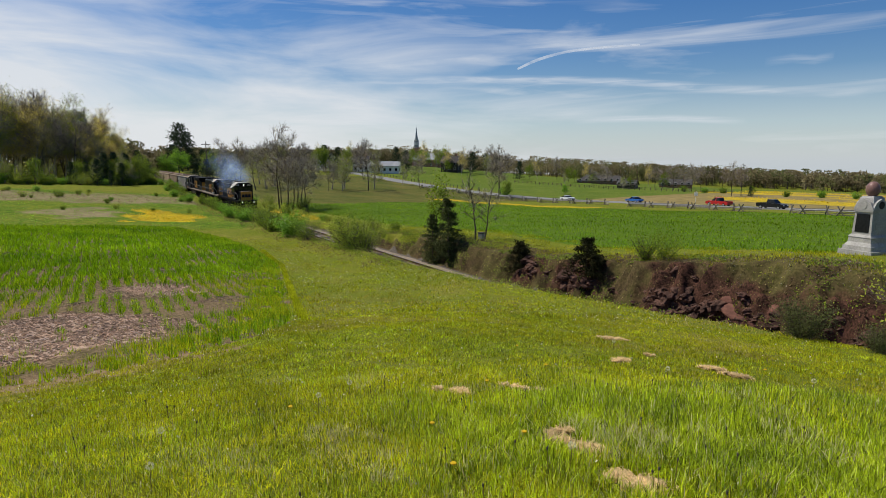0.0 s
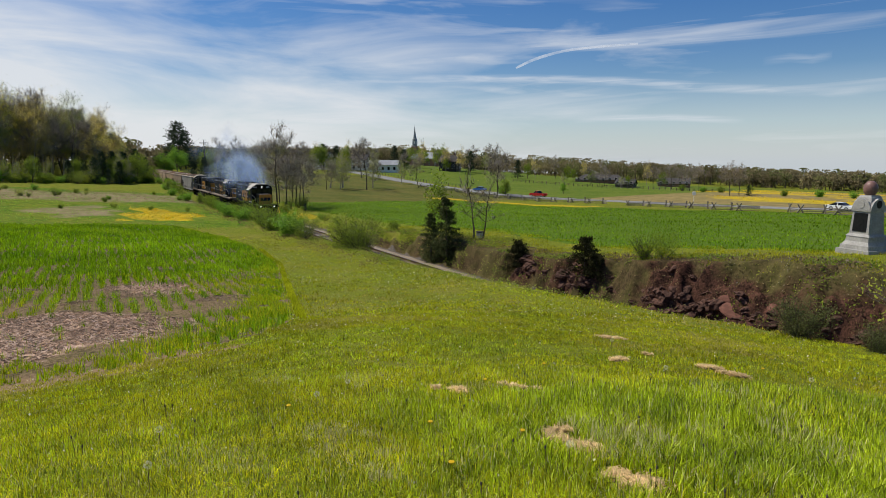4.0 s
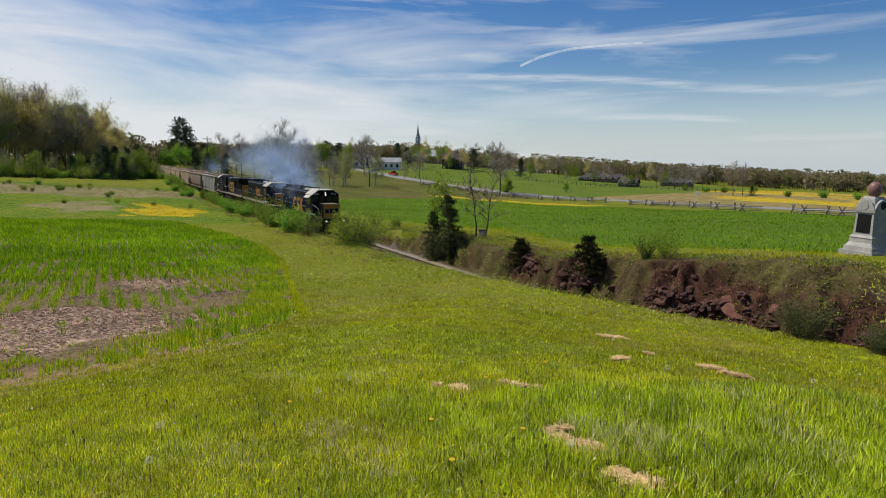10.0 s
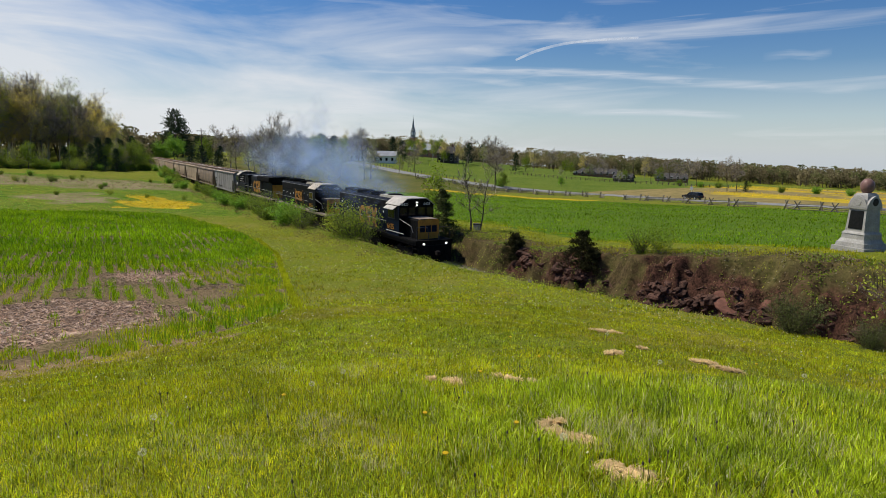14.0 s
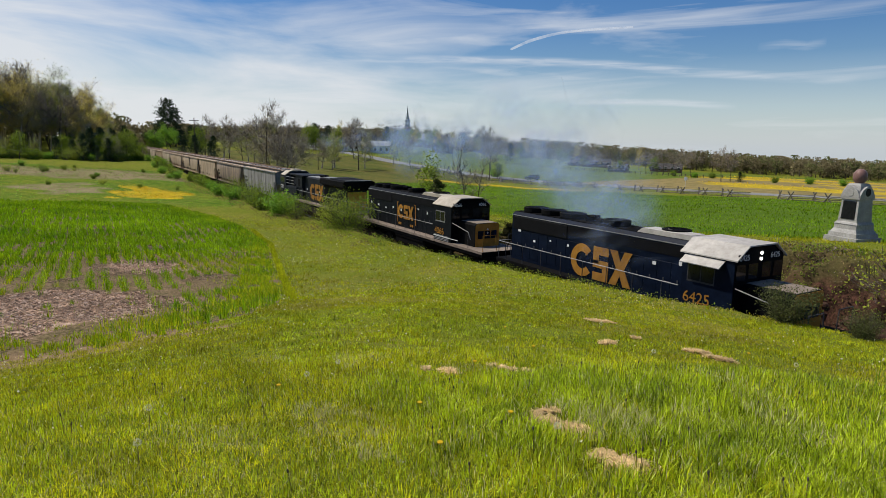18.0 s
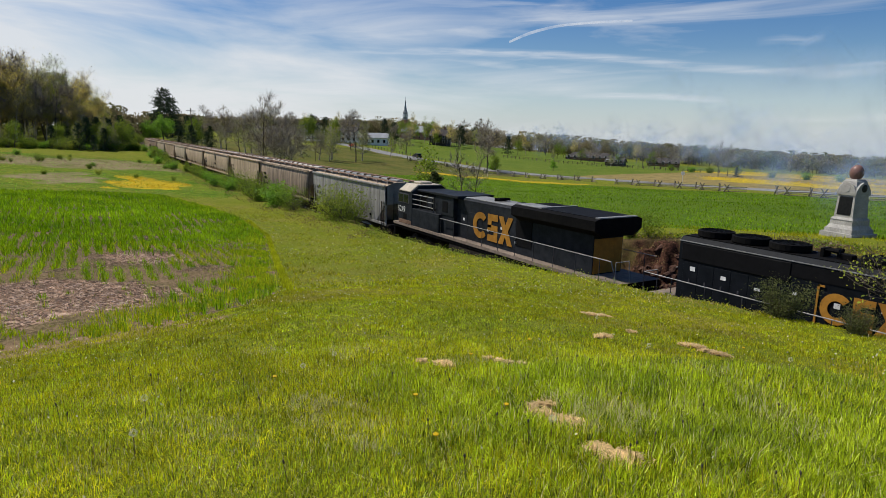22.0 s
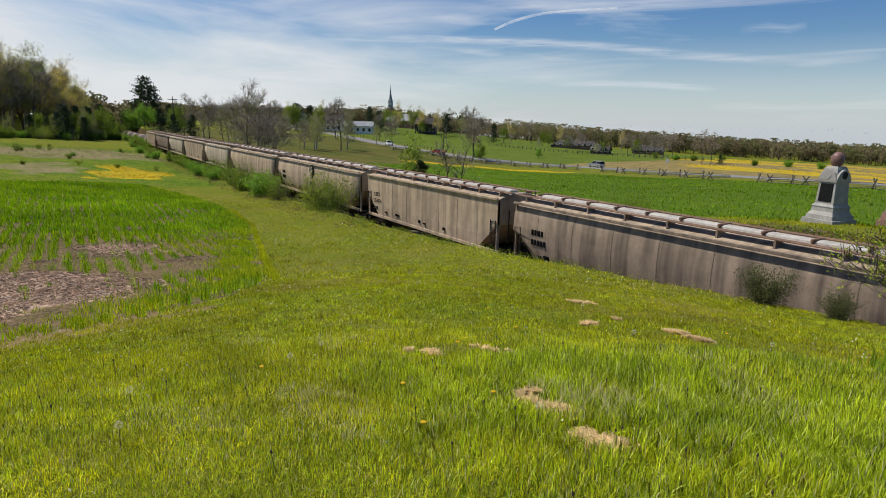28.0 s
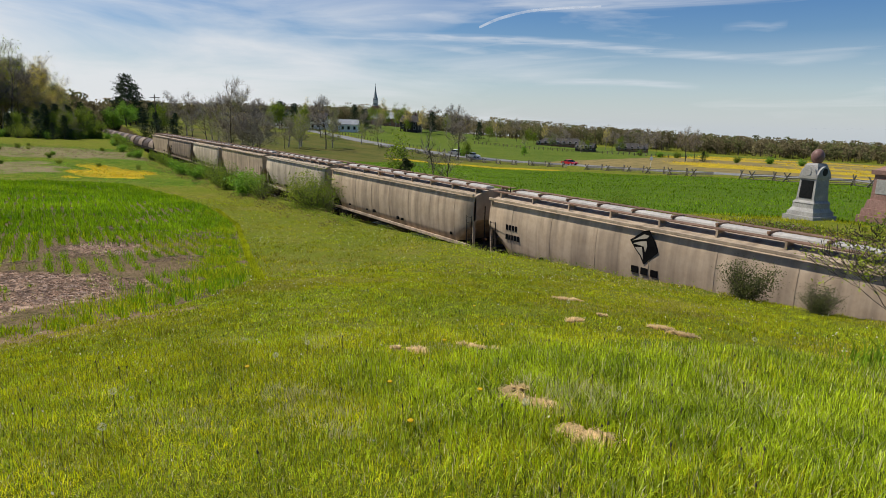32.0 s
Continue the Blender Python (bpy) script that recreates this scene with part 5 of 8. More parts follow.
        for yy in (-1.60, 1.60):
            lad = Shape()
            for dx in (0.0, 0.45):
                lad.box(x - e * (0.12 + dx) - 0.02, x - e * (0.12 + dx) + 0.02, yy - 0.02, yy + 0.02, 0.85, 3.0)
            for k in range(7):
                lad.rod((x - e * 0.12, yy, 0.95 + k * 0.33), (x - e * 0.57, yy, 0.95 + k * 0.33), 0.014, n=5)
            part("ladder", lad, M_TRUCK, ob, "grimy end ladder")
        coupler(ob, e * L / 2, e)
        bogie(ob, e * (L / 2 - 2.0), 2, 1.78, 0.46, 1.0)
        part("brake_rod", Shape().rod((x + e * 0.2, -0.9, 1.2), (x + e * 0.2, -0.9, 3.6), 0.03, n=6), M_TRUCK, ob)
        part("grab_pole", Shape().rod((x + e * 0.2, 0.9, 1.2), (x + e * 0.2, 0.9, 4.6), 0.03, n=6), M_TRUCK, ob)
    if marks is True:
        y = -1.64 if rounded else -1.59
        for k, (w, z) in enumerate(((0.95, 2.75), (1.15, 2.25))):
            n = 4 if k == 0 else 5
            for i in range(n):
                part("reporting_mark", Shape().box(-b + 1.5 + i * w / n, -b + 1.5 + (i + 0.6) * w / n, y, y + 0.03, z, z + 0.27), M_BLACK, ob, "plain dark bar")
    elif marks:
        for k, word in enumerate(marks.split()):
            digits(ob, word, -b + 1.05, -1.572, 2.72 - 0.5 * k, 0.42, M_BLACK, name="reporting_mark")
        for k in range(3):
            part("stencil_line", Shape().box(-b + 1.05, -b + 1.75 - 0.1 * (k % 2), -1.575, -1.55, 1.72 + k * 0.09, 1.75 + k * 0.09), M_BLACK, ob, "row of small illegible stencilling")
    rng = random.Random(int(L * 100))
    for k in range(6):
        x = rng.uniform(-b + 2, b - 2)
        part("stencil", Shape().box(x, x + rng.uniform(0.12, 0.35), -1.62, -1.50, 1.62, 1.62 + rng.uniform(0.08, 0.2)), M_BLACK, ob, "small dark stencil")
    if leaf:
        lx, lz, y = LEAF_X, 3.42, -1.635
        blade = lambda pts, d: Shape().loft([[(lx + px, yy, lz + pz) for px, pz in pts] for yy in (y, y + d)])
        part("leaf_emblem", blade(((-0.78, 0.18), (-0.12, 0.66), (0.12, 0.72), (0.42, 0.30), (0.62, -0.10), (0.30, -0.42), (-0.02, -0.72), (-0.22, -0.40), (-0.50, -0.14)), 0.03), M_BLACK, ob, "dark diamond leaf shape")
        for pts in (((-0.66, 0.16), (-0.10, 0.52), (0.16, 0.50), (0.06, 0.38), (-0.30, 0.28)), ((-0.62, 0.06), (-0.24, 0.20), (0.04, 0.26), (0.10, 0.06), (0.02, -0.22), (-0.06, 0.02), (-0.30, 0.04)), ((-0.50, -0.08), (-0.16, -0.02), (-0.10, -0.24), (-0.06, -0.52), (-0.20, -0.34))):
            part("leaf_vein", blade(pts, -0.008 if y < 0 else 0.038), M_ROOFTAN, ob, "pale leaf blade shape")
        for k in range(3):
            part("leaf_bar", Shape().box(lx - 0.62 + k * 0.48, lx - 0.28 + k * 0.48, y + 0.005, y + 0.04, 2.28, 2.56), M_BLACK, ob, "plain dark block")
    return ob


def coil_wagon():
    """Low steel wagon with round brown hoods."""
    ob = thing("coil_wagon", "low brown steel coil wagon with round-topped hoods", "coil wagon", "coil wagons of the train")
    part("underframe", Shape().box(-7.0, 7.0, -1.4, 1.4, 0.95, 1.45, 0.04), M_TRUCK, ob)
    for x in (-3.4, 3.4):
        arc = [(1.42 * math.cos(a), 1.7 + 1.35 * math.sin(a)) for a in np.linspace(0, math.pi, 12)]
        h = part("hood", Shape().loft([[(x + e, -1.42, 1.45), *[(x + e, -y, z) for y, z in arc], (x + e, 1.42, 1.45)] for e in (-3.1, 3.1)]), P_DARK if x < 0 else P_BROWN, ob, "round-topped steel hood")
        part("lifting_bar", Shape().box(x - 0.3, x + 0.3, -0.2, 0.2, 3.04, 3.2, 0.03), M_RUST, h)
    for e in (-1, 1):
        coupler(ob, e * 7.5, e)
        bogie(ob, e * 5.4, 2, 1.78, 0.46, 1.0)
        part("end_rail", Shape().rod((e * 6.95, -1.3, 1.45), (e * 6.95, -1.3, 2.4), 0.03, n=6).rod((e * 6.95, 1.3, 1.45), (e * 6.95, 1.3, 2.4), 0.03, n=6).rod((e * 6.95, -1.3, 2.4), (e * 6.95, 1.3, 2.4), 0.03, n=6), M_RUST, ob)
    return ob


TRAIN = []


def build_train():
    l1 = road_switcher("diesel_locomotive", "navy blue four-axle diesel locomotive with white cab roof and lit headlights", 19.2, 2, 2.75, "6425", M_NAVY, M_ROOFWHITE, 1.35, 1.65, -3.1, 1.62, False, 4.2, True, True)
    l2 = road_switcher("diesel_locomotive", "grey-blue six-axle diesel locomotive with tan cab roof and yellow nose", 21.0, 3, 1.75, "4066", M_GREYBLUE, M_ROOFTAN, 2.1, 2.45, -2.6, 1.05, False, 2.7, False, True)
    l3 = wide_cab_loco()
    TRAIN.extend([(l1, -1.2, 19.2), (l2, 18.0, 21.0), (l3, 39.0, 23.8)])
    spec = [("grey ribbed covered hopper wagon with dark grime at its ends", 18.2, P_GREY, False, 9, "FURX 855239", False),
            ("dusty brown round-sided covered hopper wagon with roof walkways", 20.05, P_BROWN, True, 0, True, False),
            ("pale straight-sided covered hopper wagon with black reporting marks", 18.1, P_PALE, False, 0, "CBFX 354134", False),
            ("cream-grey round-sided covered hopper wagon with a dark leaf emblem", 22.6, P_PALE, True, 0, True, True),
            ("dusty cream round-sided covered hopper wagon", 21.4, P_PALE, True, 0, False, False),
            ("cream smooth-sided covered hopper wagon", 17.2, P_TAN, True, 0, False, False),
            ("pale grey covered hopper wagon", 18.6, P_PALE, False, 0, False, False)]
    at = 62.8
    made = []
    for k in range(10):
        if k < len(spec):
            ob = hopper(*spec[k])
            made.append(ob)
            L = spec[k][1]
        else:
            src = made[(4, 6, 5, 1, 6)[k % 5]]
            L = spec[made.index(src)][1]
            ob = copy_thing(src, Matrix())
        TRAIN.append((ob, at, L))
        at += L
    first = coil_wagon()
    for k in range(9):
        ob = first if k == 0 else copy_thing(first, Matrix())
        TRAIN.append((ob, at, 15.0))
        at += 15.0


build_train()


# ---- plants ----
def quads(centres, size, rng, aspect=1.0, up=0.0):
    """Small leaf quads, turned at random, at the given centres."""
    n = len(centres)
    a = rng.normal(size=(n, 3))
    a[:, 2] *= 1 - up
    a /= np.linalg.norm(a, axis=1)[:, None]
    b = np.cross(a, rng.normal(size=(n, 3)))
    b /= np.linalg.norm(b, axis=1)[:, None]
    s = (size * rng.uniform(0.6, 1.3, n))[:, None]
    a, b = a * s * 0.5, b * s * 0.5 * aspect
    v = np.stack([centres - a, centres - b * 0.8, centres + a, centres + b * 0.8], 1).reshape(-1, 3)
    return v


def leaf_mesh(name, centres, size, material, seed, aspect=0.6):
    rng = np.random.default_rng(seed)
    v = quads(np.asarray(centres), size, rng, aspect)
    return raw_mesh(name, v, 4, np.arange(len(v)), material)


def skeleton(seed, height, spread, levels=3, trunk=0.22, low=0.3, forks=5, lean=0.0, stems=1, droop=0.0):
    """Tapered limbs as (from, to, radius, radius) and the tips of the twigs."""
    rng = random.Random(seed)
    limbs, tips = [], []

    def grow(p, d, length, r, level):
        steps = 3 if level < levels else 2
        for k in range(steps):
            q = p + d * (length / steps)
            r2 = r * 0.80
            limbs.append((p, q, r, r2))
            if level >= 1 and level < levels and k > 0:
                for _ in range(2):
                    side = Vector((rng.gauss(0, 1), rng.gauss(0, 1), rng.gauss(0.25 - droop, 0.5))).normalized()
                    grow(q, (d * 0.45 + side * 0.75).normalized(), length * rng.uniform(0.42, 0.62), r2 * 0.6, level + 1)
            p, r = q, r2
            d = (d + Vector((rng.gauss(0, 0.13), rng.gauss(0, 0.13), 0.05))).normalized()
        tips.append(p)
        if level < levels:
            for _ in range(2):
                side = Vector((rng.gauss(0, 1), rng.gauss(0, 1), rng.gauss(0.3, 0.4))).normalized()
                grow(p, (d * 0.7 + side * 0.55).normalized(), length * rng.uniform(0.45, 0.65), r * 0.7, level + 1)

    for s in range(stems):
        base = Vector((rng.uniform(-0.5, 0.5) * (stems > 1) * 1.2, rng.uniform(-0.5, 0.5) * (stems > 1) * 1.2, -0.3))
        d = Vector((rng.gauss(lean, 0.06), rng.gauss(0, 0.06 + 0.1 * (stems > 1)), 1)).normalized()
        p, r = base, trunk
        n = 7
        for k in range(n):
            q = p + d * (height * 0.82 / n)
            limbs.append((p, q, r, r * 0.86))
            r *= 0.86
            if k / n >= low:
                for _ in range(forks // 2 + (k % 2)):
                    a = rng.uniform(0, 2 * math.pi)
                    side = Vector((math.cos(a), math.sin(a), rng.uniform(0.35, 0.9) - droop)).normalized()
                    grow(q, side, spread * rng.uniform(0.45, 0.8) * (1.15 - 0.6 * k / n), r * 0.5, 1)
            p = q
            d = (d + Vector((rng.gauss(0, 0.07), rng.gauss(0, 0.07), 0.1))).normalized()
        grow(p, d, height * 0.22, r * 0.7, 1)
    return limbs, tips


def limb_mesh(name, limbs, material, thinnest=0.012):
    """All limbs of a tree as tapered three- to five-sided rods."""
    V, F = [], []
    for p, q, r0, r1 in limbs:
        n = 6 if r0 > 0.08 else 3 if r0 > 0.05 else 2
        d = (q - p).normalized()
        a = d.orthogonal().normalized()
        b = d.cross(a)
        o = len(V)
        for c, r in ((p, max(r0, thinnest)), (q, max(r1, thinnest))):
            for k in range(n):
                w = 2 * math.pi * k / n
                V.append(c + (a * math.cos(w) + b * math.sin(w)) * r)
        for k in range(n if n > 2 else 1):
            F.append((o + k, o + (k + 1) % n, o + n + (k + 1) % n, o + n + k))
    return raw_mesh(name, np.array([tuple(v) for v in V]), 4, np.array(F), material)


def broad_tree(name, label, seed, height, spread, leaf, leaf_n, leaf_size, scatter, thinnest=0.025, twigs=0, **kw):
    ob = thing(name, label, "tree")
    limbs, tips = skeleton(seed, height, spread, **kw)
    part("trunk", limb_mesh("trunk", limbs, M_BARK if thinnest < 0.03 else M_TWIG, thinnest), M_BARK, ob)
    rng = np.random.default_rng(seed)
    tp = np.array([tuple(t) for t in tips] + [tuple(l[1]) for l in limbs if l[3] < 0.22 * kw.get("trunk", 0.22)])
    c = tp[rng.integers(0, len(tp), leaf_n)] + rng.normal(size=(leaf_n, 3)) * scatter
    part("crown", leaf_mesh("crown", c, leaf_size, leaf, seed), leaf, ob)
    if twigs:
        o_ = tp[rng.integers(0, len(tp), twigs)]
        mid = np.array([0, 0, height * 0.5])
        d = (o_ - mid) / np.linalg.norm(o_ - mid, axis=1)[:, None] * 0.8 + rng.normal(size=(twigs, 3)) * 0.6 + np.array([0, 0, 0.35])
        d *= (height * rng.uniform(0.05, 0.11, twigs) / np.linalg.norm(d, axis=1))[:, None]
        s_ = np.cross(d, rng.normal(size=(twigs, 3)))
        s_ *= (thinnest * rng.uniform(0.7, 1.3, twigs) / np.linalg.norm(s_, axis=1))[:, None]
        v = np.stack([o_ - s_, o_ + s_, o_ + d + s_ * 0.4, o_ + d - s_ * 0.4], 1).reshape(-1, 3)
        tagged(part("twig_spray", raw_mesh("twig_spray", v, 4, np.arange(len(v)), M_TWIG), M_TWIG, ob), kind="stuff")
    return ob


def conifer(name, label, seed, height, width, leaf, n=3500, size=0.5, skirt=0.06, shape=1.0, ragged=0.25):
    ob = thing(name, label, "tree")
    rng = np.random.default_rng(seed)
    part("trunk", Shape().rod((0, 0, -0.3), (0, 0, height * 0.95), 0.018 * height, 0.02, 8), M_BARK, ob)
    tiers = int(height / (0.055 * height + 0.25)) + 4
    C = []
    for k in range(tiers):
        t = k / tiers
        z0 = height * (skirt + (1 - skirt) * t)
        arms = 9
        for a in range(arms):
            w = rng.uniform(0, 2 * math.pi)
            l = width * 0.5 * (1 - t) ** shape * rng.uniform(1 - ragged, 1 + ragged)
            m = max(4, int(n / tiers / arms))
            u = rng.uniform(0.05, 1, m) ** 0.7
            C.append(np.c_[np.cos(w) * l * u, np.sin(w) * l * u, z0 + l * u * rng.uniform(-0.15, 0.35)] + rng.normal(size=(m, 3)) * size * 0.4)
    part("crown", leaf_mesh("crown", np.concatenate(C), size, leaf, seed, 0.45), leaf, ob)
    return ob


def shrub(name, label, seed, height, width, leaf, n, size, twigs=40, category="bush"):
    ob = thing(name, label, category)
    rng = np.random.default_rng(seed)
    r2 = random.Random(seed)
    limbs = []
    tips = []
    for k in range(twigs):
        w = r2.uniform(0, 2 * math.pi)
        p = Vector((math.cos(w) * width * 0.12 * r2.random(), math.sin(w) * width * 0.12 * r2.random(), -0.1))
        d = Vector((math.cos(w) * r2.uniform(0.1, 0.9), math.sin(w) * r2.uniform(0.1, 0.9), r2.uniform(0.6, 1.3))).normalized()
        l = height * r2.uniform(0.55, 1.05)
        for s in range(3):
            q = p + d * l / 3
            q.x = max(-width * 0.55, min(width * 0.55, q.x))
            q.y = max(-width * 0.55, min(width * 0.55, q.y))
            limbs.append((p, q, 0.025 * height * (1 - s * 0.3) * 0.35, 0.018 * height * (1 - s * 0.3) * 0.35))
            p = q
            d = (d + Vector((r2.gauss(0, 0.25), r2.gauss(0, 0.25), 0.1))).normalized()
            tips.append(tuple(p))
    part("stem", limb_mesh("stem", limbs, M_BARK, 0.006), M_BARK, ob)
    tp = np.array(tips)
    c = tp[rng.integers(0, len(tp), n)] + rng.normal(size=(n, 3)) * np.array([width, width, height]) * 0.09
    c[:, 2] = np.maximum(c[:, 2], 0.02)
    part("foliage", leaf_mesh("foliage", c, size, leaf, seed), leaf, ob)
    return ob


_spots = random.Random(11)


def plant(proto, x, y, size=1.0, sink=0.0, label=""):
    """A copy of a plant, standing on the land, turned at random."""
    m = Matrix.Translation((x, y, ground_z(x, y) - sink)) @ Matrix.Rotation(_spots.uniform(0, 6.28), 4, "Z") @ Matrix.Diagonal((size, size, size * _spots.uniform(0.94, 1.06), 1))
    ob = copy_thing(proto, m)
    if label:
        ob["label"] = label
    return ob


def clear_protos(protos):
    for p in protos:
        for o in (*p.children_recursive, p):
            bpy.data.objects.remove(o)


def plants():
    bare = [broad_tree("tree", "bare grey-brown tree just coming into bud", 20 + k, 14, 6.2, M_LEAF_TAN, 900, 0.15, 0.5, thinnest=0.022, low=0.22, forks=4, twigs=1800) for k in range(3)]
    tan = [broad_tree("tree", "tall woodland tree with tan-green young leaves", 30 + k, 18, 5.0, (M_LEAF_TAN, M_LEAF_Y, M_LEAF_TAN)[k], 3600, 0.33, 0.9, thinnest=0.035, low=0.16, levels=2, forks=6, twigs=700) for k in range(3)]
    young = [broad_tree("tree", "spring tree with thin yellow-green leaves", 40 + k, 11, 3.6, M_LEAF_Y, 3000, 0.21, 0.42, twigs=700, thinnest=0.030, low=0.14, stems=1 + k, levels=2, forks=6) for k in range(2)]
    leafy = [broad_tree("tree", "leafy bright green spring tree", 50 + k, 9, 4.0, M_LEAF_BRIGHT, 5200, 0.32, 0.6, low=0.1, levels=2, forks=6) for k in range(2)]
    olive = [broad_tree("tree", "round tree with olive-green spring leaves", 55 + k, 10, 4.2, M_LEAF, 4800, 0.32, 0.6, low=0.12, levels=2, forks=6) for k in range(2)]
    pine = [conifer("conifer_tree", "tall dark green pine tree by the village", 60 + k, 16, 10.5, M_NEEDLE, 5200, 0.55, 0.10, 0.45, 0.45) for k in range(2)]
    dark = conifer("conifer_tree", "dark green evergreen tree among the others", 64, 10, 6.0, M_NEEDLE, 2200, 0.5, 0.05, 0.6, 0.35)
    cedar = [conifer("cedar_tree", "dark green red cedar tree beside the railway", 66 + k, 5.2, 3.0, M_CEDAR, 6500, 0.20, 0.02, 0.65, 0.4) for k in range(2)]
    bush = [shrub("bush", "green leafy bush beside the railway", 70 + k, 2.4, 3.4, (M_LEAF, M_LEAF_BRIGHT, M_LEAF)[k], 1700, 0.26, 60) for k in range(3)]
    scrub = [shrub("bush", "thin brownish bush with small young leaves", 75 + k, 3.0, 3.2, (M_LEAF, M_LEAF_Y)[k], 2400, 0.14, 70) for k in range(2)]
    thin = [broad_tree("tree", "slender bare tree beside the cutting", 25 + k, 5.4, 1.7, M_LEAF_TAN, 60, 0.10, 0.2, thinnest=0.013, low=0.2, forks=6, levels=2, trunk=0.10, twigs=260) for k in range(2)]
    crab = broad_tree("tree", "upright young tree with large dark green leaves", 28, 5.2, 1.5, M_LEAF, 900, 0.24, 0.28, thinnest=0.016, low=0.2, forks=4, levels=2, trunk=0.09)
    clump = conifer("cedar_bush", "dark ragged cedar bush clinging to the cutting wall", 68, 2.2, 2.1, M_NEEDLE_DRY, 5200, 0.15, 0.02, 0.5, 0.6)
    protos = [clump, crab, *thin, *bare, *tan, *young, *leafy, *olive, *pine, dark, *cedar, *bush, *scrub]

    # wood on the far side of the left-hand meadow
    rng = random.Random(5)
    for k in range(96):
        u = 0.40 + 0.6 * rng.random()
        x = -144 - 48 * u - rng.random() ** 1.2 * 50
        y = -62 + 74 * u + rng.uniform(-5, 3)
        tall = float(np.interp(u, [0.4, 0.62, 0.76, 0.88, 1.0], [0.95, 1.05, 1.0, 0.82, 0.34]))
        if rng.random() < 0.66:
            plant(rng.choice(tan), x, y, tall * rng.uniform(0.85, 1.08))
        elif u < 0.7 or rng.random() < 0.72:
            plant(rng.choice(bare), x, y, 1.2 * tall * rng.uniform(0.85, 1.1))
        else:
            plant(dark, x + 12, y, tall * rng.uniform(0.7, 1.0))
    for k in range(120):
        u = 0.4 + 0.6 * rng.random()
        low = rng.random() < 0.75
        plant(rng.choice([*bush, scrub[0], scrub[1]]) if low else rng.choice([*olive, *young]), -138 - 45 * u + rng.uniform(-4, 4), -60 + 76 * u + rng.uniform(-3, 3), rng.uniform(0.5, 1.1) if low else rng.uniform(0.3, 0.6))
    for x, y, s in ((-260, 30.3, 1.12), (-263, 33.0, 0.95), (-266, 29.0, 1.0)):
        plant(pine[0], x, y, s)
    for p, x, y, s in ((leafy[0], -258, 25.2, 1.25), (leafy[1], -238, 27.0, 1.0), (leafy[0], -246, 29.0, 0.9), (dark, -228, 33.5, 1.1), (dark, -222, 35.5, 1.0), (dark, -232, 36, 1.1), (olive[0], -180, 10.5, 0.8), (olive[1], -262, 24.8, 1.0), (dark, -178, 27, 0.85), (dark, -184, 25, 0.9), (dark, -172, 30, 0.75),
                       (olive[1], -200, 31, 0.9), (bare[0], -204, 34, 0.9), (dark, -190, 34, 0.8), (young[1], -196, 38, 0.8), (bare[1], -176, 35.5, 0.95), (young[0], -166, 40, 0.9), (young[1], -172, 44, 0.9),
                       (bare[2], -160, 36, 0.8), (dark, -210, 12, 1.0), (dark, -198, 8, 0.9), (dark, -205, 4, 1.0), (young[0], -182, 42, 1.0), (bare[0], -190, 48, 0.9)):
        plant(p, x, y, s * 0.85)
    for x, y, s in [(-168.0, 0.8, 0.62), (-176.0, 2.5, 0.8), (-179.9, 4.9, 0.85), (-171.9, 6.2, 0.6), (-183.8, 7.9, 0.78), (-189.7, 10.1, 0.72), (-185.7, 11.3, 0.55), (-199.5, 13.9, 0.62), (-170.0, -1.3, 0.5), (-171.9, -4.6, 0.55), (-166.0, 3.6, 0.4)]:
        plant(dark, x, y, s)
    # clump of bare trees across the line
    for k, (x, y, s) in enumerate(((-109, 28.6, 0.86), (-111, 30.6, 0.74), (-112, 32.6, 0.70), (-115, 35, 0.66), (-117, 31, 0.6), (-106, 30, 0.5), (-121, 36, 0.6))):
        plant(bare[k % 3], x, y, s)
    for x, y, s in ((-104, 29, 0.7), (-108, 32, 0.6), (-112, 34, 0.7), (-96, 29.5, 0.5), (-118, 29, 0.7), (-100, 27.5, 0.35)):
        plant(scrub[0] if s > 0.5 else dark, x, y, s if s > 0.5 else 0.16)
    # field trees and the trees round the village
    for p, x, y, s in ((young[1], -176, 62, 0.78), (young[0], -173, 64, 0.75), (young[1], -180, 67.3, 0.95), (bare[0], -178, 74.4, 1.0), (young[0], -186, 80, 0.95), (bare[1], -158, 110, 0.95), (olive[0], -157, 112.5, 0.5),
                       (bare[2], -188, 98, 0.7), (young[0], -206, 100, 0.7), (leafy[0], -158, 137, 0.38), (olive[1], -118, 178, 0.28), (bare[0], -168, 58, 0.5)):
        plant(p, x, y, s)
    for p, x, y, s in ((olive[0], -284, 96, 1.25), (pine[1], -292, 106, 0.95), (tan[0], -298, 114, 0.78), (bare[1], -307, 128, 1.05), (tan[1], -312, 136, 0.7), (dark, -296, 146, 1.2), (pine[0], -305, 150, 0.7), (olive[1], -330, 176, 1.0),
                       (olive[0], -296, 168, 1.15), (tan[2], -270, 156, 0.75), (pine[1], -262, 166, 0.8), (young[0], -264, 176, 1.1), (pine[0], -285, 190, 0.8), (bare[0], -250, 172, 0.9), (dark, -232, 173, 1.05), (olive[1], -231, 178, 0.75),
                       (tan[0], -310, 102, 0.75), (bare[2], -290, 88, 0.9), (young[1], -262, 84, 1.0), (bare[0], -250, 76, 0.9), (tan[1], -300, 80, 0.8), (olive[0], -320, 70, 0.9), (bare[1], -275, 66, 0.9), (tan[2], -270, 142, 0.62)):
        plant(p, x, y, s * 0.85)
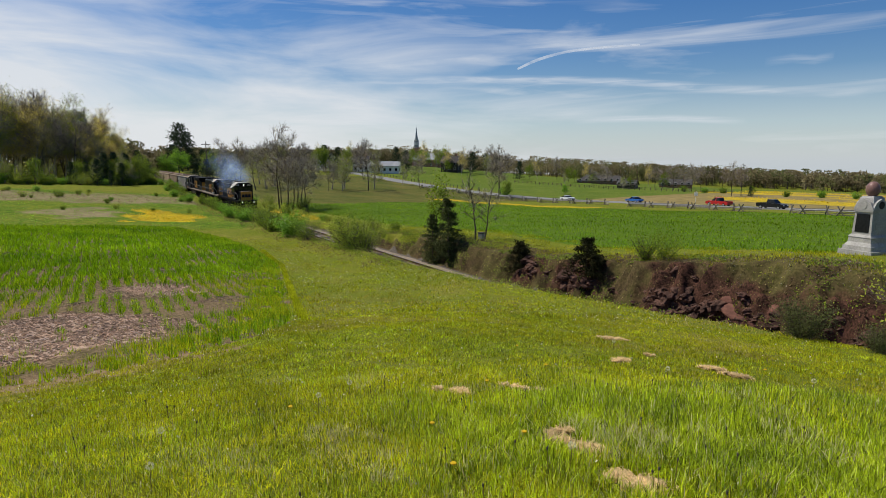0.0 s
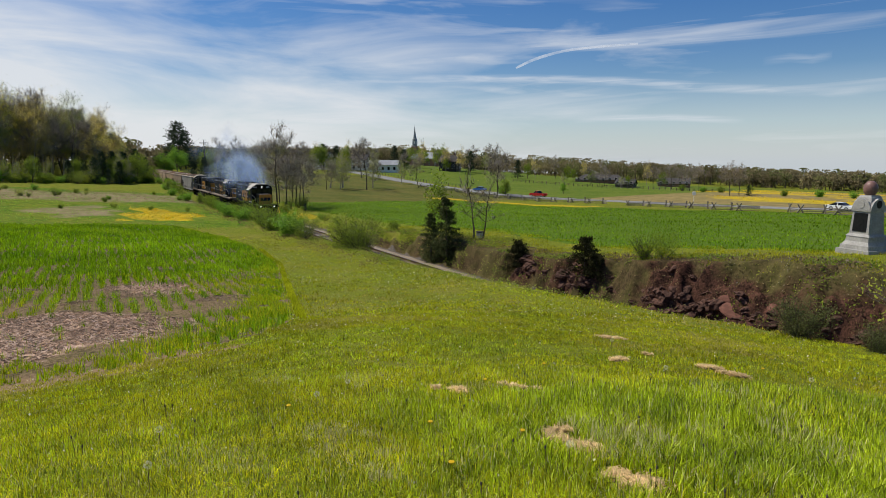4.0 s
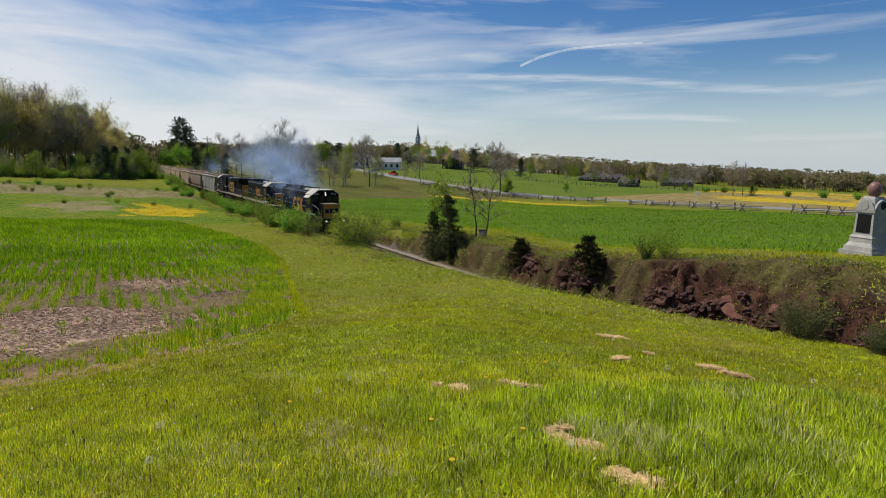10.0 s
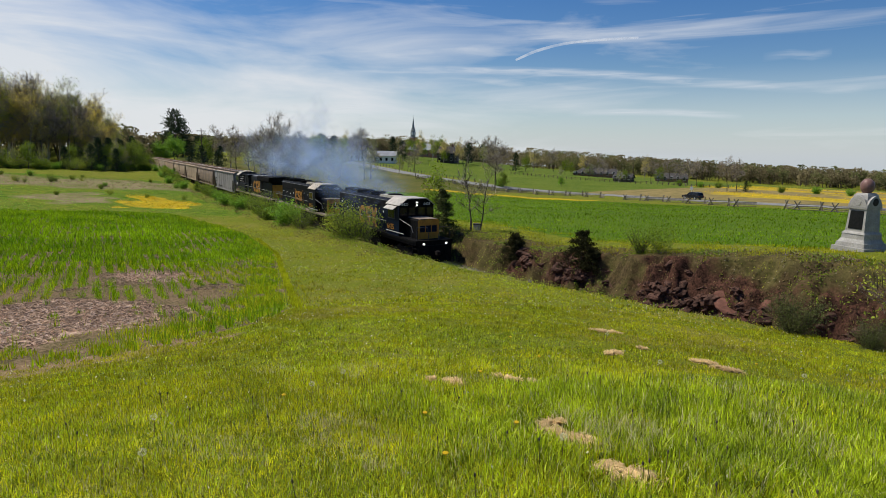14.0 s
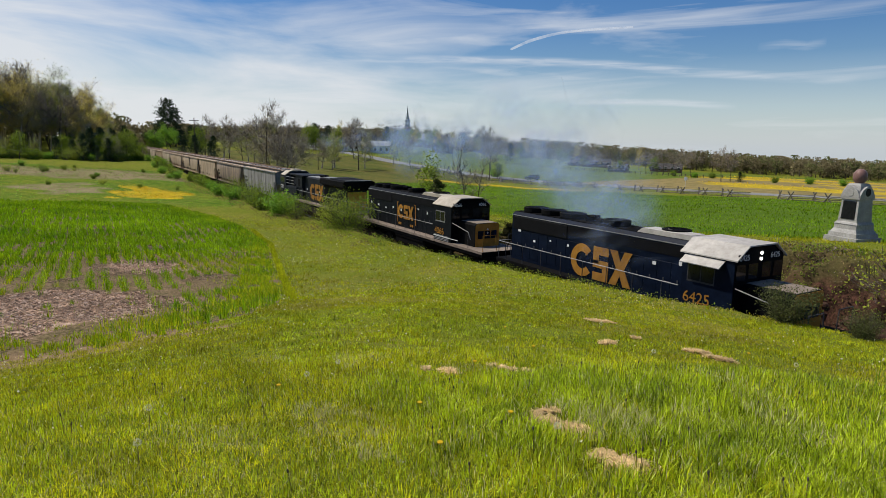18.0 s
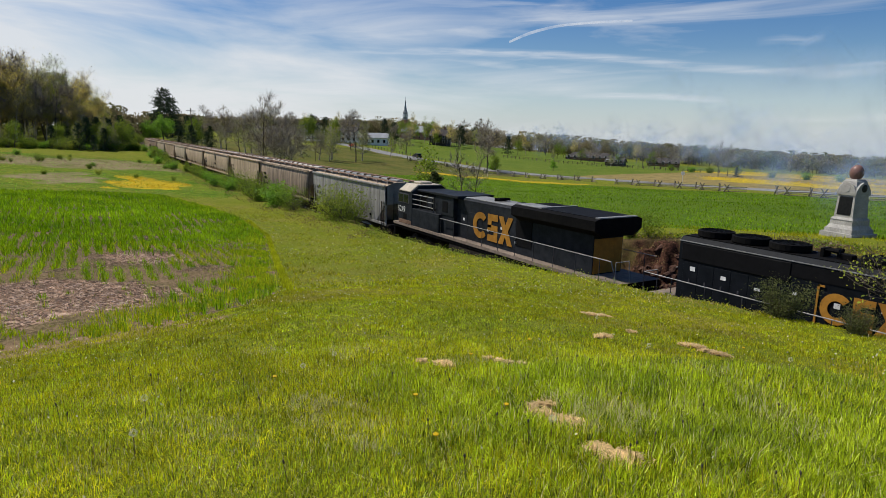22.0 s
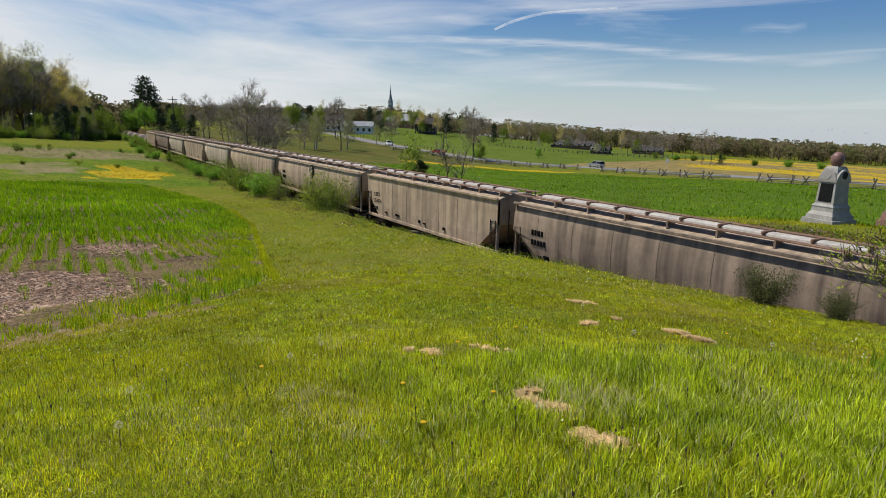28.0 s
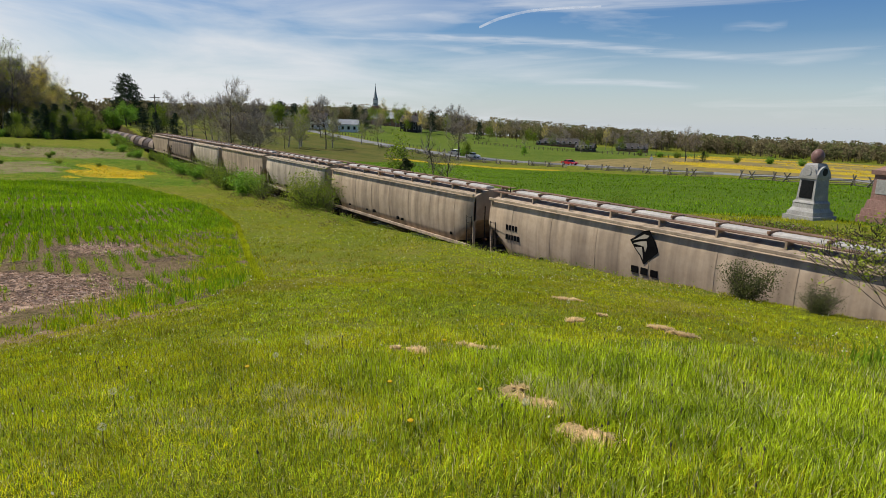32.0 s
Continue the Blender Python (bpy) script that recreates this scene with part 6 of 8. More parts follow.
    for p, x, y, s in ((olive[1], -203, 192, 0.55), (bare[0], -196, 190, 0.55), (olive[0], -217, 190, 0.6), (bare[2], -187, 176, 0.5), (young[0], -172, 178, 0.45), (olive[1], -176, 205, 0.6), (bare[1], -166, 205, 0.6), (tan[0], -190, 212, 0.5),
                       (tan[2], -222, 205, 0.5), (bare[0], -150, 190, 0.6), (young[1], -208, 180, 0.4)):
        plant(p, x, y, s)
    # more of the trees that stand among the houses and round the far lawns
    for p, x, y, s in ((olive[0], -285, 93, 1.0), (pine[1], -293, 100, 0.85), (olive[1], -285, 108, 1.05), (bare[0], -242, 99, 0.95), (bare[1], -234, 101, 0.6), (dark, -298, 141, 1.25), (bare[2], -269, 133, 0.6), (olive[0], -292, 153, 0.95),
                       (tan[1], -280, 155, 0.62), (olive[1], -268, 155.5, 0.6), (tan[0], -256, 156, 0.6), (bare[1], -278, 178, 0.85), (bare[0], -273, 186, 0.9), (bare[2], -163.7, 115, 0.72), (bush[1], -162.5, 115.5, 1.2), (tan[2], -235, 186, 0.5),
                       (bare[1], -237, 200, 0.7), (olive[0], -224, 200, 0.5), (bare[0], -186, 183, 0.5), (olive[1], -176, 186, 0.42), (bare[2], -165, 188, 0.55), (bare[0], -118, 168, 0.62), (bare[1], -117, 171, 0.55), (dark, -112.7, 169, 0.32),
                       (bare[2], -163, 196, 0.6), (bare[1], -146, 190, 0.6), (bush[0], -150, 186, 0.9), (bush[1], -142, 187, 0.8), (bush[2], -134, 186, 0.9), (bush[0], -106, 176, 0.8), (bush[1], -98, 180, 0.9), (bush[1], -90, 182, 0.8),
                       (tan[0], -352, 186, 0.8), (olive[1], -346, 176, 1.0), (tan[1], -350, 200, 0.75), (olive[0], -340, 190, 0.9)):
        plant(p, x, y, s)
    # by the cutting
    plant(cedar[0], -43.4, 25.2, 1.0)
    plant(cedar[1], -45.0, 24.6, 0.8)
    plant(crab, -45.9, 25.4, 1.08)
    plant(thin[0], -43.6, 28.0, 1.0)
    plant(thin[1], -42.9, 28.5, 0.92)
    for x, y, z in ((-33.8, 25.5, 0.95), (-34.4, 25.9, 0.6), (-27.4, 25.6, 1.0), (-26.5, 25.7, 0.7)):
        plant(clump, x, y, z)
    plant(scrub[0], -22.5, 26.8, 0.55)
    plant(scrub[0], -24.0, 26.9, 0.5)
    for k, (x, y, s) in enumerate(((-47, 18.7, 0.98), (-48.2, 18.5, 0.85), (-46.1, 18.8, 0.8), (-51, 18.5, 0.5))):
        plant(scrub[k % 2], x, y, s * 1.2)
    for k in range(19):
        u = k / 18
        plant(bush[k % 3] if k % 4 else scrub[k % 2], -56 - 62 * u + rng.uniform(-1.2, 1.2), 17.9 - 0.6 * u + rng.uniform(-1.4, 0.5), rng.uniform(0.78, 1.05) - 0.32 * u)
    for k in range(14):
        plant(bush[k % 3] if k % 3 else olive[k % 2], -118 - k * 4.5 + rng.uniform(-2, 2), 17.0 + rng.uniform(-3, 0.6), rng.uniform(0.5, 0.8) if k % 3 else rng.uniform(0.14, 0.22))
    for k in range(12):
        plant(scrub[k % 2] if k % 2 else bush[k % 3], -58 - 6 * k + rng.uniform(-2, 2), 25.6 + rng.uniform(0, 1.5), rng.uniform(0.3, 0.6))
    for k in range(22):
        plant(rng.choice([bush[0], bush[1], scrub[0], scrub[1]]), rng.uniform(-138, -96), rng.uniform(-16, 14), rng.uniform(0.2, 0.42))
    clear_protos(protos)

    # young cedars and a leafy sapling on the near edge of the cutting
    sap = [shrub("young_cedar_bush", "small feathery young cedar bush on the grassy edge of the cutting", 81, 1.2, 1.45, M_CEDAR_YOUNG, 6000, 0.055, 70)]
    plant(sap[0], -9.3, 16.7, 1.0)
    plant(sap[0], -7.25, 16.5, 0.66)
    clear_protos(sap)
    sapling = broad_tree("sapling", "slender sapling with fresh bright green leaves", 91, 2.5, 1.7, M_LEAF_Y, 1900, 0.085, 0.10, thinnest=0.006, low=0.12, trunk=0.03)
    sapling.matrix_basis = Matrix.Translation((-5.7, 16.5, ground_z(-5.7, 16.5)))


plants()


LEAVES = 230


def far_woods(name, label, line, rows, depth, seed, mats):
    """A distant belt of woodland, joined: trunks and clumped crowns."""
    rng = np.random.default_rng(seed)
    cs, tr = [], Shape()
    pts = np.array(line, float)
    seg = np.r_[0, np.cumsum(np.hypot(*np.diff(pts[:, :2], axis=0).T))]
    for k in range(rows):
        s = rng.uniform(0, seg[-1])
        x, y, h = (np.interp(s, seg, pts[:, i]) for i in range(3))
        back = rng.uniform(0, depth)
        n_ = np.array([x, y]) / math.hypot(x, y)
        x, y = x + n_[0] * back, y + n_[1] * back
        z = ground_z(x, y)
        h = h * rng.uniform(0.88, 1.08)
        w = h * rng.uniform(0.30, 0.46)
        m = LEAVES
        p = rng.normal(size=(m, 3))
        p /= np.linalg.norm(p, axis=1)[:, None]
        p *= rng.uniform(0.35, 1.0, m)[:, None] ** 0.6
        lumps = rng.normal(size=(7, 3)) * 0.55
        p = p * 0.55 + lumps[rng.integers(0, 7, m)]
        p[:, 2] = np.clip(p[:, 2], -1.25, 1.1 + 0.15 * rng.random(m))
        cs.append(np.c_[x + p[:, 0] * w, y + p[:, 1] * w, z + h * 0.52 + p[:, 2] * h * 0.36])
        tr.rod((x, y, z - 0.5), (x + rng.normal() * 0.3, y + rng.normal() * 0.3, z + h * 0.8), 0.22, 0.06, 4)
    ob = thing(name, label, "woodland")
    ob["kind"] = "stuff"
    c = np.concatenate(cs)
    pick = (np.arange(len(c)) // LEAVES) % len(mats)
    c, pick = c[c[:, 2] > -12], pick[c[:, 2] > -12]
    for i, m in enumerate(mats):
        tagged(part("crowns", leaf_mesh("crowns", c[pick == i], 1.15, m, seed + i, 0.8), m, ob), kind="stuff")
    tagged(part("trunks", tr, M_BARK, ob), kind="stuff")
    return ob


far_woods("far_woods", "distant belt of mixed spring woodland", [(-470, 215, 17), (-420, 275, 17), (-330, 330, 14), (-240, 345, 11.5), (-150, 355, 9.5), (-60, 360, 9.5), (60, 360, 10)], 900, 90, 7, [M_FARWOOD, M_FARWOOD_G, M_FARWOOD])
far_woods("village_woods", "distant trees behind the village", [(-560, 60, 12), (-480, 130, 12), (-440, 210, 12.5), (-430, 260, 13)], 190, 70, 8, [M_FARWOOD_G, M_FARWOOD, M_FARWOOD])
far_woods("village_belt", "trees close behind the village houses", [(-420, 62, 9.5), (-432, 120, 11.5), (-430, 180, 12), (-418, 232, 12.5), (-400, 275, 12.5)], 300, 40, 12, [M_FARWOOD, M_FARWOOD_G, M_FARWOOD])
far_woods("left_woods", "wooded hill behind the meadow", [(-205, -75, 15), (-222, -20, 15), (-250, 8, 11), (-270, 30, 9), (-300, 50, 9)], 260, 45, 9, [M_FARWOOD, M_FARWOOD_G, M_FARWOOD])


# ---- road, fences ----
ROAD = [(400, 88), (140, 104), (40, 112), (-10, 116), (-45, 117.5), (-72, 118), (-95, 119), (-120, 120), (-145, 120), (-165, 114), (-182, 107.5), (-206, 109), (-237, 112), (-268, 110), (-300, 104), (-420, 92), (-640, 66)]


def road_point(x):
    xs = [p[0] for p in ROAD][::-1]
    ys = [p[1] for p in ROAD][::-1]
    return float(np.interp(x, xs, ys))


def road_height(x, y):
    return max(ground_z(x, y + d) for d in (-3, -1.5, 0, 1.5, 3)) + 0.06


def smooth_road_y(x):
    return sum(road_point(x + d) for d in (-9, -4.5, 0, 4.5, 9)) / 5


def road():
    xs = np.arange(-630, 392, 3.5)
    rings = []
    hs = [road_height(x, smooth_road_y(x)) for x in xs]
    hs = np.convolve(np.pad(hs, 3, mode="edge"), np.ones(7) / 7, "valid")
    for x, h_ in zip(xs, hs):
        y = smooth_road_y(x)
        rings.append([(x, y - 3.4, h_), (x, y + 3.4, h_), (x, y + 3.9, h_ - 0.9), (x, y - 3.9, h_ - 0.9)])
    tagged(part("road", Shape().loft(rings), M_ASPHALT, None), "pale grey country road along the field", "road", kind="structure")
    return xs, hs


ROAD_X, ROAD_Z = road()


def fence():
    ob = thing("rail_fence", "weathered split-rail fence with crossed stakes along the road", "fence")
    xs = np.arange(-190, 4, 3.25)
    ys = [float(np.interp(x, [-190, -160, -120, -88, -45, 4], [100.5, 105.5, 106.5, 105.0, 91.5, 72.0])) for x in xs]
    rail = Shape()
    rail.rod((-1.85, 0, 0), (1.85, 0, 0.0), 0.06, 0.05, 5)
    rail_me = rail.mesh("rail")
    rail_me.materials.append(M_FENCE)
    stake = Shape().rod((-0.55, 0, -0.1), (0.42, 0, 1.38), 0.11, 0.095, 5).mesh("stake")
    stake.materials.append(M_FENCE)
    rng = random.Random(2)
    for k in range(len(xs) - 1):
        if 26 <= k <= 27 or 39 <= k <= 40:
            continue
        zig = 0.8 if k % 2 else -0.8
        a = Vector((xs[k], ys[k] + zig, ground_z(xs[k], ys[k])))
        b = Vector((xs[k + 1], ys[k + 1] - zig, ground_z(xs[k + 1], ys[k + 1])))
        yaw = math.atan2(b.y - a.y, b.x - a.x)
        tilt = -math.atan2(b.z - a.z, (b - a).length)
        for h_ in (0.14, 0.38, 0.62, 0.86):
            o = part("rail", rail_me, M_FENCE, ob)
            o.matrix_basis = Matrix.Translation((a + b) / 2 + Vector((0, 0, h_ + rng.uniform(-0.04, 0.04)))) @ Euler((rng.uniform(0, 1.2), tilt, yaw + rng.uniform(-0.02, 0.02))).to_matrix().to_4x4()
        for s in (0, math.pi):
            o = part("stake", stake, M_FENCE, ob)
            o.matrix_basis = Matrix.Translation(a) @ Matrix.Rotation(yaw + s + rng.uniform(-0.15, 0.15), 4, "Z")


fence()


def field_posts():
    ob = thing("post_fence", "row of low pale fence posts in the far field", "fence")
    post = Shape().box(-0.09, 0.09, -0.09, 0.09, -0.2, 1.15, 0.02).mesh("post")
    post.materials.append(M_FENCE)
    for k in range(44):
        x, y = -215 + k * 1.9, 158 + k * 0.75
        part("post", post, M_FENCE, ob).matrix_basis = Matrix.Translation((x, y, ground_z(x, y)))
    line = Shape()
    for h_ in (0.5, 0.95):
        for k in range(43):
            x, y = -215 + k * 1.9, 158 + k * 0.75
            line.rod((x, y, ground_z(x, y) + h_), (x + 1.9, y + 0.75, ground_z(x + 1.9, y + 0.75) + h_), 0.04, n=4)
    part("wire", line, M_FENCE, ob)
    ob = thing("roadside_fence", "low wooden fence along the road to the village", "fence")
    for k in range(46):
        x = -300 + k * 2.9
        y = smooth_road_y(x) + 6.0
        part("post", post, M_FENCE, ob).matrix_basis = Matrix.Translation((x, y, ground_z(x, y)))


field_posts()


# ---- monuments ----
def tiers(ob, spec, material):
    for name, w0, w1, d0, d1, z0, z1 in spec:
        part(name, Shape().loft([[(-w0, -d0, z0), (w0, -d0, z0), (w0, d0, z0), (-w0, d0, z0)], [(-w1, -d1, z1), (w1, -d1, z1), (w1, d1, z1), (-w1, d1, z1)]]), material, ob)


def monument():
    x, y = -15.39, 32.59
    ob = thing("stone_monument", "grey granite monument with bronze plaque and red ball on top", "monument")
    tiers(ob, [("base_step", 1.24, 1.22, 1.24, 1.22, -0.3, 0.26), ("second_step", 1.06, 1.03, 1.06, 1.03, 0.26, 0.50), ("base_chamfer", 0.98, 0.84, 0.98, 0.84, 0.50, 0.70), ("plinth", 0.84, 0.82, 0.84, 0.82, 0.70, 0.98), ("moulding", 0.86, 0.74, 0.86, 0.74, 0.98, 1.12),
               ("shaft", 0.71, 0.63, 0.71, 0.63, 1.12, 2.38), ("collar", 0.70, 0.72, 0.70, 0.72, 2.38, 2.50)], M_GRANITE)
    for k in range(4):
        rot = Matrix.Rotation(k * math.pi / 2, 4, "Z")
        s = Shape().loft([[tuple(rot @ Vector((px, yy, pz))) for px, pz in ((-0.68, 2.50), (0.68, 2.50), (0.66, 2.62), (0.45, 2.92), (0.2, 3.06), (0, 3.10), (-0.2, 3.06), (-0.45, 2.92), (-0.66, 2.62))] for yy in (-0.72, -0.55)])
        part("gable", s, M_GRANITE, ob)
        if k in (0, 1):
            part("medallion", Shape().loft([[tuple(rot @ Vector((0.24 * math.cos(a), yy, 2.78 + 0.22 * math.sin(a)))) for a in np.linspace(0, 6.283, 18, endpoint=False)] for yy in (-0.75, -0.71)]), M_BRONZE if k == 1 else M_GRANITE, ob)
    tiers(ob, [("cap", 0.60, 0.50, 0.60, 0.50, 2.50, 3.16), ("cap_top", 0.46, 0.40, 0.46, 0.40, 3.16, 3.26)], M_GRANITE)
    part("plaque", Shape().loft([[(-0.50, -0.735, 1.26), (0.50, -0.735, 1.26), (0.47, -0.675, 2.28), (-0.47, -0.675, 2.28)], [(-0.50, -0.69, 1.26), (0.50, -0.69, 1.26), (0.47, -0.62, 2.28), (-0.47, -0.62, 2.28)]]), M_BRONZE, ob, "dark bronze plaque")
    for k in range(6):
        part("inscription", Shape().box(0.715 - k * 0.008, 0.735 - k * 0.008, -0.38, 0.38 - 0.1 * (k % 2), 1.45 + k * 0.13, 1.50 + k * 0.13), M_GRANITE, ob, "illegible carved line")
    ball = Shape().lathe((0, 0, 3.62), [(0.02, -0.44), *[(0.44 * math.cos(a), 0.44 * math.sin(a)) for a in np.linspace(-1.35, 1.35, 12)], (0.02, 0.44)], 24)
    part("ball", ball, M_GRANITE_RED, ob, "polished red granite ball", smooth=True)
    ob.matrix_basis = pose(x, y, ground_z(x, y), 0, 0, -12) @ Matrix.Diagonal((0.70, 0.70, 0.87, 1))
    o2 = thing("stone_monument", "smaller reddish-brown granite monument on stepped base", "monument")
    tiers(o2, [("base_step", 0.90, 0.88, 0.90, 0.88, -0.3, 0.28), ("second_step", 0.78, 0.74, 0.78, 0.74, 0.28, 0.58), ("plinth", 0.68, 0.60, 0.68, 0.60, 0.58, 0.95), ("shaft", 0.52, 0.48, 0.52, 0.48, 0.95, 2.0), ("cap", 0.60, 0.62, 0.60, 0.62, 2.0, 2.18), ("cap_top", 0.52, 0.10, 0.52, 0.10, 2.18, 2.42)], M_GRANITE_BROWN)
    part("plaque", Shape().box(-0.32, 0.32, -0.53, -0.50, 1.2, 1.8, 0.01), M_GRANITE, o2, "pale inscription panel")
    o2.matrix_basis = pose(-13.1, 35.2, ground_z(-13.1, 35.2), 0, 0, -10) @ Matrix.Diagonal((0.95, 0.95, 1.2, 1))
    o3 = thing("marker_post", "small stone marker beside the cutting", "marker stone")
    part("stone", Shape().box(-0.4, 0.4, -0.25, 0.25, -0.1, 0.55, 0.05), M_GRANITE, o3)
    part("cap", Shape().box(-0.44, 0.44, -0.29, 0.29, 0.55, 0.68, 0.03), M_SHINGLE, o3)
    o3.matrix_basis = pose(-43.6, 28.6, ground_z(-43.6, 28.6), 0, 0, 20) @ Matrix.Diagonal((0.6, 0.7, 0.85, 1))


monument()


# ---- village ----
def house(name, label, x, y, yaw, w, d, h, wall, roof, rise=2.4, rows=2, cols=4, chimney=True, porch=False, hip=0.0):
    ob = thing(name, label, "church" if "church" in name else "house", "village houses" if name == "house" else "")
    wl_ = Shape().loft([[(-w / 2, -d / 2, -1.5), (w / 2, -d / 2, -1.5), (w / 2, d / 2, -1.5), (-w / 2, d / 2, -1.5)], [(-w / 2, -d / 2, h), (w / 2, -d / 2, h), (w / 2, d / 2, h), (-w / 2, d / 2, h)]])
    wl_.loft([[(-w / 2, -d / 2, h), (-w / 2, d / 2, h), (-w / 2, 0, h + rise * 0.98)], [(w / 2, -d / 2, h), (w / 2, d / 2, h), (w / 2, 0, h + rise * 0.98)]]) if not hip else None
    walls = part("wall", wl_, wall, ob)
    rf = Shape()
    e = 0.4
    for s in (-1, 1):
        rf.loft([[(-w / 2 - e, s * (d / 2 + e), h - 0.3), (w / 2 + e, s * (d / 2 + e), h - 0.3), (w / 2 + e - hip, 0, h + rise), (-w / 2 - e + hip, 0, h + rise)], [(-w / 2 - e, s * (d / 2 + e), h - 0.1), (w / 2 + e, s * (d / 2 + e), h - 0.1), (w / 2 + e - hip, 0, h + rise + 0.2), (-w / 2 - e + hip, 0, h + rise + 0.2)]])
    if hip:
        for s in (-1, 1):
            rf.loft([[(s * (w / 2 + e), -d / 2 - e, h - 0.3), (s * (w / 2 + e), d / 2 + e, h - 0.3), (s * (w / 2 + e - hip), 0, h + rise)], [(s * (w / 2 + e), -d / 2 - e, h - 0.1), (s * (w / 2 + e), d / 2 + e, h - 0.1), (s * (w / 2 + e - hip), 0, h + rise + 0.2)]])
    roof_ob = part("roof", rf, roof, ob)
    if chimney:
        part("chimney", Shape().box(w * 0.22, w * 0.22 + 0.8, -0.4, 0.4, h + rise - 1.0, h + rise + 1.3, 0.05), M_BRICK, roof_ob)
    for r_ in range(rows):
        for c in range(cols):
            for s in (-1, 1):
                px = -w / 2 + (c + 0.5) * w / cols
                z = 0.9 + r_ * (h / rows)
                fr = part("window", Shape().box(px - 0.55, px + 0.55, s * d / 2 - 0.06, s * d / 2 + 0.06, z, z + 1.5, 0.02), M_CLAP if wall is not M_CLAP else M_SHINGLE, ob)
                part("pane", Shape().box(px - 0.45, px + 0.45, s * d / 2 - 0.075, s * d / 2 + 0.075, z + 0.1, z + 1.4), M_GLASS, fr)
        for s in (-1, 1):
            z = 0.9 + r_ * (h / rows)
            for c in (-1, 1):
                fr = part("window", Shape().box(s * w / 2 - 0.06, s * w / 2 + 0.06, c * d * 0.25 - 0.5, c * d * 0.25 + 0.5, z, z + 1.5, 0.02), M_CLAP if wall is not M_CLAP else M_SHINGLE, ob)
                part("pane", Shape().box(s * w / 2 - 0.075, s * w / 2 + 0.075, c * d * 0.25 - 0.4, c * d * 0.25 + 0.4, z + 0.1, z + 1.4), M_GLASS, fr)
    ob.matrix_basis = pose(x, y, ground_z(x, y), 0, 0, yaw)
    return ob


def village():
    house("barn", "long barn with pale worn roof", -262, 72, 70, 14, 9, 3.2, M_BRICK, M_SHINGLE_TAN, 3.6, 1, 3, False)
    house("house", "white clapboard house with steep grey gables", -299, 103, 20, 8, 7, 5.6, M_CLAP, M_SHINGLE, 3.0, 2, 3)
    house("house", "white two-storey house with grey roof", -290, 118, 60, 8, 8, 5.2, M_CLAP, M_SHINGLE, 2.4, 2, 3)
    house("house", "low white house with pale roof", -276, 125, 55, 14, 8, 3.4, M_CLAP, M_SPIRE, 2.0, 1, 5, False)
    house("house", "dark timber house with white-framed windows", -272, 160, 40, 9, 8, 4.6, M_DARKWOOD, M_SHINGLE, 3.2, 2, 3)
    house("lodge", "long low brick lodge with wide hipped roof", -211, 205, 45, 22, 11, 1.6, M_BRICK, M_SHINGLE, 2.0, 1, 8, False, hip=4)
    house("house", "low dark roadside house with grey roof", -178, 187, 30, 7, 6, 1.6, M_DARKWOOD, M_SHINGLE, 1.4, 1, 4, False)
    house("house", "grey-roofed house with brick chimney behind the field", -182, 220, 40, 13, 8, 1.7, M_BRICK, M_SHINGLE, 2.0, 1, 5, True)
    x, y = -373, 202
    ch = house("church_hall", "church with tall grey steeple above the trees", x, y, 30, 22, 12, 5, M_BRICK, M_SPIRE, 4, 1, 5, False)
    t = part("tower", Shape().box(-13, -9, -2, 2, -1.5, 13.2, 0.1), M_BRICK, ch)
    b = part("belfry", Shape().lathe((-11, 0, 13.2), [(2.2, 0), (2.1, 0.3), (1.7, 0.5), (1.6, 4.6), (1.85, 4.8), (1.2, 5.6)], 8), M_SPIRE, ch, "pale grey octagonal belfry")
    for k in range(8):
        a = radians(k * 45 + 22.5)
        part("louvre", Shape().box(-11 + 1.52 * math.cos(a) - 0.28, -11 + 1.52 * math.cos(a) + 0.28, 1.52 * math.sin(a) - 0.28, 1.52 * math.sin(a) + 0.28, 15.0, 17.0, 0.05), M_CLAP, b)
    part("spire", Shape().lathe((-11, 0, 18.8), [(1.3, 0), (0.9, 1.6), (0.45, 4.8), (0.05, 8.6)], 8), M_SPIRE, ch, "slim grey spire")
    part("finial", Shape().rod((-11, 0, 27.2), (-11, 0, 28.6), 0.08, 0.04, 6), M_SPIRE, ch)
    # pole in front of the far lawn
    for px, py in ((-100, 128.5),):
        pl = thing("flag_post", "small white post beside the road", "post")
        part("pole", Shape().rod((0, 0, -0.2), (0, 0, 3.0), 0.06, 0.05, 6), M_CLAP, pl)
        part("board", Shape().box(-0.4, 0.4, -0.03, 0.03, 1.9, 2.7, 0.01), M_CLAP, pl)
        pl.matrix_basis = pose(px, py, ground_z(px, py), 0, 0, 30)
    up = thing("utility_pole", "wooden utility pole with crossarm above the trees", "utility pole")
    part("pole", Shape().rod((0, 0, -0.5), (0, 0, 11.5), 0.16, 0.11, 8), M_BARK, up)
    part("crossarm", Shape().box(-1.3, 1.3, -0.07, 0.07, 10.6, 10.8, 0.01), M_BARK, up)
    up.matrix_basis = pose(-190, 29, ground_z(-190, 29), 0, 0, 70)


village()


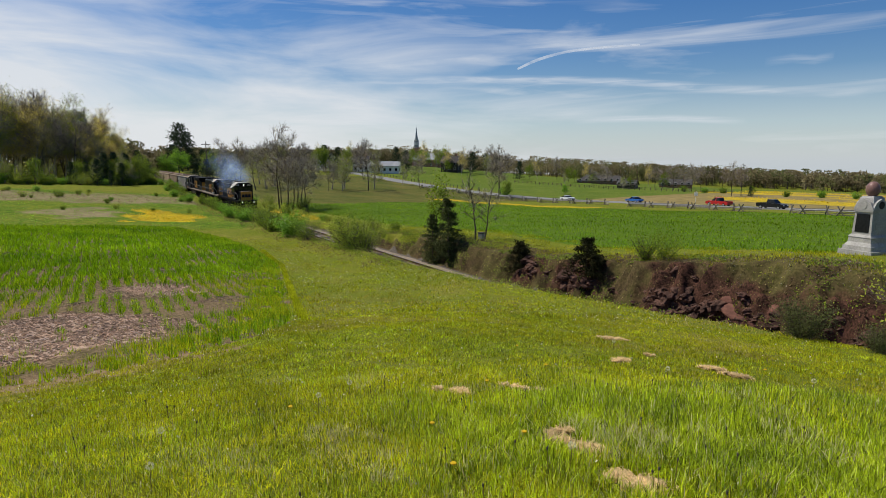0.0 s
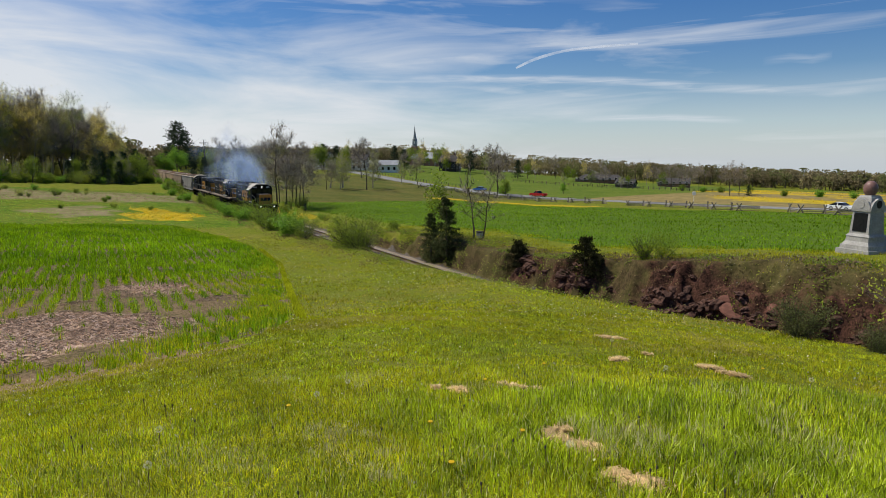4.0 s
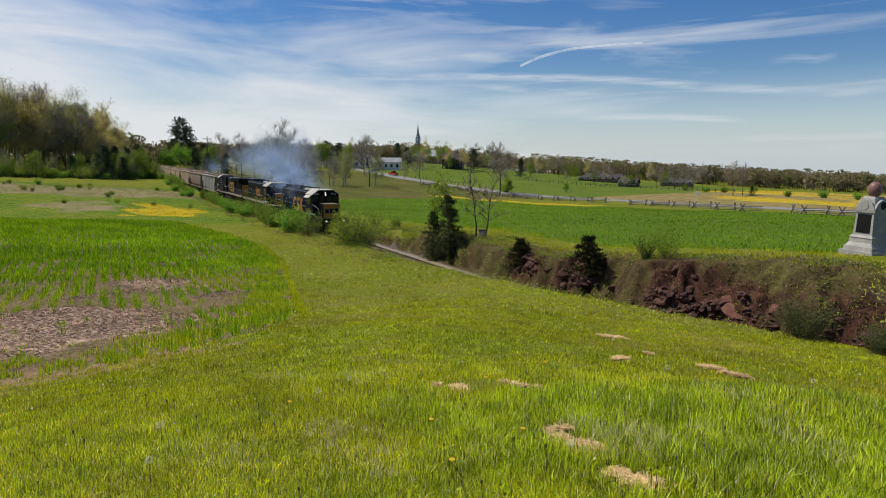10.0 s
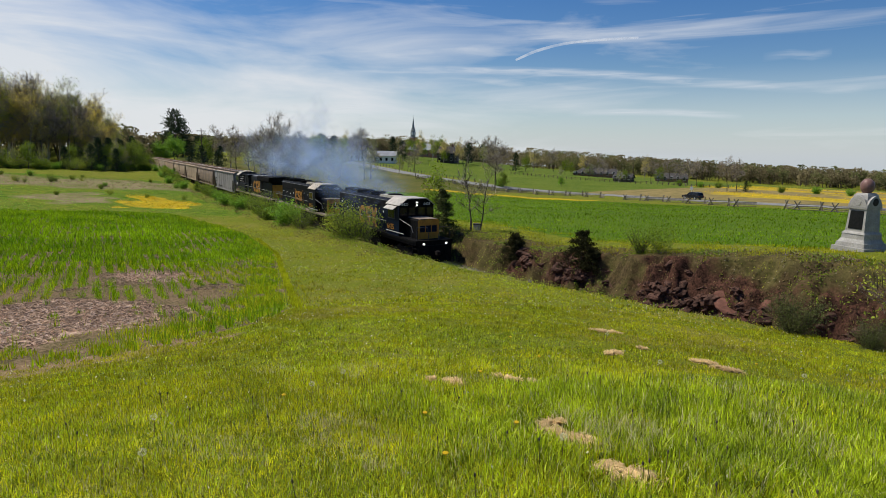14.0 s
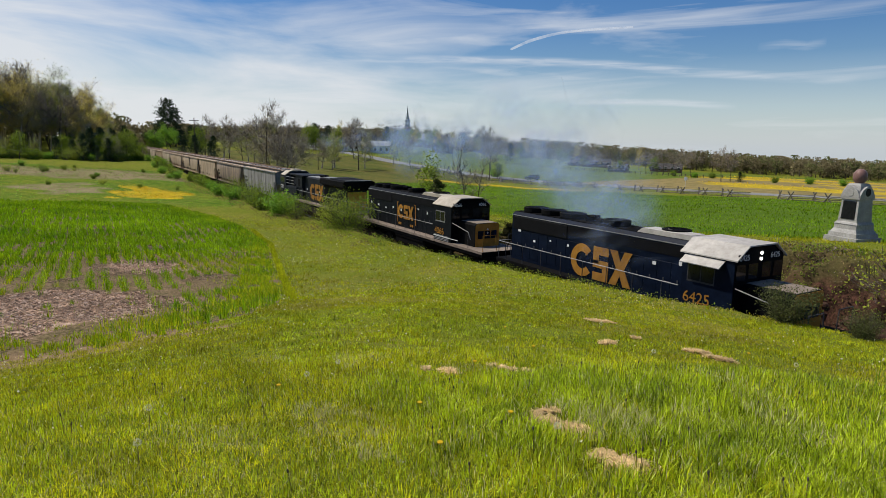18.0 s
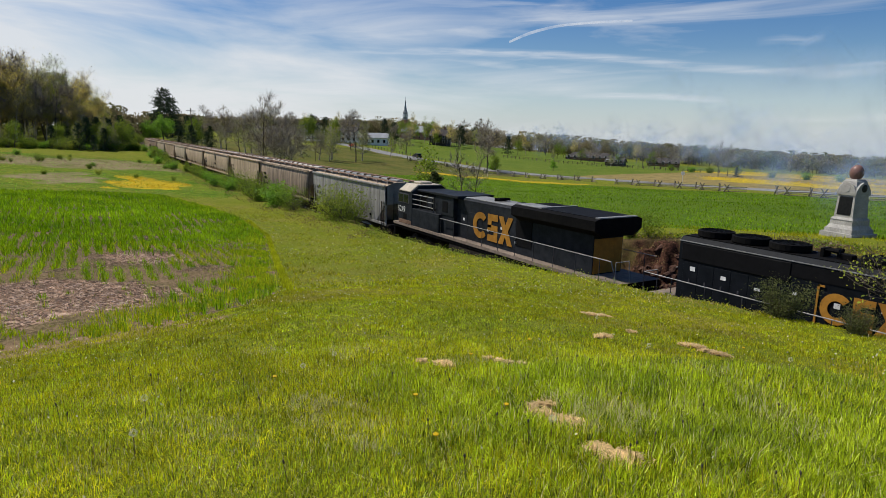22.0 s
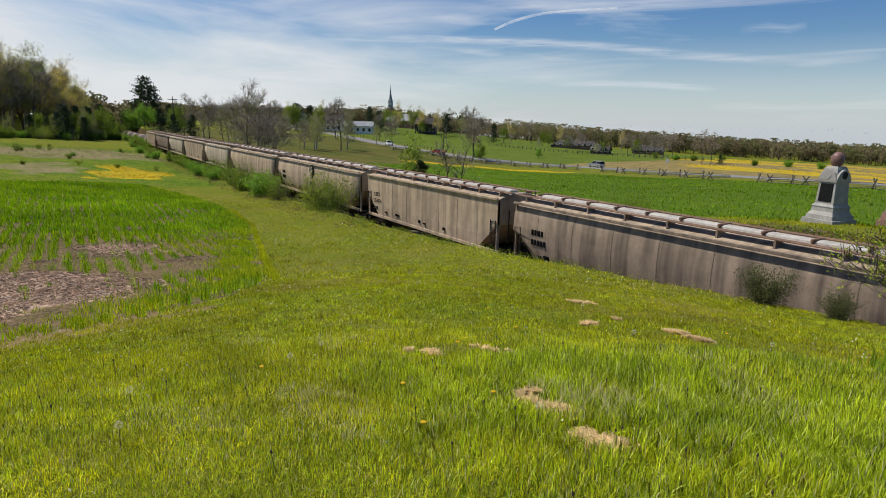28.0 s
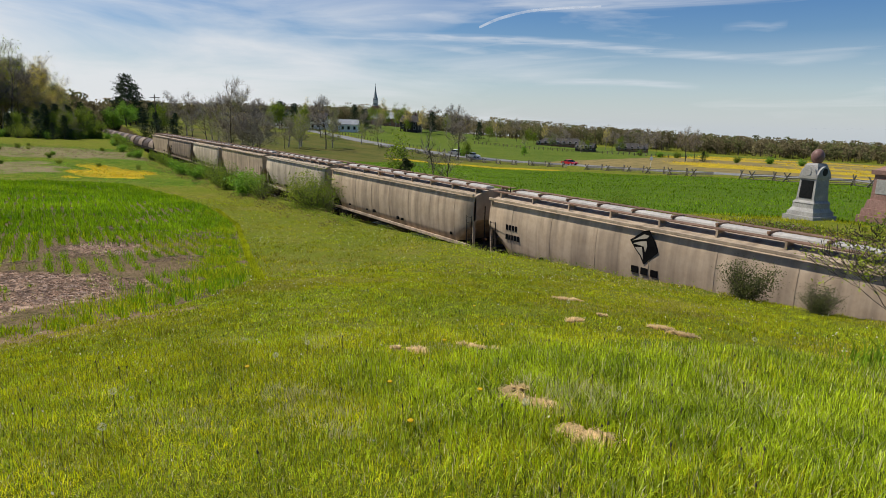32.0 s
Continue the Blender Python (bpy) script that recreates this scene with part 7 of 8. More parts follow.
# ---- rocks of the cutting ----
def boulder(seed, sx, sy, sz, detail=2, amount=1.25):
    rng = random.Random(seed)
    bm = bmesh.new()
    bmesh.ops.create_icosphere(bm, subdivisions=detail, radius=1)
    o = Vector((rng.uniform(0, 50), rng.uniform(0, 50), rng.uniform(0, 50)))
    for v in bm.verts:
        n = noise.noise(v.co * 0.9 + o) * 0.55 + noise.noise(v.co * 2.2 + o) * 0.35 + noise.noise(v.co * 4.5 + o) * 0.2 + (noise.noise(v.co * 9 + o) * 0.12 if detail > 2 else 0)
        c = v.co * (1 + amount * n)
        v.co = Vector((c.x * sx, c.y * sy, c.z * sz))
    me = bpy.data.meshes.new("rock")
    bm.to_mesh(me)
    bm.free()
    me.materials.append(M_ROCK)
    return me


def rocks():
    shapes = [boulder(k, 1.0, 0.8, 0.7, 3, 1.1) for k in range(10)]
    domes = [boulder(40 + k, 1.0, 0.8, 0.62, 3, 0.85) for k in range(3)]
    for me in domes:
        me.materials[0] = M_ROCK_RED
        me.shade_smooth()
    ledge = thing("rock_ledge", "jagged dark red-brown shale outcrop in the cutting wall", "rock")
    rng = random.Random(8)
    # (x, height up the bank, spread along, spread up, pieces, size)
    for cx, cz, wx, wz, n, size in ((-20.7, 1.1, 1.9, 0.8, 70, 0.40), (-17.4, 0.85, 1.6, 0.6, 40, 0.36), (-32.5, 1.1, 1.6, 0.6, 26, 0.40), (-28.0, 0.95, 1.8, 0.6, 30, 0.40), (-11.6, 0.9, 1.8, 0.6, 24, 0.40), (-24, 0.8, 9, 0.6, 30, 0.26)):
        for k in range(n):
            x, z = cx + rng.gauss(0, wx * 0.6), max(0.0, cz + rng.gauss(0, wz * 0.6))
            y = TRACK_Y + 2.75
            while ground_z(x, y) < z and y < TRACK_Y + 6.5:
                y += 0.1
            s = size * rng.uniform(0.5, 1.5)
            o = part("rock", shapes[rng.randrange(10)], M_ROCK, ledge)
            o.matrix_basis = Matrix.Translation((x, y + 0.85 * s, z)) @ Euler((rng.uniform(-0.5, 0.5), rng.uniform(-0.4, 0.4), rng.uniform(0, 6))).to_matrix().to_4x4() @ Matrix.Diagonal((s * 1.35, s, s * 0.9, 1))
    for x, z, s, sx, k in ((-18.5, 1.65, 1.25, 1.35, 0), (-15.5, 1.7, 1.0, 1.25, 1), (-16.5, 1.0, 1.15, 1.5, 2), (-12.4, 1.0, 0.9, 1.5, 0)):
        y = TRACK_Y + 2.75
        while ground_z(x, y) < z - 0.1 and y < TRACK_Y + 6.5:
            y += 0.1
        o = part("rock", domes[k], M_ROCK_RED, ledge, "smooth red weathered rock dome")
        o.matrix_basis = Matrix.Translation((x, y + 0.72 * s, z - 0.1)) @ Euler((0.45, 0.1, 0.3 * (k - 1))).to_matrix().to_4x4() @ Matrix.Diagonal((s * sx, s, s * 0.72, 1))


rocks()


# ---- cars on the road ----
def car(name, label, paint, kind):
    ob = thing(name, label, "car" if kind != "pickup" else "pickup truck")
    L = {"sedan": 4.6, "suv": 4.7, "pickup": 5.7}[kind]
    W, f, r = 0.9, L / 2, -L / 2
    z0, z1, z2 = 0.35, {"sedan": 0.92, "suv": 1.05, "pickup": 1.10}[kind], {"sedan": 1.45, "suv": 1.70, "pickup": 1.85}[kind]
    body = [(r, z0 + 0.1), (r, z1 - 0.05), (r + 0.08, z1), (f - 0.9, z1), (f - 0.1, z1 - 0.18), (f, z1 - 0.35), (f, z0 + 0.05), (f - 0.2, z0), (r + 0.2, z0)]
    part("body", Shape().loft([[(x, y, z) for x, z in body] for y in (-W, -W + 0.04, W - 0.04, W)]), paint, ob)
    roof = {"sedan": (r + 0.6, r + 1.5, f - 2.0, f - 1.15), "suv": (r + 0.05, r + 0.35, f - 2.0, f - 1.25), "pickup": (r + 2.1, r + 2.3, f - 2.2, f - 1.5)}[kind]
    a, b, c, d = roof
    part("glasshouse", Shape().loft([[(a, -W + 0.06, z1), (d, -W + 0.06, z1), (d, W - 0.06, z1), (a, W - 0.06, z1)], [(b, -W + 0.2, z2 - 0.06), (c, -W + 0.2, z2 - 0.06), (c, W - 0.2, z2 - 0.06), (b, W - 0.2, z2 - 0.06)]]), M_GLASS, ob)
    part("roof", Shape().box(b - 0.05, c + 0.05, -W + 0.17, W - 0.17, z2 - 0.06, z2, 0.02), paint, ob)
    for s in (-1, 1):
        part("pillar", Shape().loft([[((a + d) / 2 - 0.08, s * (W - 0.05), z1), ((a + d) / 2 + 0.08, s * (W - 0.05), z1), ((a + d) / 2 + 0.08, s * (W - 0.08), z1), ((a + d) / 2 - 0.08, s * (W - 0.08), z1)], [((b + c) / 2 - 0.06, s * (W - 0.19), z2), ((b + c) / 2 + 0.06, s * (W - 0.19), z2), ((b + c) / 2 + 0.06, s * (W - 0.22), z2), ((b + c) / 2 - 0.06, s * (W - 0.22), z2)]]), paint, ob)
        part("headlight", Shape().box(f - 0.12, f + 0.01, s * 0.62 - 0.2, s * 0.62 + 0.2, z1 - 0.36, z1 - 0.2, 0.03), M_WHITE, ob)
        part("tail_light", Shape().box(r - 0.01, r + 0.05, s * 0.72 - 0.13, s * 0.72 + 0.13, z1 - 0.3, z1 - 0.1, 0.02), M_CAR_RED, ob)
        for x in (f - 0.95, r + 1.0):
            tyre = part("wheel", Shape().rod((x, s * (W - 0.2), 0.34), (x, s * (W + 0.01), 0.34), 0.34, n=18), M_TYRE, ob)
            part("rim", Shape().rod((x, s * W, 0.34), (x, s * (W + 0.025), 0.34), 0.21, n=12), M_CAR_SILVER, tyre)
    if kind == "pickup":
        part("bed_floor", Shape().box(r + 0.1, a - 0.1, -W + 0.1, W - 0.1, z1, z1 + 0.02), M_BLACK, ob)
    return ob


def contrail():
    """A thin curved vapour trail, very far off and high up."""
    m = bpy.data.materials.new("vapour")
    m.use_nodes = True
    N, L = m.node_tree.nodes, m.node_tree.links
    e, t, mx, nz, rp = N.new("ShaderNodeEmission"), N.new("ShaderNodeBsdfTransparent"), N.new("ShaderNodeMixShader"), N.new("ShaderNodeTexNoise"), N.new("ShaderNodeMapRange")
    e.inputs[0].default_value, e.inputs[1].default_value = (0.80, 0.83, 0.88, 1), 0.95
    nz.inputs["Scale"].default_value, nz.inputs["Detail"].default_value = 0.02, 4
    co = N.new("ShaderNodeTexCoord")
    L.new(co.outputs["Object"], nz.inputs["Vector"])
    rp.inputs[1].default_value, rp.inputs[2].default_value, rp.inputs[3].default_value, rp.inputs[4].default_value = 0.3, 0.75, 0.08, 0.45
    L.new(nz.outputs[0], rp.inputs[0])
    L.new(rp.outputs[0], mx.inputs[0])
    L.new(t.outputs[0], mx.inputs[1])
    L.new(e.outputs[0], mx.inputs[2])
    L.new(mx.outputs[0], N["Material Output"].inputs[0])
    return m


M_VAPOUR = contrail()


# ---- grass and other ground cover ----
def blade_mesh(name, x, y, length, width, lean, material, seed, double=False, z=None):
    rng = np.random.default_rng(seed)
    n = len(x)
    z = land(x, y) - 0.01 if z is None else z
    a = rng.uniform(0, 2 * math.pi, n)
    side = np.c_[np.cos(a), np.sin(a), np.zeros(n)] * (width * rng.uniform(0.7, 1.3, n))[:, None] * 0.5
    b = rng.uniform(0, 2 * math.pi, n)
    tilt = np.abs(rng.normal(0, lean, n))
    out = np.c_[np.cos(b), np.sin(b), np.zeros(n)] * (length * tilt)[:, None]
    up = np.c_[np.zeros(n), np.zeros(n), length * np.sqrt(np.maximum(0.1, 1 - tilt ** 2))]
    p = np.c_[x, y, z]
    if not double:
        v = np.stack([p - side, p + side, p + out + up + side * 0.25, p + out + up - side * 0.25], 1).reshape(-1, 3)
        return raw_mesh(name, v, 4, np.arange(4 * n), material)
    mid = p + out * 0.35 + up * 0.6
    tip = p + out * 1.25 + up * 0.97
    v = np.stack([p - side, p + side, mid + side * 0.75, mid - side * 0.75, tip + side * 0.08, tip - side * 0.08], 1).reshape(-1, 3)
    o = np.arange(n)[:, None] * 6
    return raw_mesh(name, v, 4, np.concatenate([o + [0, 1, 2, 3], o + [3, 2, 4, 5]], 1), material)


STRAW_SPOTS = [(-3.66, 3.27, 0.22, 0.13), (-3.42, 3.33, 0.15, 0.10), (-3.92, 3.42, 0.17, 0.19), (-2.79, 3.05, 0.29, 0.15), (-2.62, 3.16, 0.14, 0.11), (-6.93, 7.27, 0.13, 0.20), (-5.92, 8.26, 0.24, 0.14), (-5.40, 8.06, 0.26, 0.13), (-5.65, 4.22, 0.30, 0.09), (-5.35, 4.34, 0.14, 0.06),
               (-5.80, 3.56, 0.20, 0.08), (-6.15, 3.42, 0.12, 0.06), (-9.26, 9.49, 0.35, 0.22), (-7.17, 8.21, 0.10, 0.10)]


TUFTS = [(-3.0, 8.1, 40), (-3.2, 9.0, 45), (-2.8, 8.6, 35), (-3.35, 9.5, 30)]
M_BLADE_TUFT = mat("broad_grass_blade", (0.13, 0.23, 0.012), (0.30, 0.43, 0.03), 2, 0.7, 0, island=0.5, spec=0.0, trans=0.5, upn=0.5)


def bald(x, y):
    m = np.zeros(x.shape, bool)
    for sx, sy, w, d in STRAW_SPOTS:
        m |= ((x - sx) / w) ** 2 + ((y - sy) / d) ** 2 < 0.8
    return m


def wedge(rng, n, d0, d1, power=1.0):
    """Spots on the meadow between the hilltop and the cutting."""
    a = radians(149) + rng.uniform(-0.73, 0.73, n)
    d = np.sqrt(d0 ** 2 + (d1 ** 2 - d0 ** 2) * rng.uniform(0, 1, n) ** power)
    x, y = d * np.cos(a), d * np.sin(a)
    keep = (y < 17.9) & ~inside(x, y, CROP) & ~bald(x, y)
    return x[keep], y[keep]


def tall_patch(x, y):
    return 1 / (1 + np.exp(-6 * (x + 5.2 - (y - 4.3) * 0.28))) * 1 / (1 + np.exp(-3 * (y - 2.6)))


def meadow():
    rng = np.random.default_rng(42)
    x, y = wedge(rng, 270000, 2.0, 8.5, 0.9)
    t = tall_patch(x, y)
    pale = lump(x, y, 0.9, 1.0) + 0.6 * lump(x, y, 0.35, 2.0)
    tuft = patchy(x, y, 0.11, 2.0) * 0.6 + patchy(x, y, 0.31, 4.0) * 0.4
    ln = (0.022 + 0.05 * rng.random(len(x)) + 0.07 * np.clip(tuft - 0.3, 0, 1)) * (1 + 1.35 * t)
    sere = (np.hypot((x + 4.6) / 0.9, (y - 1.75) / 0.35) < 1) | (np.hypot(x + 3.5, (y - 3.6) / 0.8) < 0.62)
    dry = rng.random(len(x)) < np.where(sere, 0.10 + 0.32 * (patchy(x, y, 0.16, 8.0) > 0.5), np.where(pale > 0.95, 0.2, 0.05))
    lush = ~dry & (rng.random(len(x)) < 0.36 + 0.25 * (patchy(x, y, 0.8, 6.0) > 0.55) + 0.5 * t)
    for name, m_, sel, lab in (("meadow_grass", M_BLADE, ~dry & ~lush, "fresh yellow-green meadow grass"), ("dry_grass", M_BLADE_DRY, dry, "scattered dry straw-coloured grass blades"),
                               ("lush_grass", M_BLADE_LUSH, lush, "longer lush green grass towards the hilltop")):
        for close in (True, False):
            s2 = sel & ((np.hypot(x, y) < 5.6) == close)
            me = blade_mesh(name, x[s2], y[s2], ln[s2], (0.0052 if close else 0.0062) * (1 + 0.5 * t[s2]), 0.6, m_, 1, close)
            tagged(new(name, me), lab, "grass", kind="stuff")
    x, y = wedge(rng, 300000, 8.2, 19)
    tuft = patchy(x, y, 0.17, 2.0) * 0.6 + patchy(x, y, 0.5, 4.0) * 0.4
    keep = rng.random(len(x)) < 0.1 + 1.5 * tuft
    x, y, tuft = x[keep], y[keep], tuft[keep]
    h_ = 0.015 + 0.03 * rng.random(len(x)) + 0.13 * np.clip(tuft - 0.38, 0, 1)
    kind = rng.random(len(x)) * 0.9 + 0.3 * lump(x, y, 2.3, 2.0) + 0.2 * lump(x, y, 0.8, 4.0) + 0.3 * (patchy(x, y, 1.5, 6.0) - 0.4)
    for name, m_, sel, lab in (("mown_grass", M_BLADE_MOWN, (kind > 0.35) & (kind < 0.95), "short mown grass on the slope"), ("mown_grass_lush", M_BLADE_LUSH, kind <= 0.35, "deeper green clumps in the mown grass"), ("mown_grass_dry", M_BLADE_TAN, kind >= 0.95, "dry olive clippings in the mown grass")):
        me = blade_mesh(name, x[sel], y[sel], h_[sel], np.full(sel.sum(), 0.014), 0.75, m_, 2)
        tagged(new(name, me), lab, "grass", kind="stuff")
    x, y = wedge(rng, 230000, 18.5, 62, 1.5)
    tuft = patchy(x, y, 0.33, 2.0) * 0.6 + patchy(x, y, 1.0, 4.0) * 0.4
    keep = rng.random(len(x)) < 0.05 + 1.6 * tuft
    x, y, tuft = x[keep], y[keep], tuft[keep]
    kind = rng.random(len(x)) + 0.3 * lump(x, y, 3.3, 2.0) + 0.2 * lump(x, y, 1.2, 4.0)
    for name, m_, sel, lab in (("slope_grass", M_BLADE_MOWN, (kind > 0.25) & (kind < 0.9), "short grass further down the slope"), ("slope_grass_lush", M_BLADE_LUSH, kind <= 0.25, "deeper green clumps further down the slope"), ("slope_grass_dry", M_BLADE_TAN, kind >= 0.9, "olive and dry tufts further down the slope")):
        me = blade_mesh(name, x[sel], y[sel], 0.02 + 0.04 * rng.random(sel.sum()) + 0.2 * np.clip(tuft[sel] - 0.4, 0, 1), np.full(sel.sum(), 0.034), 0.75, m_, 3)
        tagged(new(name, me), lab, "grass", kind="stuff")
    # dry stalks and seed heads
    x, y = wedge(rng, 450, 1.8, 12)
    me = blade_mesh("seed_stalks", x, y, 0.12 + 0.10 * rng.random(len(x)), np.full(len(x), 0.004), 0.2, M_BRUSH, 4, True)
    tagged(new("seed_stalks", me), "thin brown seed stalks in the grass", "grass", kind="stuff")
    # clover and daisy heads
    x, y = wedge(rng, 7600, 3.5, 46)
    c = np.c_[x, y, land(x, y) + 0.07 + 0.04 * rng.random(len(x))]
    keep = rng.random(len(x)) < 0.4 + 0.5 * (lump(x, y, 2.6, 3) > 0)
    c = c[keep]
    size = 0.018 + 0.0013 * np.hypot(c[:, 0], c[:, 1])
    v = quads(c, size, rng, 0.9)
    tagged(new("white_flowers", raw_mesh("white_flowers", v, 4, np.arange(len(v)), M_FLOWER_W)), "tiny white clover flowers dotted in the grass", "flowers", kind="stuff")
    # dandelions
    for k, (fx, fy) in enumerate(((-3.55, 2.1), (-6.0, 1.6), (-5.8, 3.9), (-5.3, 8.6), (-4.6, 2.5), (-6.3, 5.2), (-3.9, 3.0), (-8.3, 6.2))):
        z = ground_z(fx, fy)
        ob = thing("dandelion", "yellow dandelion in flower in the grass", "flower", "dandelions")
        part("stalk", Shape().rod((0, 0, 0), (0.01, 0, 0.12), 0.003, n=5), M_BLADE, ob)
        part("flower_head", Shape().lathe((0.01, 0, 0.115), [(0.004, 0), (0.021, 0.006), (0.024, 0.013), (0.012, 0.02)], 12), M_FLOWER_Y, ob)
        ob.matrix_basis = pose(fx, fy, z)
    for k, (fx, fy) in enumerate(((-4.1, 7.7), (-5.5, 0.35), (-5.1, 6.2), (-6.0, 1.9), (-4.5, 0.2), (-6.4, 2.4), (-7.7, 7.9), (-3.2, 2.9))):
        ob = thing("dandelion_clock", "round white dandelion seed head on a thin stalk", "flower", "dandelion clocks")
        part("stalk", Shape().rod((0, 0, 0), (0.01, 0, 0.19), 0.003, n=5), M_BRUSH, ob)
        r2 = np.random.default_rng(k)
        p = r2.normal(size=(140, 3))
        p = p / np.linalg.norm(p, axis=1)[:, None] * 0.026 + np.array([0.01, 0, 0.205])
        part("seed_head", leaf_mesh("seed_head", p, 0.012, M_FLOWER_W, k), M_FLOWER_W, ob)
        ob.matrix_basis = pose(fx, fy, ground_z(fx, fy))
    # plantain heads on thin stalks
    r3 = random.Random(12)
    for k in range(46):
        a, d = radians(150) + r3.uniform(-0.6, 0.6), r3.uniform(2.6, 7.5)
        fx, fy = d * math.cos(a), d * math.sin(a)
        if inside(np.array([fx]), np.array([fy]), CROP)[0]:
            continue
        hgt = r3.uniform(0.13, 0.22)
        ob = thing("plantain", "dark plantain seed head on a thin stalk in the grass", "weed", "plantain stalks")
        part("stalk", Shape().rod((0, 0, 0), (0.012, 0, hgt), 0.0025, n=4), M_BRUSH, ob)
        part("seed_head", Shape().lathe((0.012, 0, hgt - 0.005), [(0.002, 0), (0.007, 0.007), (0.007, 0.02), (0.002, 0.03)], 6), M_BARK, ob)
        ob.matrix_basis = pose(fx, fy, ground_z(fx, fy), r3.uniform(-10, 10), r3.uniform(-10, 10), r3.uniform(0, 360))
    # broad-bladed tufts near the cutting
    for fx, fy, nb in TUFTS:
        r2 = np.random.default_rng(int(fy * 10))
        me = blade_mesh("tall_grass_tuft", fx + r2.normal(0, 0.16, nb), fy + r2.normal(0, 0.16, nb), r2.uniform(0.22, 0.42, nb), np.full(nb, 0.02), 0.6, M_BLADE_TUFT, 5, True)
        tagged(new("tall_grass_tuft", me), "tuft of broad blue-green grass blades", "grass", "tall grass tufts")
    # patches of cut straw
    for k, (sx, sy, w, d) in enumerate(STRAW_SPOTS):
        r2 = np.random.default_rng(100 + k)
        n = int(42000 * min(w * d, 0.12)) + 400
        a, rr = r2.uniform(0, 6.283, n), r2.random(n) ** 0.7 * (1.25 + 0.35 * np.sin(r2.uniform(0, 6.283) + 3 * r2.uniform(0, 6.283, n)))
        px, py = sx + np.cos(a) * rr * w, sy + np.sin(a) * rr * d
        hold = patchy(px, py, 0.085, k) + 0.5 * patchy(px, py, 0.2, k + 1) > 0.62 + 0.30 * (((px - sx) / w) ** 2 + ((py - sy) / d) ** 2)
        px, py, a = px[hold], py[hold], a[hold]
        n = len(px)
        c = np.c_[px, py, land(px, py) + 0.012 + 0.035 * r2.random(n)]
        dirs = np.c_[np.cos(a * 3.1), np.sin(a * 3.1), r2.normal(0, 0.2, n)] * (r2.uniform(0.02, 0.07, n))[:, None]
        off_ = np.cross(dirs, [0, 0, 1.0])
        off_ *= 0.0035 / np.linalg.norm(off_, axis=1)[:, None]
        v = np.stack([c - dirs - off_, c - dirs + off_, c + dirs + off_, c + dirs - off_], 1).reshape(-1, 3)
        ob = new("straw_patch", raw_mesh("straw_patch", v, 4, np.arange(len(v)), M_STRAW))
        tagged(ob, "flat patch of pale dry cut grass on the meadow", "straw", "straw patches")


meadow()


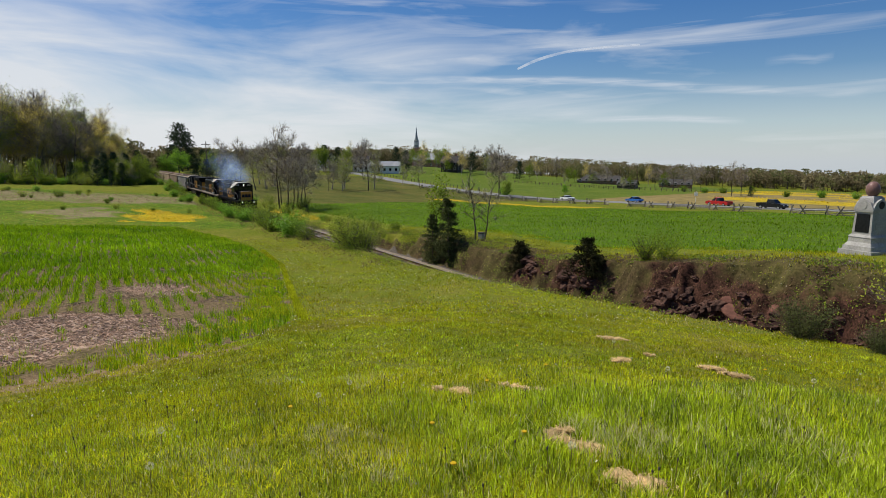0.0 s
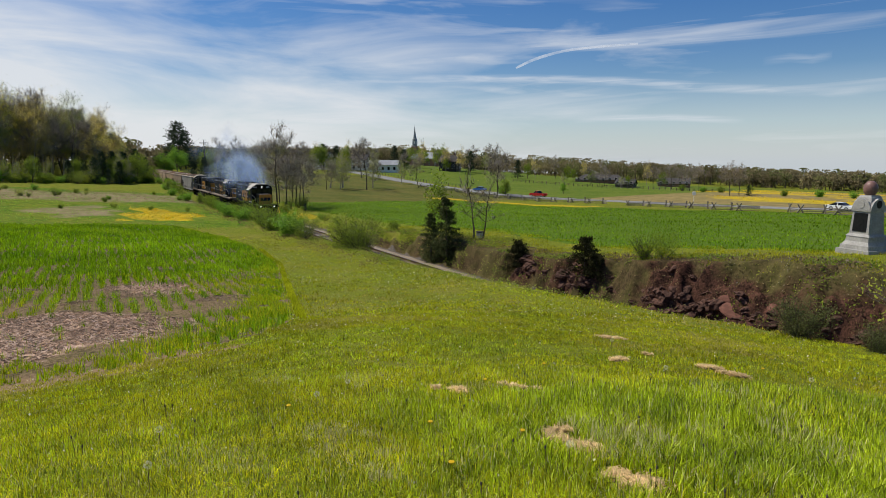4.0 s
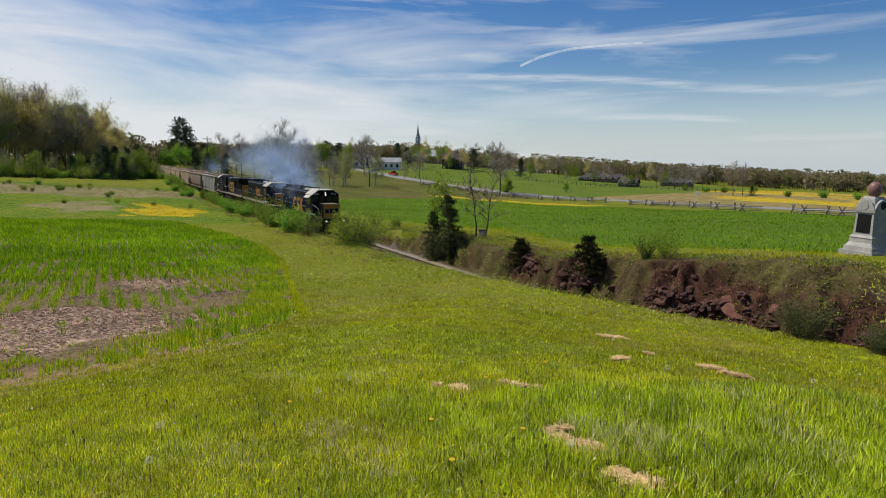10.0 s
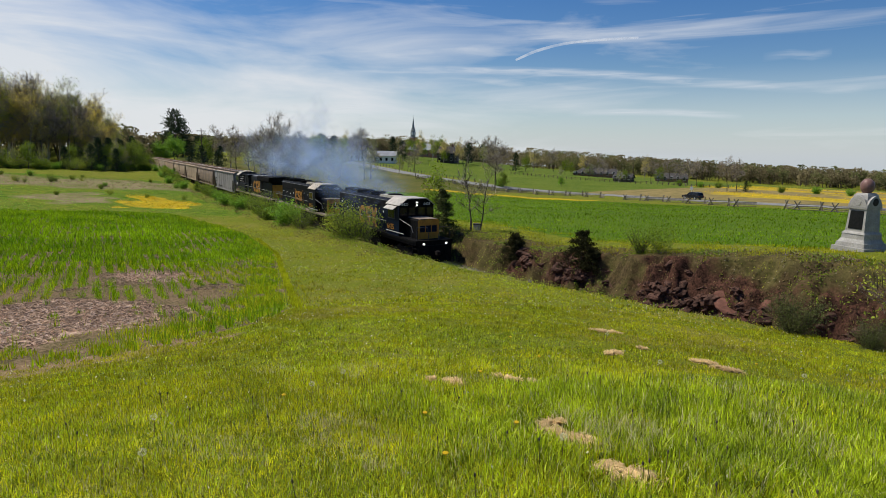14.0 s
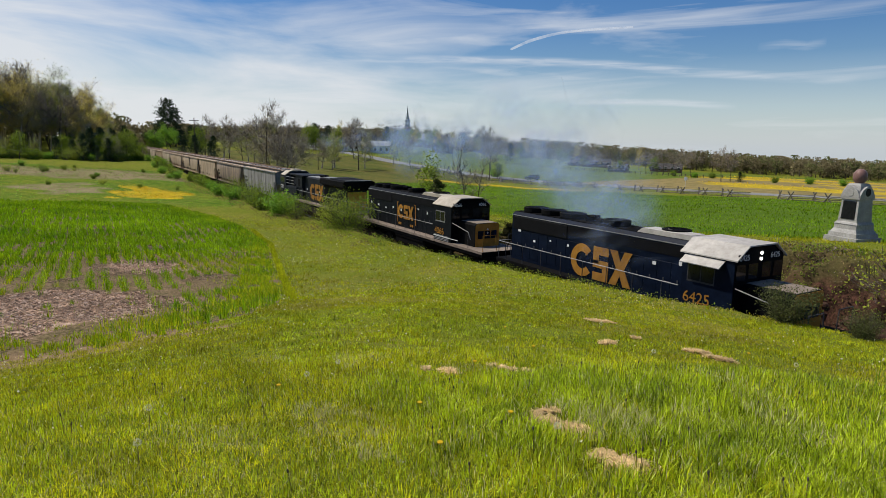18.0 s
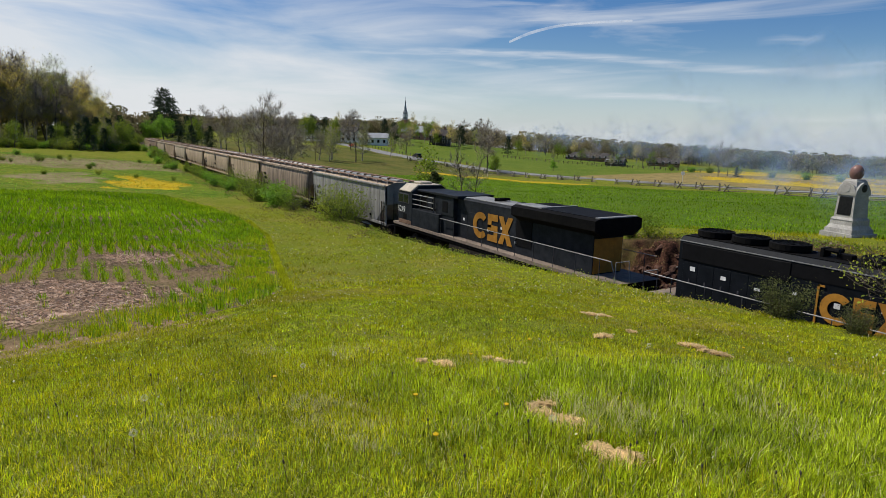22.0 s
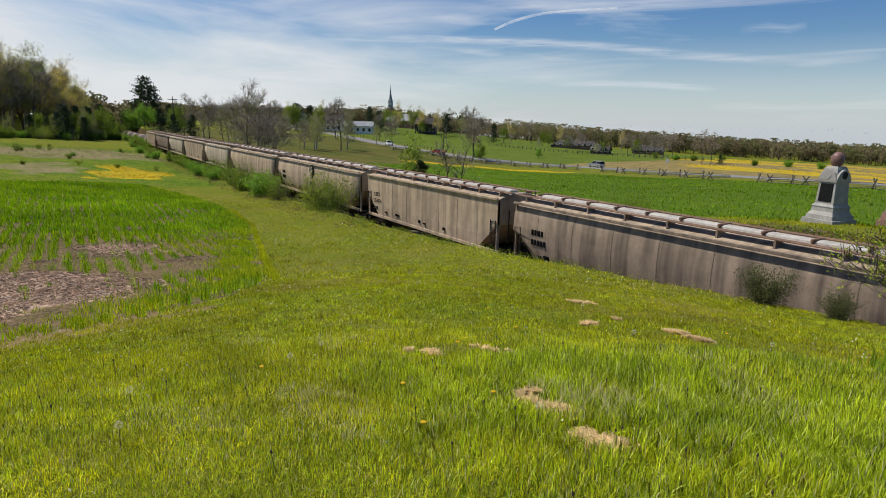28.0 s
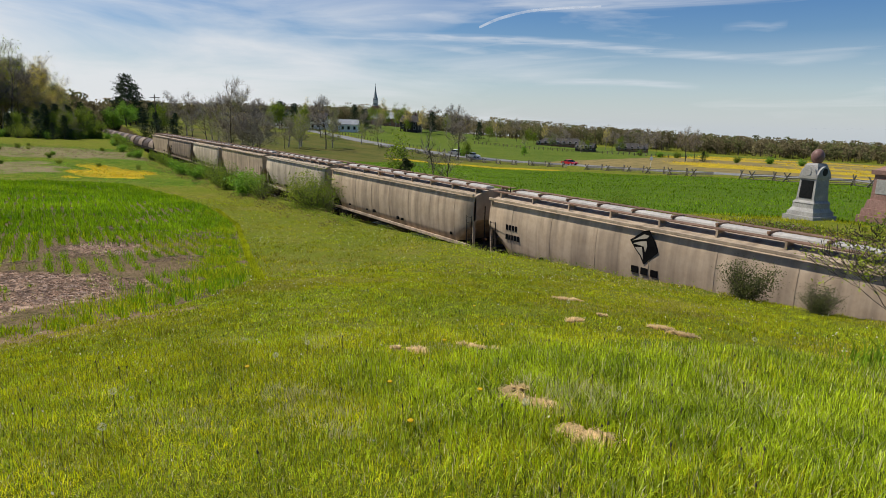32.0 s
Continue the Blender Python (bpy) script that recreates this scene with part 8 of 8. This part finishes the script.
def fields():
    rng = np.random.default_rng(77)
    # rows of young cereal
    X, Y = [], []
    for row in np.arange(-16, 10.4, 0.56):
        x = np.arange(-77, -11.5, 0.25) + rng.uniform(-0.08, 0.08, len(np.arange(-77, -11.5, 0.25)))
        y = np.full(len(x), row) + rng.normal(0, 0.05, len(x)) + 0.25 * np.sin(x / 14)
        X.append(x)
        Y.append(y)
    x, y = np.concatenate(X), np.concatenate(Y)
    patch = lump(x, y, 2.1, 0.7) + 0.6 * lump(x, y, 0.8, 1.9) + 0.55 * np.clip((-34 - x) / 10, -0.7, 1.6)
    wet = inside(x + 0.6 * lump(x, y, 1.3), y + 0.5 * lump(x, y, 0.9, 2), MUD)
    wet2 = inside(x + 0.7 * lump(x, y, 1.1), y + 0.4 * lump(x, y, 0.8, 2), MUD_FAR)
    keep = inside(x, y, CROP) & (patch > -0.6) & (~wet | (rng.random(len(x)) < 0.12)) & (~wet2 | (rng.random(len(x)) < 0.3))
    x, y = x[keep], y[keep]
    n = 13
    xx = np.repeat(x, n) + rng.normal(0, 0.075, len(x) * n)
    yy = np.repeat(y, n) + rng.normal(0, 0.075, len(x) * n)
    h_ = (0.13 + 0.19 * rng.random(len(xx))) * (1 + 0.4 * lump(xx, yy, 1.1, 4))
    pale = (rng.random(len(xx)) < 0.12 + 0.4 * (patchy(xx, yy, 3.1, 5.0) > 0.52)) & (xx > -38)
    for name, m_, sel, lab in (("cereal_rows", M_CROP, ~pale, "young green cereal plants in patchy rows"), ("cereal_rows_pale", M_CROP_PALE, pale, "yellow-green cereal plants where the ground was wet")):
        me = blade_mesh(name, xx[sel], yy[sel], h_[sel], np.where(xx[sel] < -35, 0.045, 0.022), 0.5, m_, 11)
        tagged(new(name, me), lab, "crop", kind="stuff")
    # dense far part of the crop
    x, y = rng.uniform(-78, -31, 75000), rng.uniform(-24, 10.6, 75000)
    keep = inside(x, y, CROP) & (rng.random(len(x)) < np.clip((-31 - x) / 9, 0, 1)) & (patchy(x, y, 2.4, 9.0) + 0.5 * patchy(x, y, 0.9, 3.0) > 0.42 + 0.02 * np.clip(x + 50, 0, 20))
    me = blade_mesh("cereal_thick", x[keep], y[keep], 0.16 + 0.16 * rng.random(keep.sum()), np.full(keep.sum(), 0.055), 0.4, M_CROP, 12)
    tagged(new("cereal_thick", me), "thick green young cereal at the far end of the field", "crop", kind="stuff")
    # ragged yellow-green rim of the crop, in clumps, with a band of sown grass behind it
    e = np.array(CROP[:11], float)
    seg = np.r_[0, np.cumsum(np.hypot(*np.diff(e, axis=0).T))]
    s = rng.uniform(0, seg[-1], 52000) ** 1.15 / seg[-1] ** 0.15
    x = np.interp(s, seg, e[:, 0]) - np.abs(rng.normal(0, 1, len(s))) * np.interp(s, [0, seg[3], seg[5], seg[7]], [1.9, 2.2, 1.2, 0.8]) - 0.2
    y = np.interp(s, seg, e[:, 1]) - np.abs(rng.normal(0, 0.7, len(s))) * (s > 5) + rng.normal(0, 0.2, len(s))
    clump_ = patchy(x, y, 0.45, 3.0) + 0.6 * patchy(x, y, 1.3, 5.0)
    keep = clump_ > 0.72
    x, y, clump_ = x[keep], y[keep], clump_[keep]
    pale = rng.random(len(x)) < 0.6
    for name, m_, sel in (("field_rim", M_CROP_PALE, pale), ("field_rim_green", M_CROP, ~pale)):
        me = blade_mesh(name, x[sel], y[sel], (0.08 + 0.16 * rng.random(sel.sum())) * (0.6 + 1.1 * (clump_[sel] - 0.7)), np.full(sel.sum(), 0.019), 0.5, m_, 13)
        tagged(new(name, me), "ragged taller grass along the field edge", "grass", kind="stuff")
    # thin bright line of sown grass along the field's inner edge
    s = rng.uniform(seg[4], seg[8], 8000)
    x = np.interp(s, seg, e[:, 0]) + rng.normal(0, 0.07, len(s))
    y = np.interp(s, seg, e[:, 1]) + 0.30 + rng.normal(0, 0.06, len(s))
    me = blade_mesh("field_edge_line", x, y, 0.10 + 0.12 * rng.random(len(x)), np.full(len(x), 0.03), 0.4, M_CROP_PALE, 15)
    tagged(new("field_edge_line", me), "thin bright line of self-sown cereal at the field edge", "crop", kind="stuff")
    # wet stubble ridges in the bare patch
    x, y = rng.uniform(-29, -15, 26000), rng.uniform(-8, 3, 26000)
    x2, y2 = rng.uniform(-42, -26, 16000), rng.uniform(0, 9, 16000)
    x, y = np.concatenate([x, x2]), np.concatenate([y, y2])
    wet = inside(x + 0.6 * lump(x, y, 1.3), y + 0.5 * lump(x, y, 0.9, 2), MUD) | inside(x, y, MUD_FAR) | (inside(x, y, CROP) & (x < -26) & (lump(x, y, 2.1, 0.7) < -0.2))
    x, y = x[wet], y[wet]
    c = np.c_[x, y, land(x, y) + 0.01]
    dirs = np.c_[rng.normal(0.4, 0.2, len(x)), rng.normal(0.1, 0.25, len(x)), rng.normal(0, 0.06, len(x))]
    dirs *= (rng.uniform(0.03, 0.10, len(x)) / np.linalg.norm(dirs, axis=1))[:, None]
    o2 = np.c_[np.zeros(len(x)), np.zeros(len(x)), rng.uniform(0.01, 0.03, len(x))]
    v = np.stack([c - dirs, c + dirs, c + dirs * 0.8 + o2, c - dirs * 0.8 + o2], 1).reshape(-1, 3)
    tagged(new("stubble", raw_mesh("stubble", v, 4, np.arange(len(v)), M_STUBBLE)), "flattened brown stubble in the wet bare patch", "stubble", kind="stuff")
    # far green field
    x, y = rng.uniform(-150, 10, 70000), 32.3 + 70 * rng.random(70000) ** 1.4
    keep = (x > -112 - 0.3 * y) & (y < 90 + 0.12 * (x + 90)) & (np.hypot(x + 15.5, y - 32.4) > 1.5) & (np.hypot(x + 13.1, y - 35.2) > 1.3)
    x, y = x[keep], y[keep]
    me = blade_mesh("field_grass", x, y, 0.10 + 0.14 * rng.random(len(x)), 0.04 + 0.0007 * y, 0.75, M_FIELD, 14)
    tagged(new("field_grass", me), "lush green grass of the far field", "grass", kind="stuff")
    # weeds along both edges of the cutting
    def scatter(name, label, n, x0, x1, y0, y1, height, size, m_, seed, cond=None):
        r = np.random.default_rng(seed)
        x, y = r.uniform(x0, x1, n), r.uniform(y0, y1, n)
        k = (lump(x, y, 0.8, seed) + 0.7 * lump(x, y, 0.33, seed + 1) > -0.15)
        if cond is not None:
            k &= cond(x, y)
        x, y = x[k], y[k]
        c = np.c_[x, y, land(x, y) + height * r.random(len(x)) ** 1.5]
        tagged(new(name, leaf_mesh(name, c, size, m_, seed)), label, "weeds", kind="stuff")
    scatter("edge_weeds", "low leafy weeds along the edge of the cutting", 9000, -42, -2, 16.9, 18.9, 0.22, 0.07, M_LEAF, 31)
    scatter("edge_weeds_pale", "yellow-green weeds along the edge of the cutting", 7000, -42, -2, 17.1, 18.8, 0.30, 0.06, M_LEAF_Y, 32)
    def tufts(name, label, n, x0, x1, y0, y1, length, width, m_, seed, thr=-0.2):
        r = np.random.default_rng(seed)
        x, y = r.uniform(x0, x1, n), r.uniform(y0, y1, n)
        k = lump(x, y, 0.9, seed) + 0.7 * lump(x, y, 0.37, seed + 1) > thr
        x, y = x[k], y[k]
        me = blade_mesh(name, x, y, length * r.uniform(0.4, 1.1, len(x)), np.full(len(x), width), 0.55, m_, seed)
        tagged(new(name, me), label, "grass", kind="stuff")
    tufts("bank_grass", "olive and tan rough grass on the cutting bank", 26000, -62, 2, 24.6, 29.8, 0.15, 0.022, M_BLADE_OLIVE, 51, 0.2)
    tufts("bank_grass_green", "green rough grass on top of the cutting", 40000, -62, 2, 26.6, 33.5, 0.16, 0.022, M_BLADE_MOWN, 52)
    scatter("bank_brush", "dry brown growth on the cutting bank", 14000, -60, 2, 24.3, 28.6, 0.14, 0.12, M_BRUSH, 33)
    scatter("bank_weeds", "patchy green weeds on the cutting bank", 34000, -60, 2, 24.6, 28.8, 0.16, 0.11, M_LEAF, 34, lambda x, y: lump(x, y, 1.4, 7) > -0.1)
    scatter("bank_leaves", "yellow-green leafy weeds on the cutting bank", 11000, -60, 2, 24.5, 28.6, 0.22, 0.08, M_LEAF_Y, 44, lambda x, y: lump(x, y, 1.9, 5) > 0.1)
    scatter("bank_twigs", "grey twiggy brush on top of the cutting", 3500, -30, 2, 26.2, 28.6, 0.35, 0.06, M_TWIG, 35, lambda x, y: x > -24)
    scatter("line_weeds", "low weeds beside the railway", 16000, -120, -36, 16.5, 19.4, 0.35, 0.12, M_LEAF, 36)
    scatter("line_weeds_dry", "dry stems beside the railway", 12000, -120, -36, 14.5, 19.3, 0.4, 0.12, M_BRUSH, 37)
    scatter("line_weeds_far", "weeds on the far side of the railway", 16000, -130, -40, 24.5, 31, 0.4, 0.14, M_LEAF_Y, 38)
    scatter("meadow_weeds", "rough weeds of the left-hand meadow", 9000, -136, -114, -40, 15, 0.5, 0.16, M_BRUSH, 39)
    scatter("meadow_tufts", "green tufts of the left-hand meadow", 14000, -140, -68, -26, 15, 0.22, 0.15, M_LEAF_BRIGHT, 40)
    scatter("buttercups", "patch of yellow buttercups in the meadow", 9000, -108, -76, 1, 14, 0.3, 0.17, M_FLOWER_Y, 41, lambda x, y: np.hypot((x + 91) / 12, (y - 7.8) / 4.4) < 0.9 + 0.6 * lump(x, y, 2.2, 1))
    scatter("buttercups_line", "yellow buttercups beside the railway", 2600, -106, -83, 25.2, 28.4, 0.3, 0.18, M_FLOWER_Y, 42)
    scatter("buttercups_far", "broad yellow buttercup field beyond the road", 14000, -150, 60, 140, 262, 0.4, 0.45, M_FLOWER_Y, 43, lambda x, y: (y > 150 - 0.35 * (x + 110)) & (lump(x * 0.3, y, 7.0, 2) > 0.12))


fields()

# vapour trail
_arc = [(-2794, 2049, 501), (-2721, 2134, 551), (-2622, 2245, 587), (-2503, 2374, 601), (-2340, 2533, 607)]
_ts = np.linspace(0, 4, 41)
_ribs = [tuple(float(np.interp(t, range(5), [p[i] for p in _arc])) for i in range(3)) for t in _ts]
_ribs = [tuple(sum(_ribs[min(max(k + d, 0), 40)][i] for d in range(-4, 5)) / 9 for i in range(3)) for k in range(41)]
_tube = Shape().loft([[(p[0] + w * dx, p[1] + w * dx * 0.4, p[2] + w * dz) for dx, dz in ((0.0, 1), (0.8, 0.3), (0.5, -0.8), (-0.5, -0.8), (-0.8, 0.3))] for p, w in zip(_ribs, np.interp(_ts, [0, 1, 4], [6.5, 8.5, 5]))])
tagged(part("contrail", _tube, M_VAPOUR, None), "thin curved white vapour trail in the sky", "contrail", kind="structure")


# thin streaks of high cirrus, far behind everything
def cirrus_material():
    m = bpy.data.materials.new("cirrus")
    m.use_nodes = True
    N, L = m.node_tree.nodes, m.node_tree.links
    N.remove(N["Principled BSDF"])
    e, t, mx, at, co, mp, nz, rp, by = (N.new(k) for k in ("ShaderNodeEmission", "ShaderNodeBsdfTransparent", "ShaderNodeMixShader", "ShaderNodeAttribute", "ShaderNodeTexCoord", "ShaderNodeMapping", "ShaderNodeTexNoise", "ShaderNodeMapRange", "ShaderNodeMath"))
    e.inputs[0].default_value, e.inputs[1].default_value = (0.78, 0.82, 0.88, 1), 0.95
    at.attribute_name = "dense"
    mp.inputs["Scale"].default_value = (0.0016, 0.0016, 0.02)
    nz.inputs["Scale"].default_value, nz.inputs["Detail"].default_value, nz.inputs["Distortion"].default_value = 2.0, 6, 0.7
    rp.inputs[1].default_value, rp.inputs[2].default_value, rp.inputs[3].default_value, rp.inputs[4].default_value = 0.3, 0.7, 0.12, 0.75
    by.operation = "MULTIPLY"
    L.new(co.outputs["Object"], mp.inputs[0])
    L.new(mp.outputs[0], nz.inputs["Vector"])
    L.new(nz.outputs[0], rp.inputs[0])
    L.new(rp.outputs[0], by.inputs[0])
    L.new(at.outputs["Fac"], by.inputs[1])
    L.new(by.outputs[0], mx.inputs[0])
    L.new(t.outputs[0], mx.inputs[1])
    L.new(e.outputs[0], mx.inputs[2])
    L.new(mx.outputs[0], N["Material Output"].inputs[0])
    return m


M_CIRRUS = cirrus_material()


def cirrus(line, height, gain):
    """A long flat streak: fades to nothing at its ends and edges."""
    n, m = 48, 9
    u = np.linspace(0, len(line) - 1, n)
    c = np.stack([np.interp(u, range(len(line)), [q[i] for q in line]) for i in range(3)], 1)
    V, A = [], []
    for k in range(n):
        e = max(0.0, math.sin(math.pi * k / (n - 1))) ** 0.6
        for j in range(m):
            w = j / (m - 1) * 2 - 1
            V.append((c[k][0], c[k][1], c[k][2] + w * height))
            A.append(gain * e * max(0.0, 1 - w * w) ** 1.5)
    i_ = np.arange(n * m).reshape(n, m)
    me = raw_mesh("cirrus", V, 4, np.stack([i_[:-1, :-1], i_[1:, :-1], i_[1:, 1:], i_[:-1, 1:]], -1), M_CIRRUS)
    me.attributes.new("dense", "FLOAT", "POINT").data.foreach_set("value", np.array(A, np.float32))
    ob = tagged(new("cirrus", me), "thin white streak of cirrus cloud", "cloud", kind="structure")
    ob.visible_shadow = False


cirrus([(-3958, 1312, 495), (-3763, 1788, 529), (-3487, 2276, 541), (-3157, 2719, 526), (-2867, 3027, 500), (-2566, 3293, 454), (-2166, 3575, 408), (-1831, 3760, 380)], 34, 0.9)
cirrus([(-3147, 2768, 268), (-2924, 3001, 277), (-2670, 3230, 274), (-2363, 3463, 244)], 26, 1.0)
cirrus([(-2288, 3473, 582), (-2166, 3548, 594), (-2070, 3608, 576), (-1987, 3652, 592)], 30, 0.6)
cirrus([(-3288, 2491, 788), (-2995, 2848, 746), (-2752, 3085, 736), (-2259, 3459, 754)], 60, 0.55)
cirrus([(-3998, 1261, 250), (-3904, 1521, 290), (-3753, 1865, 271), (-3664, 2032, 286)], 50, 0.5)

scene.cycles.transparent_max_bounces = 64


# ---- exhaust smoke: soft thin pieces that rise from the leading engine's stack and drift ----
def smoke_material():
    m = bpy.data.materials.new("exhaust_smoke")
    m.use_nodes = True
    N, L = m.node_tree.nodes, m.node_tree.links
    N.remove(N["Principled BSDF"])
    d, t, mx = N.new("ShaderNodeBsdfDiffuse"), N.new("ShaderNodeBsdfTransparent"), N.new("ShaderNodeMixShader")
    d.inputs[0].default_value = (0.52, 0.67, 0.94, 1)
    tl, ad = N.new("ShaderNodeBsdfTranslucent"), N.new("ShaderNodeMixShader")
    tl.inputs[0].default_value = (0.52, 0.67, 0.94, 1)
    co, pw, rp = N.new("ShaderNodeAttribute"), N.new("ShaderNodeMath"), N.new("ShaderNodeMath")
    co.attribute_name = "dense"
    pw.operation, pw.inputs[1].default_value = "POWER", 1.4
    rp.operation, rp.inputs[1].default_value = "MULTIPLY", 0.085
    L.new(co.outputs["Fac"], pw.inputs[0])
    L.new(pw.outputs[0], rp.inputs[0])
    ad.inputs[0].default_value = 0.5
    L.new(d.outputs[0], ad.inputs[1])
    L.new(tl.outputs[0], ad.inputs[2])
    L.new(rp.outputs[0], mx.inputs[0])
    L.new(t.outputs[0], mx.inputs[1])
    L.new(ad.outputs[0], mx.inputs[2])
    L.new(mx.outputs[0], N["Material Output"].inputs[0])
    return m


M_SMOKE = smoke_material()
PUFFS = []


def smoke():
    shapes = []
    for k in range(6):
        rg = np.random.default_rng(200 + k)
        V, F_, A = [], [], []
        for i in range(11):
            c = Vector((rg.normal(0, 1.5), rg.normal(0, 0.7), rg.normal(0, 0.8)))
            nrm = Vector(rg.normal(size=3)).normalized()
            a_ = nrm.orthogonal().normalized()
            b_ = nrm.cross(a_)
            r_ = rg.uniform(1.1, 2.3)
            o = len(V)
            V.append(tuple(c))
            A.append(1.0)
            for j in range(9):
                w = 2 * math.pi * j / 9
                V.append(tuple(c + (a_ * math.cos(w) + b_ * math.sin(w)) * r_))
                A.append(0.0)
            F_ += [(o, o + 1 + j, o + 1 + (j + 1) % 9) for j in range(9)]
        me = raw_mesh("smoke_puff", V, 3, F_, M_SMOKE)
        at = me.attributes.new("dense", "FLOAT", "POINT")
        at.data.foreach_set("value", np.array(A, np.float32))
        shapes.append(me)
    rng = random.Random(17)
    for k in range(190):
        te = -2.5 + 24.0 * k / 189 + rng.uniform(-0.12, 0.12)
        ob = tagged(new("smoke_puff", shapes[k % 6]), "thin blue-grey puff of diesel exhaust smoke", "smoke", "exhaust smoke")
        PUFFS.append((ob, te, rng.gauss(0, 1), rng.gauss(0, 1), 0.6 + 1.0 * rng.random() + (1.4 * rng.random() if k % 5 == 0 else 0), rng.uniform(-40, 40)))


smoke()

CARS = []


def traffic():
    for name, label, paint, kind, t0, x0, v in (("pickup_truck", "red pickup truck on the country road", M_CAR_RED, "pickup", 0, -87.6, -15.6), ("pickup_truck", "black pickup truck on the country road", M_CAR_BLACK, "pickup", 0, -72.8, 14.8),
                                                ("car", "white car on the country road", M_CAR_WHITE, "sedan", 0, -135.3, 19.0), ("car", "bright blue car on the country road", M_CAR_BLUE, "sedan", 0, -113.1, -14.8),
                                                ("suv", "black sport utility car on the country road", M_CAR_BLACK, "suv", 12, -65.4, -14.0), ("car", "dark grey car on the country road", M_CAR_SILVER, "suv", 24, -67.4, -12.4),
                                                ("car", "small red car on the country road", M_CAR_RED, "sedan", 32, -117.8, 14.5), ("suv", "white sport utility car on the country road", M_CAR_WHITE, "suv", 32, -156.8, 13.5)):
        CARS.append((car(name, label, paint, kind), t0, x0, v))


traffic()


# ---- what moves ----
FRONT = [(0, -103.9), (2, -97.1), (3.5, -91.7), (6, -82.0), (9, -67.4), (11, -57.0), (13, -45.7), (14.5, -36.2), (16.5, -22.2), (18, -11.0), (19, -3.4), (20, 4.3),
         (21, 12.5), (22, 20.8), (23, 29.4), (24, 38.3), (25, 47.3), (27.5, 70.5), (28, 75.2), (29, 84.9), (30, 94.8), (31, 104.8), (32, 115.0)]
STACK_BACK = 9.0


def train_x(t):
    if t < 0:
        return -103.9 + 3.4 * t
    return float(np.interp(t, [r[0] for r in FRONT], [r[1] for r in FRONT]))


def drift(t):
    """How far the air has carried the smoke by then: almost calm at first, then a breeze across the fields."""
    u = np.linspace(-3.0, max(t, -2.9), 60)
    gust = np.clip((u - 13.5) / 4.0, 0, 1)
    gust = gust * gust * (3 - 2 * gust)
    step = (u[-1] - u[0]) / 59
    return float((-0.35 + 1.6 * gust).sum() * step), float((0.35 + 3.4 * gust + 0.55 * np.clip(u - 19, 0, 20)).sum() * step)


def motions():
    for ob, back, length in TRAIN:
        walk(ob, [(t, pose(x - back - length / 2, TRACK_Y, 0)) for t, x in FRONT])
    for ob, te, gx_, gy_, lift, turn in PUFFS:
        rows = []
        times = sorted({0.0, 32.0, *[t for t in np.arange(0, 32, 4.0)], *[max(0.0, min(32.0, te + d)) for d in (-0.35, 0, 0.6, 1.5, 3, 5, 6.5, 8, 9, 10, 12, 14, 17)]})
        x0 = train_x(te) - STACK_BACK
        for t in times:
            age = t - te
            if age <= 0:
                rows.append((t, pose(train_x(t) - STACK_BACK, TRACK_Y, 3.1 if age > -0.1 else -5.0)))
                continue
            rise = lift * 2.9 * (1 - math.exp(-age / 1.3)) + 0.16 * lift * age
            spread = 0.25 + 0.42 * age
            away = 1 + 0.10 * max(0.0, age - 6.5) ** 2
            dx, dy = drift(t)[0] - drift(te)[0], drift(t)[1] - drift(te)[1]
            rows.append((t, pose((x0 + dx + gx_ * spread * 0.9) * away, (TRACK_Y + dy + gy_ * spread * 0.9) * away, 3.1 + rise + 0.10 * abs(gx_) * gy_ * spread, 0, 0, max(-80, min(80, turn * (1 - math.exp(-age / 4)))))))
        walk(ob, rows)
    for ob, t0, x0, v in CARS:
        rows = []
        for t in np.arange(0, 32.1, 2.0):
            x = x0 + v * (t - t0)
            lane = 1.7 if v < 0 else -1.7
            dx = 1.0 if v > 0 else -1.0
            yaw = math.degrees(math.atan2(smooth_road_y(x + 2 * dx) - smooth_road_y(x - 2 * dx), 4 * dx))
            rows.append((float(t), pose(x, smooth_road_y(x) + lane, float(np.interp(x, ROAD_X, ROAD_Z)), 0, 0, yaw)))
        walk(ob, rows)


motions()
